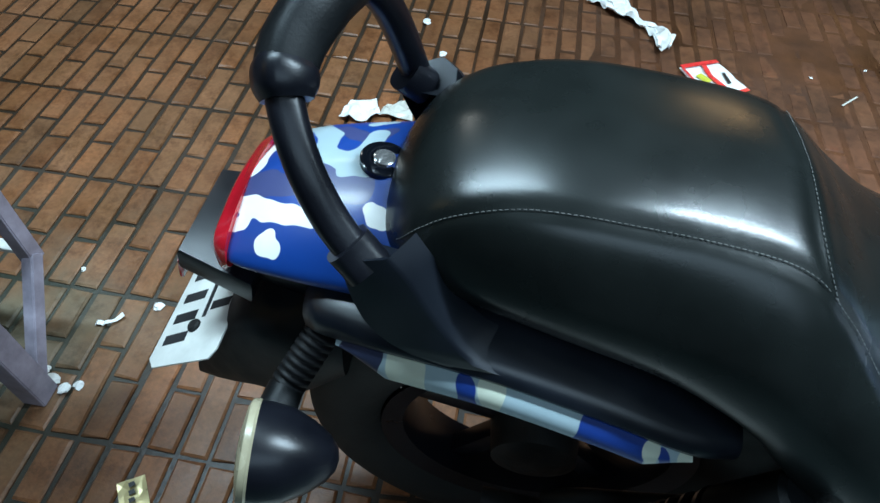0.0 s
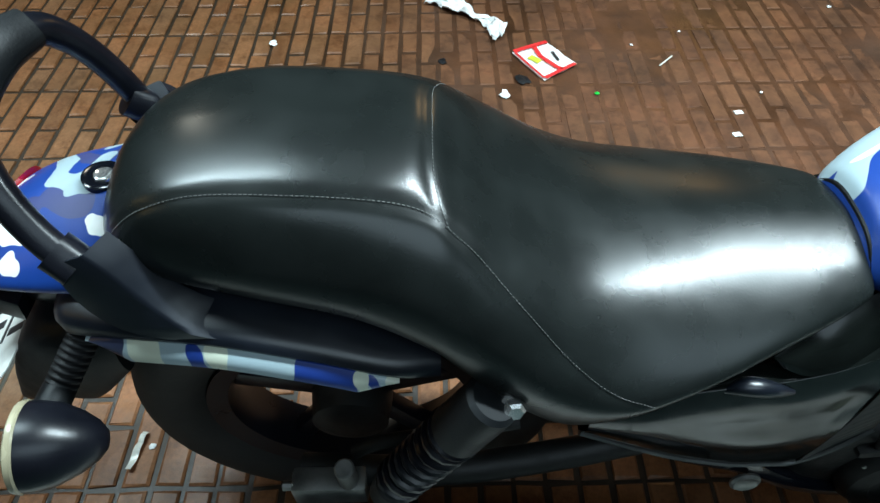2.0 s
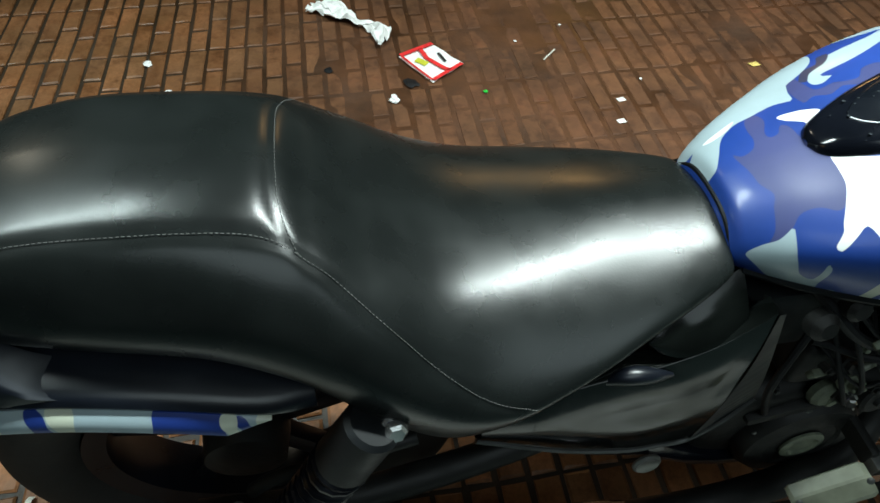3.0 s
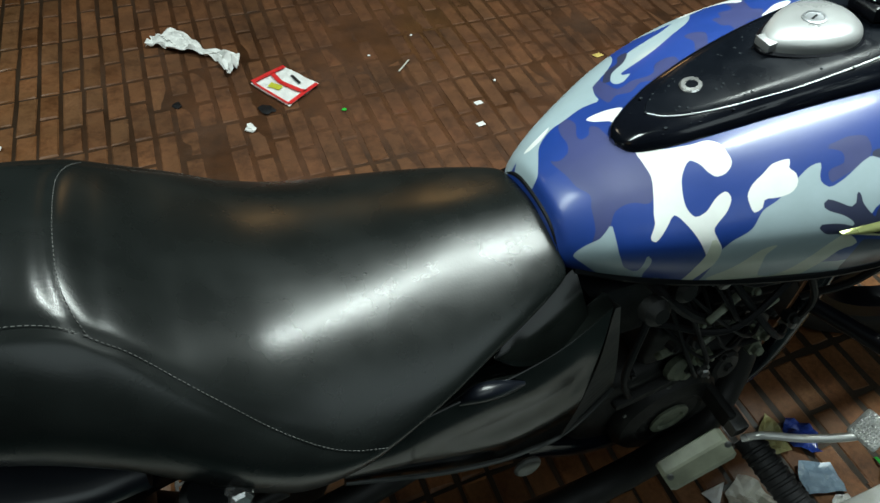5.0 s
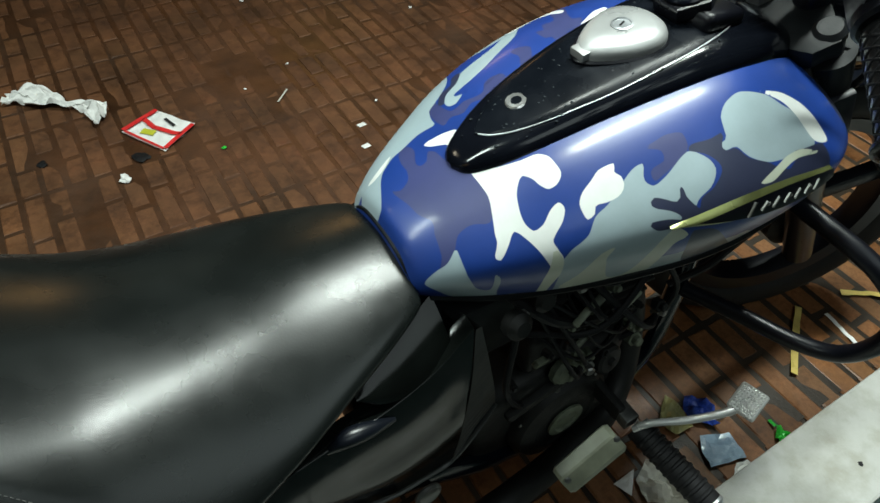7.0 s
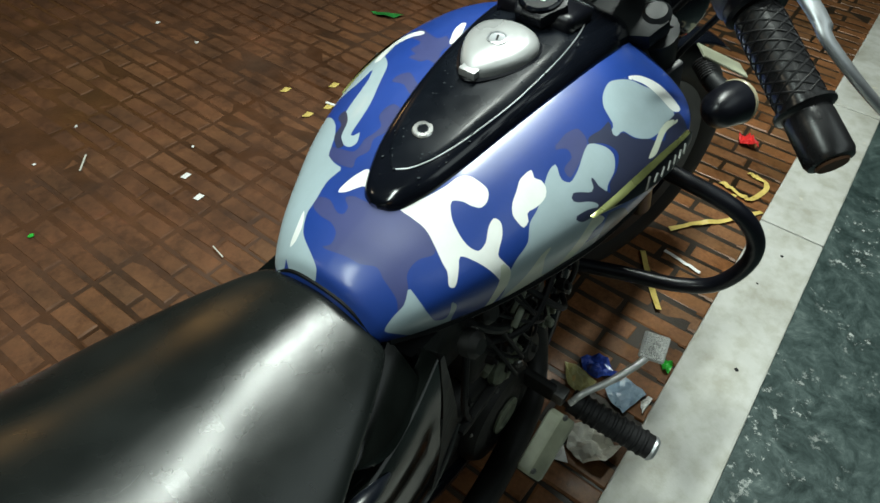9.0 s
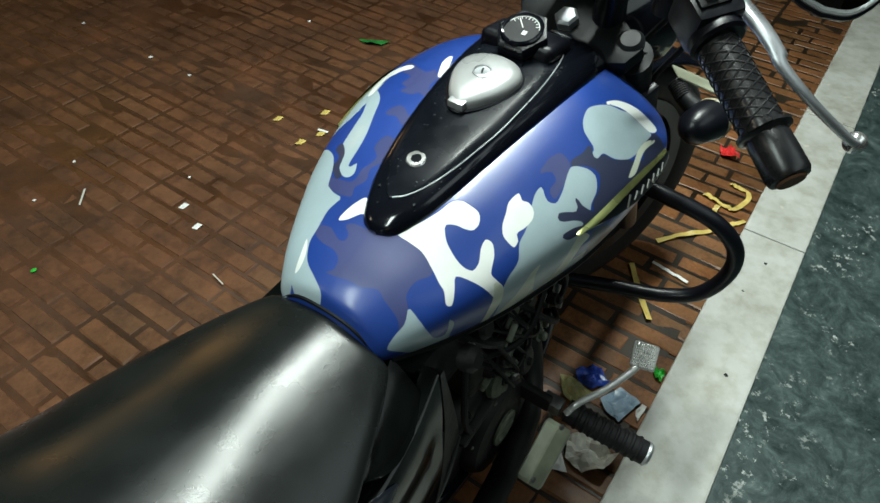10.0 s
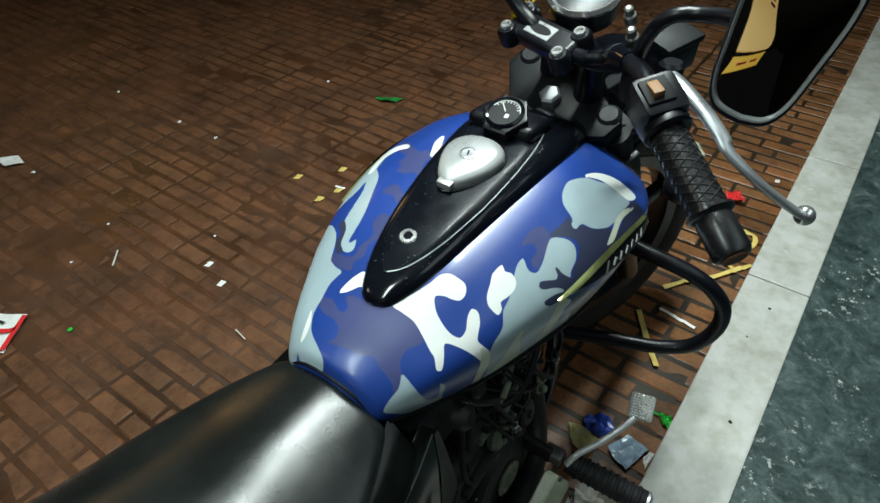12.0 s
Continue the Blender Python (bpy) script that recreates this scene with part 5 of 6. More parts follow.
# bolts, clips and wiring crowded over the crankcase and the carburettor
clutter = random.Random(23)
for k in range(26):
    x, z = clutter.uniform(0.60, 0.90), clutter.uniform(0.33, 0.60)
    r = clutter.choice((0.004, 0.005, 0.007, 0.009))
    y = -0.118 - 0.02 * math.sin(math.pi * (z - 0.3) / 0.32)
    part("engine_bolt", lathe([(r * 1.5, -0.012), (r * 1.5, 0), (r, 0.001), (r, r), (r * 0.7, r * 1.3)], axis_pose((x, y, z), (clutter.uniform(-0.3, 0.3), -1, clutter.uniform(0, 0.6))), 6), clutter.choice((DARK_METAL, DARK_METAL, GREY_METAL, DULL_BRASS)), engine)
for k in range(9):
    x0, x1 = clutter.uniform(0.60, 0.72), clutter.uniform(0.74, 0.92)
    z0, z1 = clutter.uniform(0.46, 0.64), clutter.uniform(0.34, 0.62)
    mid = ((x0 + x1) / 2 + clutter.uniform(-0.03, 0.03), -0.150 - clutter.uniform(0, 0.012), (z0 + z1) / 2 - clutter.uniform(0.0, 0.05))
    part("engine_wire", tube([(x0, -0.11, z0), mid, (x1, -0.115, z1)], clutter.choice((0.0025, 0.0035, 0.005)), 8, 8), RUBBER, engine)
for x, y, z, a in ((0.705, -0.142, 0.545, -30), (0.660, -0.135, 0.470, 20), (0.800, -0.140, 0.520, -12), (0.845, -0.138, 0.585, 35)):
    part("hose_clip", block((0.030, 0.010, 0.012), Matrix.Translation((x, y, z)) @ pose(0, 0, 0, 15, a, 10), 0.003), DULL_BRASS, engine, "bare metal hose clip")
part("crankcase_rib", block((0.15, 0.03, 0.02), Matrix.Translation((0.70, -0.118, 0.345)) @ pose(0, 0, 0, 0, -14, 0), 0.008), DARK_METAL, engine)
part("oil_filter_cap", lathe([(0.026, 0), (0.026, 0.012), (0.021, 0.016), (0.008, 0.016), (0.006, 0.022)], axis_pose((0.815, -0.122, 0.345), (0.1, -1, 0.25)), 24), DARK_METAL, engine)

# exhaust with a cream heat shield
exhaust = part("exhaust", tube([(0.90, -0.05, 0.45), (0.915, -0.08, 0.33), (0.88, -0.125, 0.23), (0.79, -0.165, 0.20), (0.60, -0.19, 0.20), (0.36, -0.195, 0.21)], 0.024, 14, 6), DARK_METAL, bike)
part("silencer", tube([(0.45, -0.205, 0.215), (0.36, -0.21, 0.22), (-0.10, -0.215, 0.235), (-0.16, -0.215, 0.237)], [0.034, 0.045, 0.045, 0.038], 20, 5), GLOSS_BLACK, exhaust)
shield = Matrix.Translation((0.694, -0.240, 0.332)) @ pose(0, 0, 0, 48, -30, 0)
bm = bmesh.new()
rows = []
for x, w in ((-0.054, 0.016), (-0.048, 0.020), (0.042, 0.021), (0.048, 0.017)):
    top = 0.006 if abs(x) < 0.055 else 0.003
    rows.append([shield @ Vector((x, y, z)) for y, z in ((-w - 0.007, -0.016), (-w, top - 0.002), (-w * 0.7, top), (w * 0.45, top), (w * 0.62, top - 0.002), (w + 0.004, -0.007), (w + 0.002, -0.012), (0, -0.014))])
vs = grid_faces(bm, rows, True)
bm.faces.new(vs[0][::-1])
bm.faces.new(vs[-1])
part("heat_shield", bm, CREAM_PAINT, exhaust, "scuffed cream heat shield with folded edges", smooth=False)
for x in (-0.045, 0.045):
    part("shield_screw", lathe([(0.005, 0), (0.005, 0.002), (0.003, 0.003)], shield @ pose(x, 0.004, 0.005), 8), GREY_METAL, exhaust)

# foot peg and brake pedal
PAD_METAL = surface("bright_worn_plating", (0.62, 0.62, 0.60), 0.35, metal=0.45, vary=0.12)
peg = part("foot_peg", tube([(0.808, -0.225, 0.290), (0.817, -0.30, 0.279), (0.826, -0.364, 0.269)], 0.0205, 18, 4), RUBBER, bike, "ribbed black rubber foot peg")
part("peg_end", lathe([(0.0205, 0), (0.0215, 0.004), (0.017, 0.009), (0.0001, 0.010)], axis_pose((0.826, -0.364, 0.269), (0.13, -1, -0.15)), 24), ALLOY, peg, "polished metal peg end")
for k in range(9):
    y = -0.243 - 0.013 * k
    part("peg_rib", lathe([(0.0205, 0), (0.0225, 0.002), (0.0225, 0.005), (0.0205, 0.007)], axis_pose((0.8102 - 0.13 * (y + 0.243), y, 0.2873 + (y + 0.243) * 0.15), (0.13, -1, -0.15)), 20), RUBBER, peg)
part("peg_hinge", block((0.026, 0.036, 0.024), Matrix.Translation((0.802, -0.20, 0.296)), 0.004), GREY_METAL, peg)
part("peg_bracket", block((0.016, 0.10, 0.034), Matrix.Translation((0.795, -0.15, 0.300)), 0.006), DARK_METAL, peg)
pedal = part("brake_pedal", tube([(0.795, -0.228, 0.300), (0.812, -0.240, 0.322), (0.86, -0.266, 0.328), (0.915, -0.287, 0.332), (0.948, -0.294, 0.336)], [0.0058, 0.0058, 0.0060, 0.0062, 0.007], 12, 6), PAD_METAL, bike, "dull metal brake pedal with a knurled pad")
padm = Matrix.Translation((0.948, -0.294, 0.345)) @ pose(0, 0, 0, 0, 0, 14) @ pose(0, 0, 0, -4, -26, 0)
bm = block((0.047, 0.043, 0.010), padm, 0.005, 3)
pad_ob = part("pedal_pad", bm, PAD_METAL, pedal, "knurled chrome pad")
bm = bmesh.new()
for i in range(9):
    for j in range(8):
        mm = padm @ pose(-0.0205 + 0.0051 * i, -0.0165 + 0.0047 * j, 0.0052, 0, 0, 45)
        lathe([(0.0026, 0), (0.0006, 0.0022)], mm, 4, bm)
part("pad_knurl", bm, PAD_METAL, pad_ob, smooth=False)

# crash guard hoops
for s in (-1, 1):
    hoop = [(1.040, s * 0.05, 0.610), (1.035, s * 0.12, 0.613), (1.035, s * 0.22, 0.610), (1.045, s * 0.300, 0.592), (1.062, s * 0.345, 0.545), (1.075, s * 0.352, 0.480), (1.075, s * 0.325, 0.415), (1.060, s * 0.27, 0.388), (1.035, s * 0.19, 0.380), (1.0, s * 0.10, 0.375)]
    part("crash_guard", tube(hoop, 0.0135, 16, 8), SATIN_BLACK, bike, "black tubular crash guard hoop")

# front end: forks, bars and what they carry, turned to the right
STEER = radians(-21)
HEAD = Vector((1.050, 0.0, 0.820))
TURN_BAR = Matrix.Translation(HEAD) @ Matrix.Rotation(STEER, 4, Vector((-0.50, 0, 0.87))) @ Matrix.Translation(-HEAD)


def bar(p):
    """A place on the steered front end, given for straight bars."""
    return TURN_BAR @ Vector(p)


RAKE = Vector((0.50, 0, -0.87)).normalized()
yoke = part("top_yoke", slab([(-0.05, -0.03), (-0.035, -0.05), (0.02, -0.115), (0.055, -0.115), (0.075, -0.05), (0.075, 0.05), (0.055, 0.115), (0.02, 0.115), (-0.035, 0.05), (-0.05, 0.03)], 0.030, TURN_BAR @ axis_pose((1.050, 0, 0.790), -RAKE), 0.008), MATT_BLACK, bike, "dull black fork yoke")
part("stem_nut", lathe([(0.026, 0), (0.026, 0.003), (0.0180, 0.004), (0.0180, 0.018), (0.014, 0.022), (0.0001, 0.022)], TURN_BAR @ axis_pose((1.050, 0, 0.818), -RAKE), 6), ALLOY, yoke, "bright hexagon stem nut")
part("stem_washer", lathe([(0.037, 0), (0.037, 0.004), (0.029, 0.006)], TURN_BAR @ axis_pose((1.050, 0, 0.816), -RAKE), 28), GREY_METAL, yoke)
for s in (-1, 1):
    top = Vector((1.085, s * 0.092, 0.832))
    fork = part("fork_leg", tube([bar(top), bar(top + RAKE * 0.32), bar(top + RAKE * 0.62)], 0.0185, 16, 2), SATIN_BLACK, bike)
    part("fork_cover", tube([bar(top + RAKE * 0.025), bar(top + RAKE * 0.17)], 0.033, 20, 2), MATT_BLACK, fork)
    part("fork_slider", tube([bar(top + RAKE * 0.30), bar(top + RAKE * 0.64)], 0.027, 18, 2), SATIN_BLACK, fork)
    part("fork_cap", lathe([(0.020, 0), (0.020, 0.010), (0.014, 0.016)], TURN_BAR @ axis_pose(top, -RAKE), 24), MATT_BLACK, fork)
part("lower_yoke", block((0.10, 0.23, 0.034), TURN_BAR @ axis_pose(Vector((1.05, 0, 0.80)) + RAKE * 0.19 + Vector((0.02, 0, 0)), RAKE), 0.010, 2), SATIN_BLACK, bike)
front_axle = bar(Vector((1.085, 0, 0.832)) + RAKE * 0.62)
wheel(Vector((front_axle.x, front_axle.y, 0.312)), 0.310, 0.092, 0.224, 5, bike, math.degrees(STEER))
# mudguard over the front wheel
rows = []
for k in range(25):
    a = radians(-28 + 150 * k / 24)
    rows.append([Vector((front_axle.x, front_axle.y, 0.312)) + Matrix.Rotation(STEER, 3, "Z") @ Vector((-0.335 * math.cos(a), 0.062 * math.sin(b), 0.335 * math.sin(a) - 0.0 + 0.018 * (math.cos(b) - 1) * math.sin(a))) for b in [radians(-80 + 16 * j) for j in range(11)]])
bm = bmesh.new()
grid_faces(bm, rows)
mud = part("front_mudguard", bm, GLOSS_BLACK, bike)
solid = mud.modifiers.new("thick", "SOLIDIFY")
solid.thickness = 0.003

# handlebar, risers and clamp
def steered(p):
    """The straight-bars place of a place on the turned front end."""
    return TURN_BAR.inverted() @ Vector(p)


right = [Vector(p) for p in ((1.022, 0.012, 0.928), (0.998, -0.048, 0.928), (0.985, -0.082, 0.932), (0.962, -0.118, 0.950), (0.915, -0.160, 0.975), (0.862, -0.198, 0.985), (0.815, -0.238, 0.966), (0.770, -0.298, 0.935), (0.722, -0.362, 0.902))]
left = []
for p in right:
    q = steered(p)
    left.append(bar((q.x, -q.y, q.z)))
handlebar = part("handlebar", tube(left[:0:-1] + right, 0.0115, 14, 5), SATIN_BLACK, bike, "black swept-back handlebar")
clampm = axis_pose((1.015, 0.006, 0.931), (-0.42, 0.12, 0.90), (0.93, -0.33, 0.45))
for s in (-1, 1):
    part("riser", tube([Vector((1.092, -0.012, 0.825)) + (clampm.to_3x3() @ Vector((0, s * 0.040, 0))), clampm @ Vector((0.042, s * 0.040, -0.05)), clampm @ Vector((0.010, s * 0.040, -0.010))], [0.025, 0.020, 0.018], 16, 4), SATIN_BLACK, handlebar)
clamp = part("bar_clamp", block((0.048, 0.128, 0.026), clampm @ pose(0, 0, 0.002), 0.010, 3), SATIN_BLACK, handlebar)
badge_plate = part("clamp_badge", block((0.026, 0.050, 0.002), clampm @ pose(0, 0.004, 0.0155), 0.0008, 1), CAP_SILVER, clamp, "silver plate with a black oval", smooth=False)
part("clamp_badge_oval", slab([(0.0075 * math.sin(a), 0.021 * math.cos(a)) for a in [2 * math.pi * k / 28 for k in range(28)]], 0.0012, clampm @ pose(0, 0.004, 0.0162), 0), MATT_BLACK, badge_plate)
for sx in (-1, 1):
    for sy in (-1, 1):
        part("clamp_bolt", lathe([(0.0088, 0), (0.0088, 0.006), (0.008, 0.0075), (0.0052, 0.0075), (0.005, 0.004), (0.0001, 0.004)], clampm @ pose(sx * 0.022, sy * 0.055, 0.016), 20), CHROME, clamp, "bright socket bolt")
        part("clamp_boss", lathe([(0.0165, -0.012), (0.0165, 0.010), (0.0125, 0.016)], clampm @ pose(sx * 0.022, sy * 0.055, 0.002), 20), SATIN_BLACK, clamp)

# right grip with its woven sleeve
G0, G1 = right[-3] + (right[-2] - right[-3]) * 0.10, right[-1]
gd = (G1 - G0).normalized()
GL = (G1 - G0).length
gm = axis_pose(G0, gd, (0, 0, 1))
prof = [(0.022, 0.0), (0.0235, 0.004), (0.0195, 0.010)] + [(0.0196, 0.012 + (GL * 0.66 - 0.012) * t) for t in [k / 30 for k in range(31)]]
prof += [(0.0205, GL * 0.665), (0.0245, GL * 0.672), (0.0245, GL * 0.690), (0.0205, GL * 0.698), (0.0185, GL * 0.715), (0.0192, GL * 0.74), (0.0195, GL * 0.96), (0.0175, GL * 0.99), (0.011, GL * 1.0)]
grip = part("throttle_grip", lathe(prof, gm, 36), surface("slick_black_rubber", (0.012, 0.012, 0.013), 0.26, vary=0.3, bump=0.12), bike, "black rubber throttle grip with a woven sleeve")
bm = bmesh.new()
for turns, ph in [(d, q * math.pi / 2.5) for d in (1, -1) for q in range(7)]:
    pts = []
    for k in range(65):
        t = k / 64
        a = ph * 5 / 7 + turns * 2 * math.pi * 1.2 * t
        pts.append(gm @ Vector((0.0194 * math.cos(a), 0.0194 * math.sin(a), 0.016 + (GL * 0.64 - 0.016) * t)))
    tube(pts, 0.0011, 6, 1, bm)
part("grip_weave", bm, RUBBER, grip, "raised criss-cross ribs")
part("grip_end_cap", lathe([(0.0135, 0), (0.0120, 0.002), (0.0001, 0.002)], gm @ pose(0, 0, GL * 0.999), 24), surface("rusty_bar_end", (0.10, 0.045, 0.02), 0.7), grip)

# switch box
sm = axis_pose(G0 - gd * 0.022 + Vector((0, 0, 0.004)), gd, (-0.3, 0, 1))
switch = part("switch_box", block((0.052, 0.048, 0.050), sm @ pose(0.004, 0, 0), 0.008, 2), SATIN_BLACK, bike, "black handlebar switch box")
part("kill_switch_bezel", block((0.006, 0.030, 0.032), sm @ pose(0.030, 0.004, -0.002), 0.002), MATT_BLACK, switch)
part("kill_switch", block((0.008, 0.012, 0.020), sm @ pose(0.034, 0.006, -0.002, 0, 14, 0), 0.002), ORANGE_SWITCH, switch, "worn orange kill switch rocker")
part("switch_collar", lathe([(0.026, 0), (0.027, 0.004), (0.027, 0.010), (0.024, 0.013)], sm @ pose(0, 0, 0.022), 28), SATIN_BLACK, switch)

# brake lever and master cylinder
LEV = [(0.890, -0.218, 0.982), (0.874, -0.240, 0.980), (0.852, -0.274, 0.970), (0.836, -0.300, 0.957), (0.830, -0.314, 0.945), (0.838, -0.351, 0.917), (0.862, -0.391, 0.884), (0.876, -0.401, 0.874)]
bm = bmesh.new()
rows = []
lev = spline(LEV, 6)
for i, p in enumerate(lev):
    d = (Vector(lev[min(i + 1, len(lev) - 1)]) - Vector(lev[max(i - 1, 0)])).normalized()
    side = d.cross(Vector((0, 0, 1))).normalized()
    t = i / (len(lev) - 1)
    w, h = 0.0104 - 0.0034 * t, 0.0075 - 0.002 * t
    rows.append([Vector(p) + side * w * math.cos(a) + Vector((0, 0, 1)) * h * math.sin(a) for a in [2 * math.pi * k / 14 for k in range(14)]])
vs = grid_faces(bm, rows, True)
bm.faces.new(vs[0][::-1])
bm.faces.new(vs[-1])
lever = part("brake_lever", bm, ALLOY, bike, "satin alloy brake lever with a ball end")
bm = bmesh.new()
bmesh.ops.create_uvsphere(bm, u_segments=24, v_segments=16, radius=0.0115, matrix=Matrix.Translation(LEV[-1]))
part("lever_ball", bm, CHROME, lever)
mc = axis_pose((0.985, -0.182, 0.968), (-0.2, -0.1, 1), (0.9, -0.35, 0))
master = part("master_cylinder", block((0.058, 0.046, 0.040), mc, 0.006, 2), SATIN_BLACK, bike, "scuffed black brake fluid reservoir")
part("reservoir_lid", block((0.062, 0.050, 0.010), mc @ pose(0, 0, 0.024), 0.003), MATT_BLACK, master)
part("lever_pivot", lathe([(0.015, 0), (0.015, 0.022), (0.011, 0.026)], axis_pose((0.905, -0.212, 0.968), (0, 0, 1)), 16), SATIN_BLACK, master)
part("bar_sleeve", tube([right[2], right[3], (right[3] + right[4]) / 2 + Vector((0, 0, 0.004)), right[4]], [0.0135, 0.0185, 0.0185, 0.0135], 16, 5), GLOSS_BLACK, handlebar, "glossy black sleeve on the bar's bend")
for q in ((0.948, -0.148, 0.985), (1.012, -0.118, 0.985)):
    part("cable_adjuster", lathe([(0.0085, 0), (0.0085, 0.012), (0.006, 0.014), (0.006, 0.024), (0.0035, 0.026)], axis_pose(q, (-0.5, 0.1, 0.85)), 10), GREY_METAL, handlebar, "dull metal cable adjuster")

# mirror on the right stem
stem = [(0.925, -0.165, 0.955), (0.918, -0.168, 0.985), (0.890, -0.185, 1.028), (0.888, -0.205, 1.050), (0.893, -0.235, 1.056), (0.870, -0.275, 1.066), (0.800, -0.320, 1.082)]
mirror = part("mirror_stem", tube(stem, 0.0085, 12, 7), SATIN_BLACK, bike, "black rear-view mirror on a bent stem")
part("mirror_perch", lathe([(0.016, -0.03), (0.016, 0.0), (0.012, 0.006), (0.012, 0.014)], axis_pose((0.925, -0.165, 0.955), (-0.1, 0, 1)), 16), SATIN_BLACK, mirror)
mm = axis_pose((0.7407, -0.3319, 1.1034), (-0.943, -0.164, 0.289), (-0.45, 0.11, -0.89))
half = spline([(0.066, 0.004), (0.061, 0.024), (0.044, 0.036), (0.010, 0.042), (-0.030, 0.047), (-0.056, 0.043), (-0.068, 0.024), (-0.071, 0.0)], 4)
shape = [(x * 1.02, y * 0.89) for x, y in half] + [(x * 1.02, -y * 0.89) for x, y in half[-2:0:-1]]
bm = bmesh.new()
rows = [[mm @ Vector((x * s, y * s, h)) for x, y in shape] for s, h in ((0.55, -0.026), (0.85, -0.020), (0.99, -0.008), (1.03, 0.002), (1.01, 0.006), (0.96, 0.0065), (0.91, 0.002))]
vs = grid_faces(bm, rows, True)
bm.faces.new(vs[0][::-1])
shell = part("mirror_shell", bm, SATIN_BLACK, mirror)
bm = bmesh.new()
grid_faces(bm, [[mm @ Vector((x * s, y * s, 0.0055 - 0.0035 * s * s)) for x, y in shape] for s in (0.915, 0.7, 0.45, 0.2, 0.02)], True)
GLASS_M, nt, b = shader("mirror_glass")
b.inputs["Base Color"].default_value = (0.86, 0.88, 0.88, 1)
b.inputs["Metallic"].default_value, b.inputs["Roughness"].default_value = 1.0, 0.02
MIRROR_PART = bm
bm = bmesh.new()
grid_faces(bm, [[mm @ Vector((x * s, y * s, h)) for x, y in shape] for s, h in ((0.975, 0.0062), (0.960, 0.0074), (0.935, 0.0070), (0.905, 0.0030))], True)
part("mirror_rim", bm, surface("grey_rim", (0.15, 0.16, 0.16), 0.4), shell, "pale grey rim round the glass")
part("mirror_glass", MIRROR_PART, GLASS_M, shell, "silvered mirror glass")

# speedometer and headlamp ahead of the bars
spm = Matrix.Translation((-0.025, 0.057, -0.009)) @ TURN_BAR @ Matrix.Translation((1.150, 0, 0.985)) @ pose(0, 0, 0, 0, -22, 0)
speedo = part("speedometer", lathe([(0.030, -0.050), (0.050, -0.035), (0.056, -0.004), (0.056, 0.006), (0.052, 0.008)], spm, 40), SATIN_BLACK, bike, "round chrome-ringed speedometer")
part("speedometer_ring", lathe([(0.056, 0.0), (0.058, 0.006), (0.054, 0.012), (0.049, 0.010), (0.049, 0.004)], spm, 40), CHROME, speedo)
part("speedometer_dial", lathe([(0.049, 0.003), (0.049, 0.0045)], spm, 36), surface("pale_teal_dial", (0.30, 0.42, 0.42), 0.25), speedo, smooth=False)
hm = TURN_BAR @ axis_pose((1.21, 0, 0.80), (1, 0, -0.05))
lamp = part("headlamp", lathe([(0.03, -0.13), (0.06, -0.11), (0.082, -0.06), (0.088, 0.0), (0.085, 0.012), (0.075, 0.018)], hm, 36), GLOSS_BLACK, bike)
part("headlamp_glass", lathe([(0.076, 0.014), (0.055, 0.022), (0.0005, 0.026)], hm, 32), CHROME, lamp)
sig = steered((1.222, -0.215, 0.650))
for s in (-1, 1):
    head = bar((sig.x, -s * abs(sig.y) * -1, sig.z))
    turn_signal(bar((sig.x + 0.02, s * 0.085, sig.z + 0.005)), bar((sig.x + 0.008, s * 0.120, sig.z)), head, bar((2.0, 0, 0.65)) - bar((1.0, 0, 0.65)), 0.036, bike)
# pale plate and cables on the fork
part("fork_bracket", block((0.062, 0.085, 0.004), Matrix.Translation((1.300, -0.160, 0.672)) @ pose(0, 0, 0, 18, 8, 28), 0.0015), CREAM_PAINT, bike, "pale bracket plate behind the fork", smooth=False)
cables = [
    [bar((1.03, -0.13, 0.93)), bar((1.10, -0.12, 0.90)), bar((1.14, -0.08, 0.82)), (1.08, -0.06, 0.72), (0.98, -0.08, 0.66)],
    [bar((1.04, -0.15, 0.93)), bar((1.13, -0.15, 0.88)), bar((1.16, -0.11, 0.76)), (1.14, -0.09, 0.60), (1.15, -0.08, 0.45)],
    [(1.02, -0.05, 0.80), (1.03, -0.10, 0.76), (1.05, -0.13, 0.68), (1.04, -0.12, 0.58)],
    [(1.06, -0.08, 0.78), (1.08, -0.12, 0.70), (1.10, -0.11, 0.62), (1.06, -0.09, 0.54)],
]
for ln in cables:
    part("control_cable", tube(ln, 0.0048, 8, 6), RUBBER, bike)
part("horn", lathe([(0.018, -0.03), (0.030, -0.02), (0.045, -0.004), (0.045, 0.006), (0.02, 0.010)], axis_pose((1.115, -0.07, 0.56), (0.9, -0.4, 0)), 28), MATT_BLACK, bike)
for s in (-1, 1):
    part("fork_bracket", block((0.05, 0.012, 0.15), TURN_BAR @ axis_pose(Vector((1.10, s * 0.128, 0.80)) + RAKE * 0.12, RAKE), 0.004), SATIN_BLACK, bike)
for k in range(5):
    rr = random.Random(70 + k)
    pts = [(1.00 + 0.02 * k, -0.05 - 0.016 * k, 0.80), (1.055 + rr.uniform(-0.01, 0.02), -0.10 - rr.uniform(0, 0.03), 0.745), (1.10 + rr.uniform(-0.02, 0.02), -0.13 - rr.uniform(0, 0.03), 0.67), (1.12 + rr.uniform(-0.02, 0.03), -0.12, 0.58), (1.10, -0.08, 0.50)]
    part("control_cable", tube(pts, 0.0055, 8, 6), RUBBER, bike)
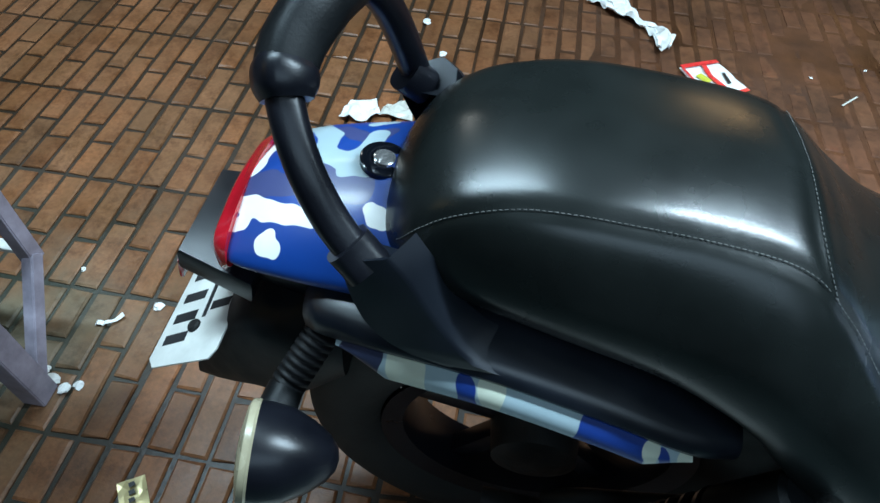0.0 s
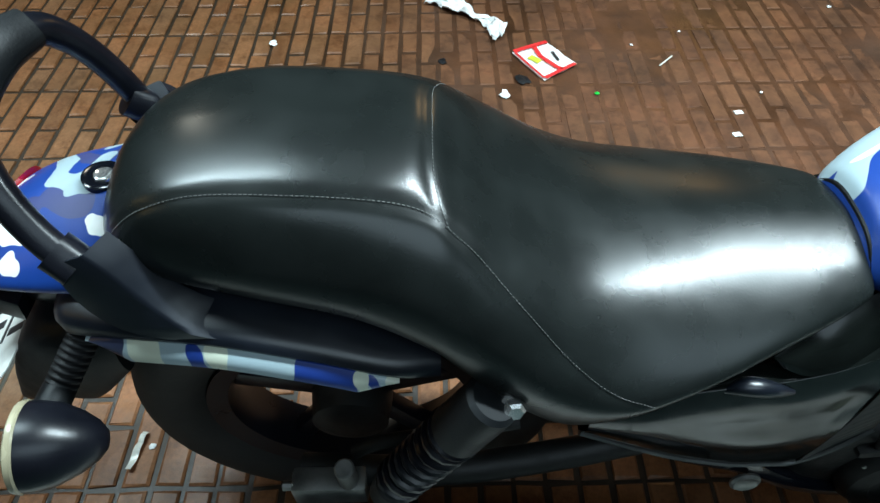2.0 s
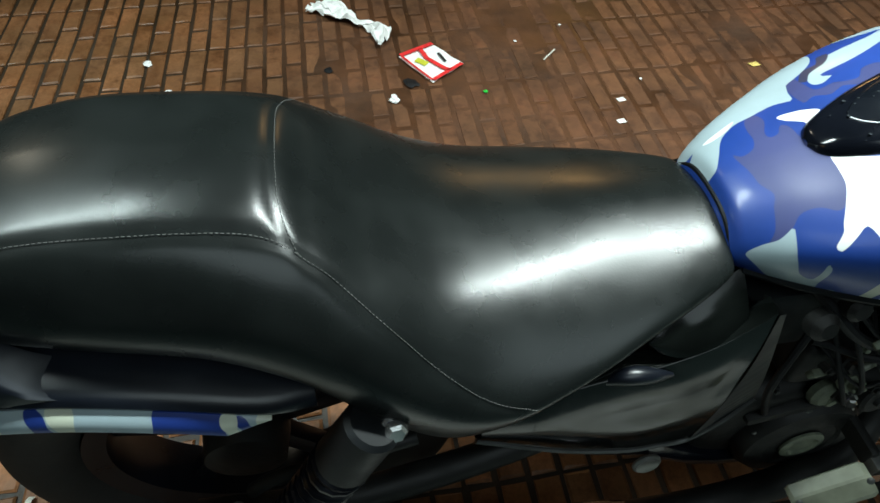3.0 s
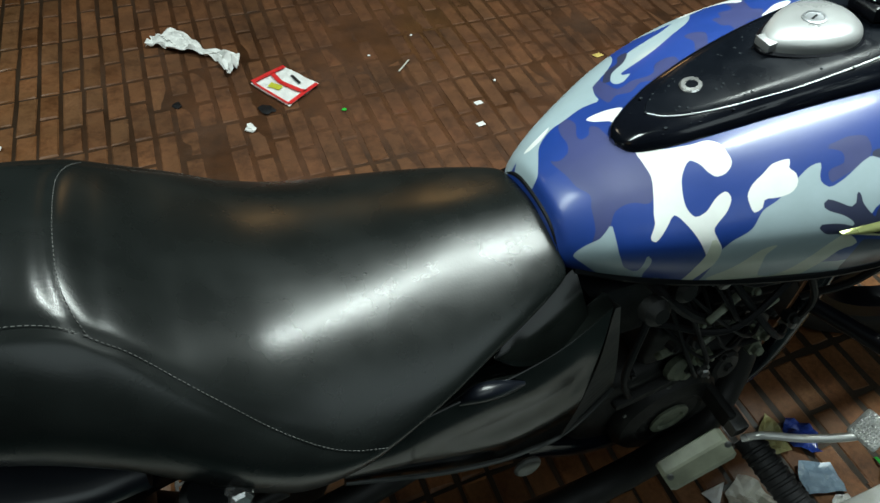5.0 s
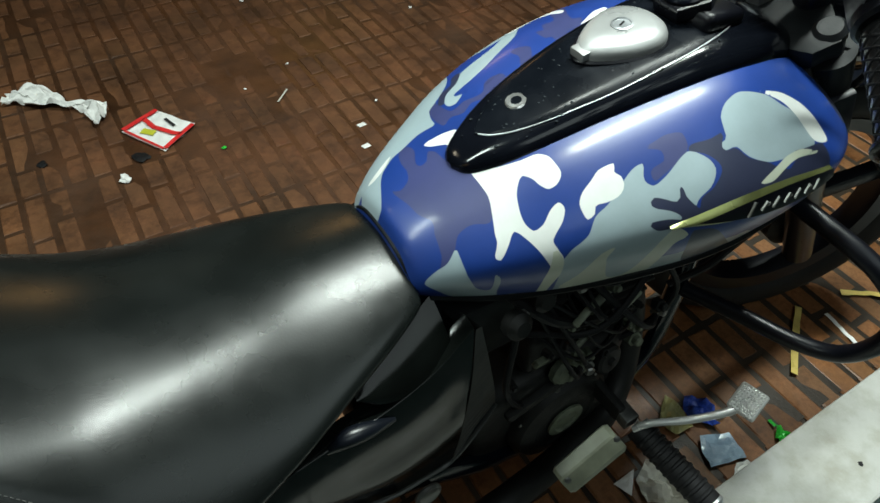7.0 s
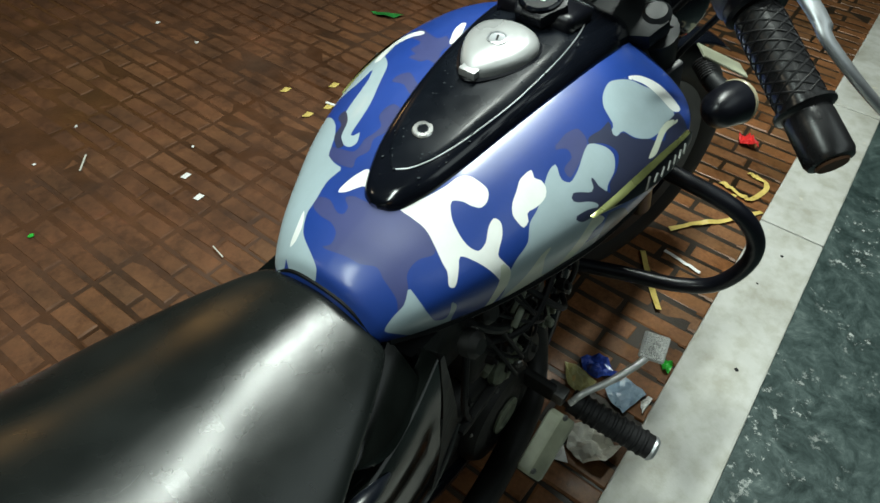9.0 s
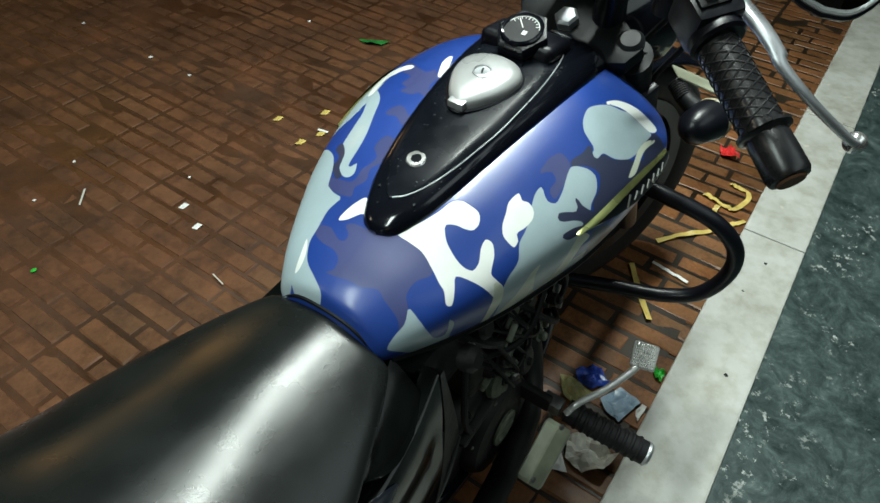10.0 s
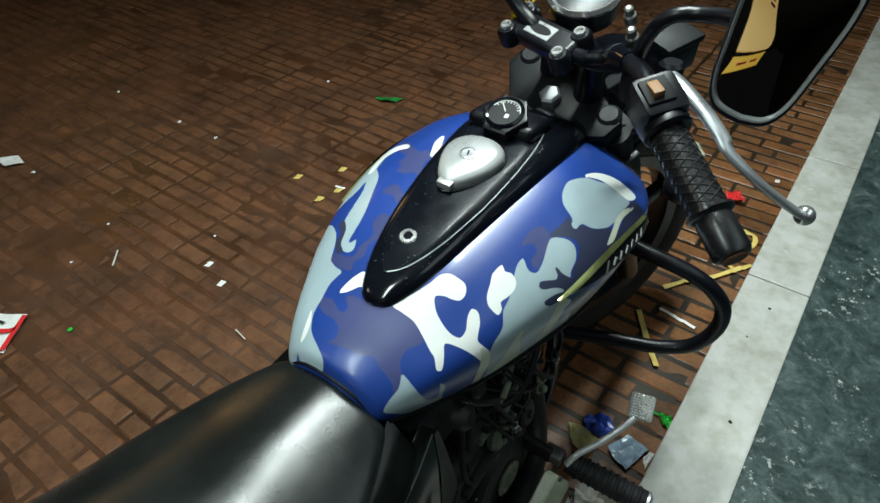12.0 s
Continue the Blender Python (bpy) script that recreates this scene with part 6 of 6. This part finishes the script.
part("shroud", block((0.05, 0.14, 0.16), Matrix.Translation((1.125, 0, 0.72)) @ pose(0, 0, 0, 0, -30, 0), 0.02, 2), MATT_BLACK, bike)

# tank badge: a long blade with lettering bars
def badge(s):
    pts = [(0.742, 2.03), (0.79, 2.04), (0.85, 2.05), (0.91, 2.05), (0.975, 2.04)]
    rows = []
    for x, v in spline(pts, 8):
        t = (x - 0.742) / (0.975 - 0.742)
        w = 0.36 * math.sin(math.pi * min(1, 0.02 + t * 0.85)) ** 0.9
        row = []
        for k in range(9):
            vv = v + w * (k / 8 - 0.5)
            p = body_point(TANK, x, s * vv)
            lift = 0.0045 * (1 - (2 * k / 8 - 1) ** 2) + 0.0006
            row.append(p + Vector((0, s * lift, 0.2 * lift)))
        rows.append(row)
    bm = bmesh.new()
    grid_faces(bm, rows)
    ob = part("tank_badge", bm, BADGE_RIM, tank, "blade-shaped badge with silver lettering bars")
    rows = []
    for x, v in spline(pts, 8):
        t = (x - 0.742) / (0.975 - 0.742)
        w = 0.29 * math.sin(math.pi * min(1, max(0.0, t - 0.12) * 0.98)) ** 0.9
        rows.append([body_point(TANK, x, s * (v + w * (k / 4 - 0.5))) + Vector((0, s * 0.0062, 0.001)) for k in range(5)])
    bm = bmesh.new()
    grid_faces(bm, rows)
    part("badge_field", bm, SATIN_BLACK, ob)
    bm = bmesh.new()
    for k, tall in enumerate((1.5, 0.9, 1.0, 0.95, 1.0, 0.9, 1.1)):
        x = 0.832 + 0.0165 * k
        p = body_point(TANK, x, s * (2.05 + 0.060 * tall)) + Vector((0, s * 0.0072, 0.001))
        q = body_point(TANK, x + 0.008, s * (2.05 - 0.060 * tall)) + Vector((0, s * 0.0072, 0.001))
        tube([p, q], 0.0019, 6, 1, bm)
        if k % 2:
            r = body_point(TANK, x + 0.011, s * (2.05 - 0.02)) + Vector((0, s * 0.0072, 0.001))
            tube([(p + q) / 2, r], 0.0015, 6, 1, bm)
    part("badge_lettering", bm, GREY_METAL, ob, "silver bars of lettering")


BADGE_RIM = surface("olive_chrome", (0.24, 0.26, 0.10), 0.25, metal=0.6, vary=0.3)
badge(-1)
badge(1)

# ---- litter and loose things on the paving ----
def scrap(name, outline, material, label, category, crumple=0.006, lift=0.003, cuts=3, seed=1, group=""):
    """A thin torn piece lying on the paving: an outline (x, y rows), creased and lifted by folds."""
    cx = sum(p[0] for p in outline) / len(outline)
    cy = sum(p[1] for p in outline) / len(outline)
    bm = bmesh.new()
    f = bm.faces.new([bm.verts.new((x - cx, y - cy, 0)) for x, y in outline])
    bmesh.ops.poke(bm, faces=[f])
    bmesh.ops.subdivide_edges(bm, edges=bm.edges[:], cuts=cuts, use_grid_fill=True)
    bmesh.ops.triangulate(bm, faces=bm.faces[:])
    size = max(0.01, max(abs(p[0] - cx) + abs(p[1] - cy) for p in outline))
    for v in bm.verts:
        n = noise.noise(Vector((v.co.x / size * 2.2, v.co.y / size * 2.2, seed * 3.1)))
        k = abs(noise.noise(Vector((v.co.x / size * 5, v.co.y / size * 5, seed * 1.7))))
        v.co.z = lift + crumple * (abs(n) * 1.4 + 0.6 * k)
    ob = part(name, bm, material, smooth=False)
    ob.location = (cx, cy, 0)
    thick = ob.modifiers.new("thick", "SOLIDIFY")
    thick.thickness = 0.0006
    return tagged(ob, label, category, group)


def ribbon(name, line, width, material, label, category, lift=0.004, twist=0.0, group="", seed=0):
    """A flat strap lying along a line, with its kinks standing off the ground."""
    pts = spline([(x, y, 0) for x, y in line], 5) if len(line) > 2 else [np.array((*p, 0)) for p in line]
    o = np.mean(pts, axis=0)
    rows = []
    for i, p in enumerate(pts):
        d = pts[min(i + 1, len(pts) - 1)] - pts[max(i - 1, 0)]
        d = d / np.linalg.norm(d)
        side = np.array((-d[1], d[0], 0)) * width / 2
        h = lift + 0.010 * abs(noise.noise(Vector((i * 0.35, seed, 0))))
        tip = 0.6 * width * math.sin(i * 0.8 + seed) * twist
        rows.append([p - o + side + (0, 0, h + max(0, tip)), p - o - side + (0, 0, h + max(0, -tip))])
    bm = bmesh.new()
    grid_faces(bm, rows)
    ob = part(name, bm, material, smooth=False)
    ob.location = o
    thick = ob.modifiers.new("thick", "SOLIDIFY")
    thick.thickness = 0.0008
    return tagged(ob, label, category, group)


def crumb(name, x, y, r, material, label, category, seed, flat=0.45, group=""):
    """A small crumpled pellet."""
    bm = bmesh.new()
    bmesh.ops.create_icosphere(bm, subdivisions=2, radius=r)
    for v in bm.verts:
        v.co *= 0.75 + 0.6 * noise.noise(v.co / r * 1.1 + Vector((seed, 0, 0)))
        v.co.z *= flat
    low = min(v.co.z for v in bm.verts)
    for v in bm.verts:
        v.co.z -= low
    ob = part(name, bm, material, smooth=False)
    ob.location = (x, y, 0.0)
    return tagged(ob, label, category, group)


# crumpled white paper with a twisted waist
bm = bmesh.new()
knots = [(0.048, 1.668, 0.030), (0.090, 1.662, 0.052), (0.135, 1.618, 0.058), (0.180, 1.570, 0.030), (0.215, 1.540, 0.014), (0.245, 1.515, 0.032), (0.272, 1.470, 0.052), (0.272, 1.415, 0.030)]
rows = []
for x, y, w in spline(knots, 5):
    row = []
    for k in range(13):
        f = k / 12 * 2 - 1
        tear = 0.58 * (1 + 0.55 * noise.noise(Vector((x * 26, y * 26, 4.0 if f > 0 else 9.0))))
        z = 0.006 + 0.040 * abs(noise.noise(Vector((x * 22, y * 22, f * 1.6)))) + 0.012 * (1 - abs(f)) * min(1, w / 0.05) + 0.010 * abs(math.sin(k * 1.3 + x * 46 + 2 * f))
        row.append((x - 0.16 + tear * w * f + 0.005 * math.sin(k * 2.3), y - 1.55 + tear * w * f + 0.005 * math.cos(k * 1.7), z))
    rows.append(row)
grid_faces(bm, rows)
paper = tagged(part("crumpled_paper", bm, PAPER_WHITE, smooth=False), "crumpled white paper twisted in the middle on brick paving", "paper")
paper.location = (0.16, 1.55, -0.004)
paper.modifiers.new("thick", "SOLIDIFY").thickness = 0.0008

# red and white snack packet
packet = scrap("snack_packet", [(0.313, 1.339), (0.43, 1.396), (0.512, 1.272), (0.40, 1.186)], PAPER_WHITE, "torn red and white snack packet lying on the bricks", "packet", 0.006, 0.003, 4, 3)
pc = packet.location


def packet_print(name, rows, w, material, label):
    bm = bmesh.new()
    pts = [np.array((x - pc.x, y - pc.y, 0.0125)) for x, y in rows]
    d = pts[-1] - pts[0]
    side = np.array((-d[1], d[0], 0)) / np.linalg.norm(d) * w
    grid_faces(bm, [[p - side, p + side] for p in pts])
    part(name, bm, material, packet, label, smooth=False)


packet_print("red_border", [(0.318, 1.338), (0.37, 1.364), (0.43, 1.392)], 0.008, FOIL_RED, "red printed border")
packet_print("red_border", [(0.322, 1.331), (0.36, 1.262), (0.398, 1.194)], 0.004, FOIL_RED, "red printed border")
packet_print("red_border", [(0.402, 1.194), (0.455, 1.233), (0.505, 1.268)], 0.007, FOIL_RED, "red printed border")
packet_print("red_band", [(0.385, 1.366), (0.400, 1.310), (0.445, 1.250), (0.462, 1.240)], 0.008, FOIL_RED, "red printed band")
packet_print("lime_patch", [(0.365, 1.308), (0.395, 1.278)], 0.012, LIME, "lime printed patch")
packet_print("dark_mark", [(0.44, 1.335), (0.455, 1.285)], 0.005, INK, "dark printed mark")

# small scraps, chips and stalks
for k, (x, y, r) in enumerate([(-0.467, 1.412, 0.016), (-0.39, 1.25, 0.015), (0.27, 1.119, 0.020), (0.708, 1.383, 0.006), (0.047 + 1.0, 1.121, 0.006), (0.884, 1.46, 0.006), (-0.816, 0.245, 0.012), (-1.012, 0.306, 0.007), (1.447, 1.828, 0.009), (1.449, 1.606, 0.008), (1.46, 2.272, 0.009), (2.064, 1.576, 0.009), (0.902, 1.96, 0.010), (-0.49, 0.039, 0.008), (2.402, -0.279, 0.012)]):
    crumb("paper_pellet", x, y, r, PAPER_WHITE, "tiny white scrap of paper on the paving", "scrap", k, group="paper pellets")
for k, (x, y, r) in enumerate([(0.087, 1.30, 0.018), (0.334, 1.195, 0.030)]):
    crumb("dark_chip", x, y, r, RUBBER, "flat dark chip lying on the bricks", "chip", k + 20, 0.15)
crumb("green_chip", 0.549, 1.123, 0.009, FOIL_GREEN, "bright green plastic chip", "chip", 31)
for k, (x, y) in enumerate([(0.948, 1.027), (0.913, 0.928)]):
    scrap("paper_chip", [(x - 0.014, y + 0.006), (x + 0.010, y + 0.010), (x + 0.014, y - 0.008), (x - 0.010, y - 0.010)], PAPER_WHITE, "small flat white paper chip", "scrap", 0.002, 0.002, 1, k, "paper chips")
ribbon("stalk", [(0.772, 1.262), (0.822, 1.308)], 0.005, CLEAR_BAG, "pale dry stalk lying on the bricks", "stalk")
ribbon("stalk", [(0.805, 0.700), (0.812, 0.745)], 0.003, CLEAR_BAG, "pale dry stalk lying on the bricks", "stalk")
ribbon("paper_strip", [(-0.919, 0.183), (-0.893, 0.190), (-0.873, 0.212)], 0.009, PAPER_WHITE, "curled strip of white paper on the paving", "paper strip", twist=0.5)
for k, (x, y) in enumerate([(1.571, 1.042), (1.465, 0.965), (1.387, 0.984), (1.443, 1.142)]):
    scrap("tan_chip", [(x - 0.020, y + 0.006), (x + 0.012, y + 0.014), (x + 0.018, y - 0.010), (x - 0.008, y - 0.012)], STRAP_YELLOW, "torn tan chip of plastic strap", "scrap", 0.004, 0.002, 1, k, "strap chips")
ribbon("ticket_stub", [(1.485, 0.952), (1.472, 0.985)], 0.010, PAPER_WHITE, "small printed paper stub", "scrap")
scrap("green_scrap", [(2.06, 1.30), (2.10, 1.26), (2.125, 1.18), (2.085, 1.20), (2.05, 1.25)], surface("dark_green_foil", (0.015, 0.16, 0.03), 0.4, vary=0.4, scale=50), "crumpled dark green foil on the bricks", "scrap", 0.012, 0.003, 2, 8)
scrap("torn_paper", [(0.865, 2.16), (0.93, 2.12), (0.915, 2.04), (0.86, 2.08)], PAPER_WHITE, "torn white paper beyond the tank", "paper", 0.012, 0.003, 2, 9)
scrap("torn_paper", [(-0.615, 0.90), (-0.60, 0.975), (-0.53, 0.985), (-0.505, 0.93), (-0.55, 0.89)], PAPER_WHITE, "crumpled white scrap behind the tail", "paper", 0.022, 0.003, 3, 12)
scrap("foil_scrap", [(-0.51, 0.93), (-0.50, 0.985), (-0.43, 0.99), (-0.42, 0.93)], CLEAR_BAG, "crumpled clear wrapper behind the tail", "wrapper", 0.020, 0.003, 3, 13)
wrapper = scrap("gold_wrapper", [(-0.729, -0.106), (-0.690, -0.082), (-0.660, -0.126), (-0.703, -0.146)], surface("gold_wrapper_foil", (0.50, 0.42, 0.20), 0.35, metal=0.3), "small gold sachet with dark lettering bars", "wrapper", 0.003, 0.002, 2, 14)
for k in range(3):
    bm = block((0.008, 0.010, 0.0006), pose(-0.006 + 0.006 * k, 0.012 - 0.012 * k, 0.0085, 0, 0, -50), 0)
    part("lettering_bar", bm, INK, wrapper, "dark bar of lettering", smooth=False)
for k, (x, y, r) in enumerate([(-0.938, 0.050, 0.020), (-0.905, 0.040, 0.016), (-0.885, 0.052, 0.012), (-0.960, 0.070, 0.012)]):
    crumb("plaster_crumb", x, y, r, PAPER_WHITE, "dirty white crumb beside the stand's foot", "crumb", k + 40, group="plaster crumbs")

# cut ends of yellow packing strap
STRAPS = [
    [(1.949, -0.187), (1.937, -0.230), (1.925, -0.270), (1.930, -0.288), (2.000, -0.308), (2.040, -0.297), (2.045, -0.265), (2.052, -0.241)],
    [(1.921, -0.242), (1.879, -0.240), (1.858, -0.255), (1.850, -0.287)],
    [(1.649, -0.147), (1.718, -0.197), (1.783, -0.256), (1.848, -0.299), (1.894, -0.330)],
    [(1.522, -0.123), (1.452, -0.168), (1.354, -0.239)],
    [(-0.74, 0.165), (-0.715, 0.185), (-0.694, 0.203)],
    [(-0.591, 0.202), (-0.575, 0.215), (-0.557, 0.231)],
]
for k, line in enumerate(STRAPS):
    ribbon("packing_strap", line, 0.015, STRAP_YELLOW, "kinked end of yellow plastic packing strap", "strap", twist=0.35, group="strap ends", seed=k)
ribbon("packing_strap", [(1.563, -0.169), (1.553, -0.223), (1.543, -0.275)], 0.010, PAPER_WHITE, "white plastic packing strap", "strap", group="strap ends", seed=9)
ribbon("cut_strip", [(-0.509, 0.067), (-0.515, 0.03), (-0.52, -0.008)], 0.012, CLEAR_BAG, "clear plastic strip by the rear tyre", "strip", twist=0.5)

# offcuts and wrappers by the brake pedal
blue_offcut = surface("blue_vinyl", (0.03, 0.07, 0.36), 0.2, vary=0.5, scale=60)
scrap("vinyl_offcut", [(1.106, -0.153), (1.141, -0.195), (1.114, -0.240), (1.078, -0.210), (1.083, -0.174)], blue_offcut, "curled offcut of blue vinyl wrap", "offcut", 0.022, 0.003, 3, 21)
offcut = scrap("vinyl_offcut", [(1.062, -0.236), (1.122, -0.260), (1.114, -0.315), (1.034, -0.293), (1.047, -0.256)], surface("pale_vinyl", (0.26, 0.36, 0.46), 0.22, vary=0.2, scale=40), "offcut of pale camouflage vinyl wrap", "offcut", 0.016, 0.003, 3, 22)
scrap("white_offcut", [(1.083, -0.313), (1.107, -0.319), (1.112, -0.330), (1.060, -0.327)], PAPER_WHITE, "small white offcut against the kerb", "offcut", 0.012, 0.003, 2, 23)
scrap("plastic_bag", [(0.933, -0.217), (0.962, -0.262), (0.948, -0.325), (0.895, -0.313), (0.880, -0.270), (0.893, -0.235)], CLEAR_BAG, "crumpled clear plastic bag under the foot peg", "bag", 0.034, 0.003, 4, 24)
scrap("white_card", [(0.906, -0.217), (0.866, -0.254), (0.851, -0.219)], PAPER_WHITE, "white card corner under the heat shield", "card", 0.006, 0.003, 2, 25)
scrap("olive_wrapper", [(1.071, -0.132), (1.081, -0.170), (1.069, -0.214), (1.023, -0.208), (1.022, -0.166)], surface("olive_foil", (0.30, 0.28, 0.12), 0.35), "olive wrapper beneath the engine", "wrapper", 0.018, 0.003, 3, 26)
scrap("green_wrapper", [(1.216, -0.300), (1.224, -0.316), (1.219, -0.331), (1.193, -0.331), (1.196, -0.317)], FOIL_GREEN, "bright green wrapper against the kerb", "wrapper", 0.020, 0.003, 2, 27)
ribbon("green_tape", [(1.219, -0.283), (1.216, -0.300)], 0.007, FOIL_GREEN, "strip of bright green tape", "tape")
scrap("red_wrapper", [(2.175, -0.175), (2.215, -0.150), (2.245, -0.190), (2.183, -0.225)], FOIL_RED, "crumpled shiny red wrapper", "wrapper", 0.03, 0.003, 3, 28)
crumb("gum_spot", 1.60, -0.42, 0.005, RUBBER, "dark speck on the kerb", "speck", 51, 0.1).location.z = KERB_TOP
crumb("gum_spot", 1.20, -0.44, 0.006, RUBBER, "dark speck on the kerb", "speck", 52, 0.1).location.z = KERB_TOP
crumb("gum_spot", 1.47, -0.40, 0.004, RUBBER, "dark speck on the kerb", "speck", 53, 0.1).location.z = KERB_TOP

# iron stand beside the tail
stand = thing("iron_stand", "lilac painted angle-iron stand with a rusty foot", "stand", at=(-0.95, 0.03, 0))


def angle_iron(name, a, b, w, parent, label=""):
    a, b = Vector(a), Vector(b)
    m = axis_pose((a + b) / 2, b - a, (0, 1, 0.2))
    h = (b - a).length
    bm = block((w, 0.004, h), m @ pose(0, -w / 2, 0), 0.0008, 1)
    bm = block((0.004, w, h), m @ pose(-w / 2, 0, 0), 0.0008, 1, bm)
    return part(name, bm, LILAC_IRON, parent, label, smooth=False)


angle_iron("leg", (0.005, -0.005, 0.0), (-0.005, -0.005, 1.05), 0.042, stand)
angle_iron("leg", (-0.02, 0.165, 0.19), (-0.03, 0.175, 1.05), 0.026, stand)
angle_iron("brace", (0.010, 0.0, 0.03), (-0.015, 0.165, 0.205), 0.022, stand)
angle_iron("leg", (-0.50, -0.005, 0.0), (-0.50, -0.005, 1.05), 0.042, stand)
for z in (0.215, 0.40, 1.03):
    part("cross_bar", block((0.50, 0.022, 0.010), pose(-0.26, 0.165, z), 0.002), PLATE_WHITE, stand, "white taped cross bar", smooth=False)
part("shelf", block((0.56, 0.24, 0.012), pose(-0.25, 0.08, 1.055), 0.003), LILAC_IRON, stand, smooth=False)
crumb("dark_bag", -1.06, -0.06, 0.075, surface("dark_green_plastic", (0.012, 0.018, 0.014), 0.3), "dark crumpled plastic bag under the stand", "bag", 61, 0.55)

# gold garland tied to the left of the bars
bm = bmesh.new()
for k in range(26):
    rngx = random.Random(k)
    c = bar((1.10, 0.135, 0.90)) + Vector((rngx.uniform(-0.03, 0.03), rngx.uniform(-0.03, 0.03), rngx.uniform(-0.06, 0.02)))
    m = Matrix.Translation(c) @ pose(0, 0, 0, rngx.uniform(0, 180), rngx.uniform(0, 180), rngx.uniform(0, 180))
    slab([(-0.016, -0.004), (0.016, -0.005), (0.018, 0.004), (-0.015, 0.005)], 0.0006, m, 0, bm)
part("garland", bm, GOLD_FOIL, bike, "gold foil garland tuft on the handlebar", smooth=False)

# ---- yellow signboard down the lane, seen in the mirror ----
def glowing(name, colour, strength):
    m, nt, b = shader(name)
    b.inputs["Base Color"].default_value = (*colour, 1)
    b.inputs["Roughness"].default_value = 0.5
    b.inputs["Emission Color"].default_value = (*colour, 1)
    b.inputs["Emission Strength"].default_value = strength
    return m


# the panels' emission stands in for lamplight falling on the board
sign = thing("signboard", "yellow signboard with red lettering bars on two posts, brightened by emission", "signboard", at=(-3.2, -0.45, 0))
part("panel", block((0.06, 0.95, 0.80), pose(0, 0, 2.35), 0.006), glowing("emissive_yellow_board", (0.75, 0.50, 0.18), 0.45), sign, "yellow panel with emission for lamplight", smooth=False)
part("lower_panel", block((0.06, 0.95, 0.26), pose(0, 0, 1.76), 0.006), glowing("emissive_amber_board", (0.70, 0.42, 0.05), 0.40), sign, "amber panel with emission for lamplight", smooth=False)
for y, z, w in ((-0.20, 2.55, 0.30), (-0.25, 2.45, 0.22), (0.10, 1.76, 0.30), (-0.25, 1.76, 0.20)):
    part("lettering_bar", block((0.004, w, 0.05), pose(0.033, y, z), 0.001), FOIL_RED, sign, smooth=False)
for y in (-0.44, 0.44):
    part("post", block((0.05, 0.05, 2.75), pose(-0.06, y, 1.375), 0.004), MATT_BLACK, sign, smooth=False)

# ---- paving bricks ----
TILE, COLS = 0.3035, 5
PITCH = TILE / COLS
BAND0 = 0.262                       # a joint line between two rows of tiles
GAP = 0.0108


def brick_mesh(length, seed):
    rng = random.Random(seed)
    w, l, c = (PITCH - GAP) / 2, (length - GAP) / 2, 0.004
    j = lambda: rng.uniform(-0.0019, 0.0019)
    top = [(-w + c + j(), -l + c + j(), j() * 0.6), (w - c + j(), -l + c + j(), j() * 0.6), (w - c + j(), l - c + j(), j() * 0.6), (-w + c + j(), l - c + j(), j() * 0.6)]
    rim = [(-w + j(), -l + j(), -0.0035), (w + j(), -l + j(), -0.0035), (w + j(), l + j(), -0.0035), (-w + j(), l + j(), -0.0035)]
    low = [(x, y, -0.012) for x, y, z in rim]
    faces = [(0, 1, 2, 3)]
    for k in range(4):
        n = (k + 1) % 4
        faces += [(k, k + 4, n + 4, n), (k + 4, k + 8, n + 8, n + 4)]
    return top + rim + low, [tuple(reversed(f)) if i else f for i, f in enumerate(faces)]


LONG, SHORT = TILE * 0.6, TILE * 0.4
SHAPES = {}
for size in (LONG, SHORT):
    SHAPES[size] = []
    for k in range(9):
        v, f = brick_mesh(size, k)
        me = bpy.data.meshes.new("brick")
        me.from_pydata(v, [], f)
        me.materials.append(BRICK_MAT)
        SHAPES[size].append((me, v, f))

rng = random.Random(5)
spots = []
for band in range(-2, 15):
    y0 = BAND0 + band * TILE
    for col in range(round(-2.4 / PITCH), round(5.4 / PITCH)):
        x = (col + 0.5) * PITCH + 0.012
        first = LONG if col % 2 else SHORT
        for size, y in ((first, y0 + first / 2), (TILE - first, y0 + first + (TILE - first) / 2)):
            if y - size / 2 < KERB_IN - 0.06:
                continue
            spots.append((x + rng.uniform(-0.0012, 0.0012), y + rng.uniform(-0.0015, 0.0015), rng.uniform(-0.0016, 0.001), size, rng.randrange(9), rng.uniform(-0.9, 0.9)))


def near(s):
    """The stretch of paving beside the rear wheel and the front wheel, seen closest."""
    x, y = s[0], s[1]
    return min(math.hypot(x + 0.75, (y - 0.25) * 1.0), math.hypot(x - 1.35, y + 0.1), math.hypot(x - 0.55, y - 1.15))


spots.sort(key=near)
ground_verts, ground_faces = [], []
for i, (x, y, z, size, k, turn) in enumerate(spots):
    me, v, f = SHAPES[size if size in SHAPES else min(SHAPES, key=lambda q: abs(q - size))][k]
    if i < 300:
        ob = new("brick", me)
        ob.parent = ground
        ob.matrix_basis = pose(x, y, z, 0, 0, turn)
    else:
        base = len(ground_verts)
        c, s = math.cos(radians(turn)), math.sin(radians(turn))
        ground_verts += [(x + c * a - s * b, y + s * a + c * b, z + h) for a, b, h in v]
        ground_faces += [tuple(q + base for q in face) for face in f]
me = bpy.data.meshes.new("paving")
me.from_pydata(ground_verts, [], ground_faces)
me.materials.append(BRICK_MAT)
paving = new("brick_paving", me)
paving.parent = ground
tagged(paving, "worn red paving bricks in staggered courses", kind="stuff")
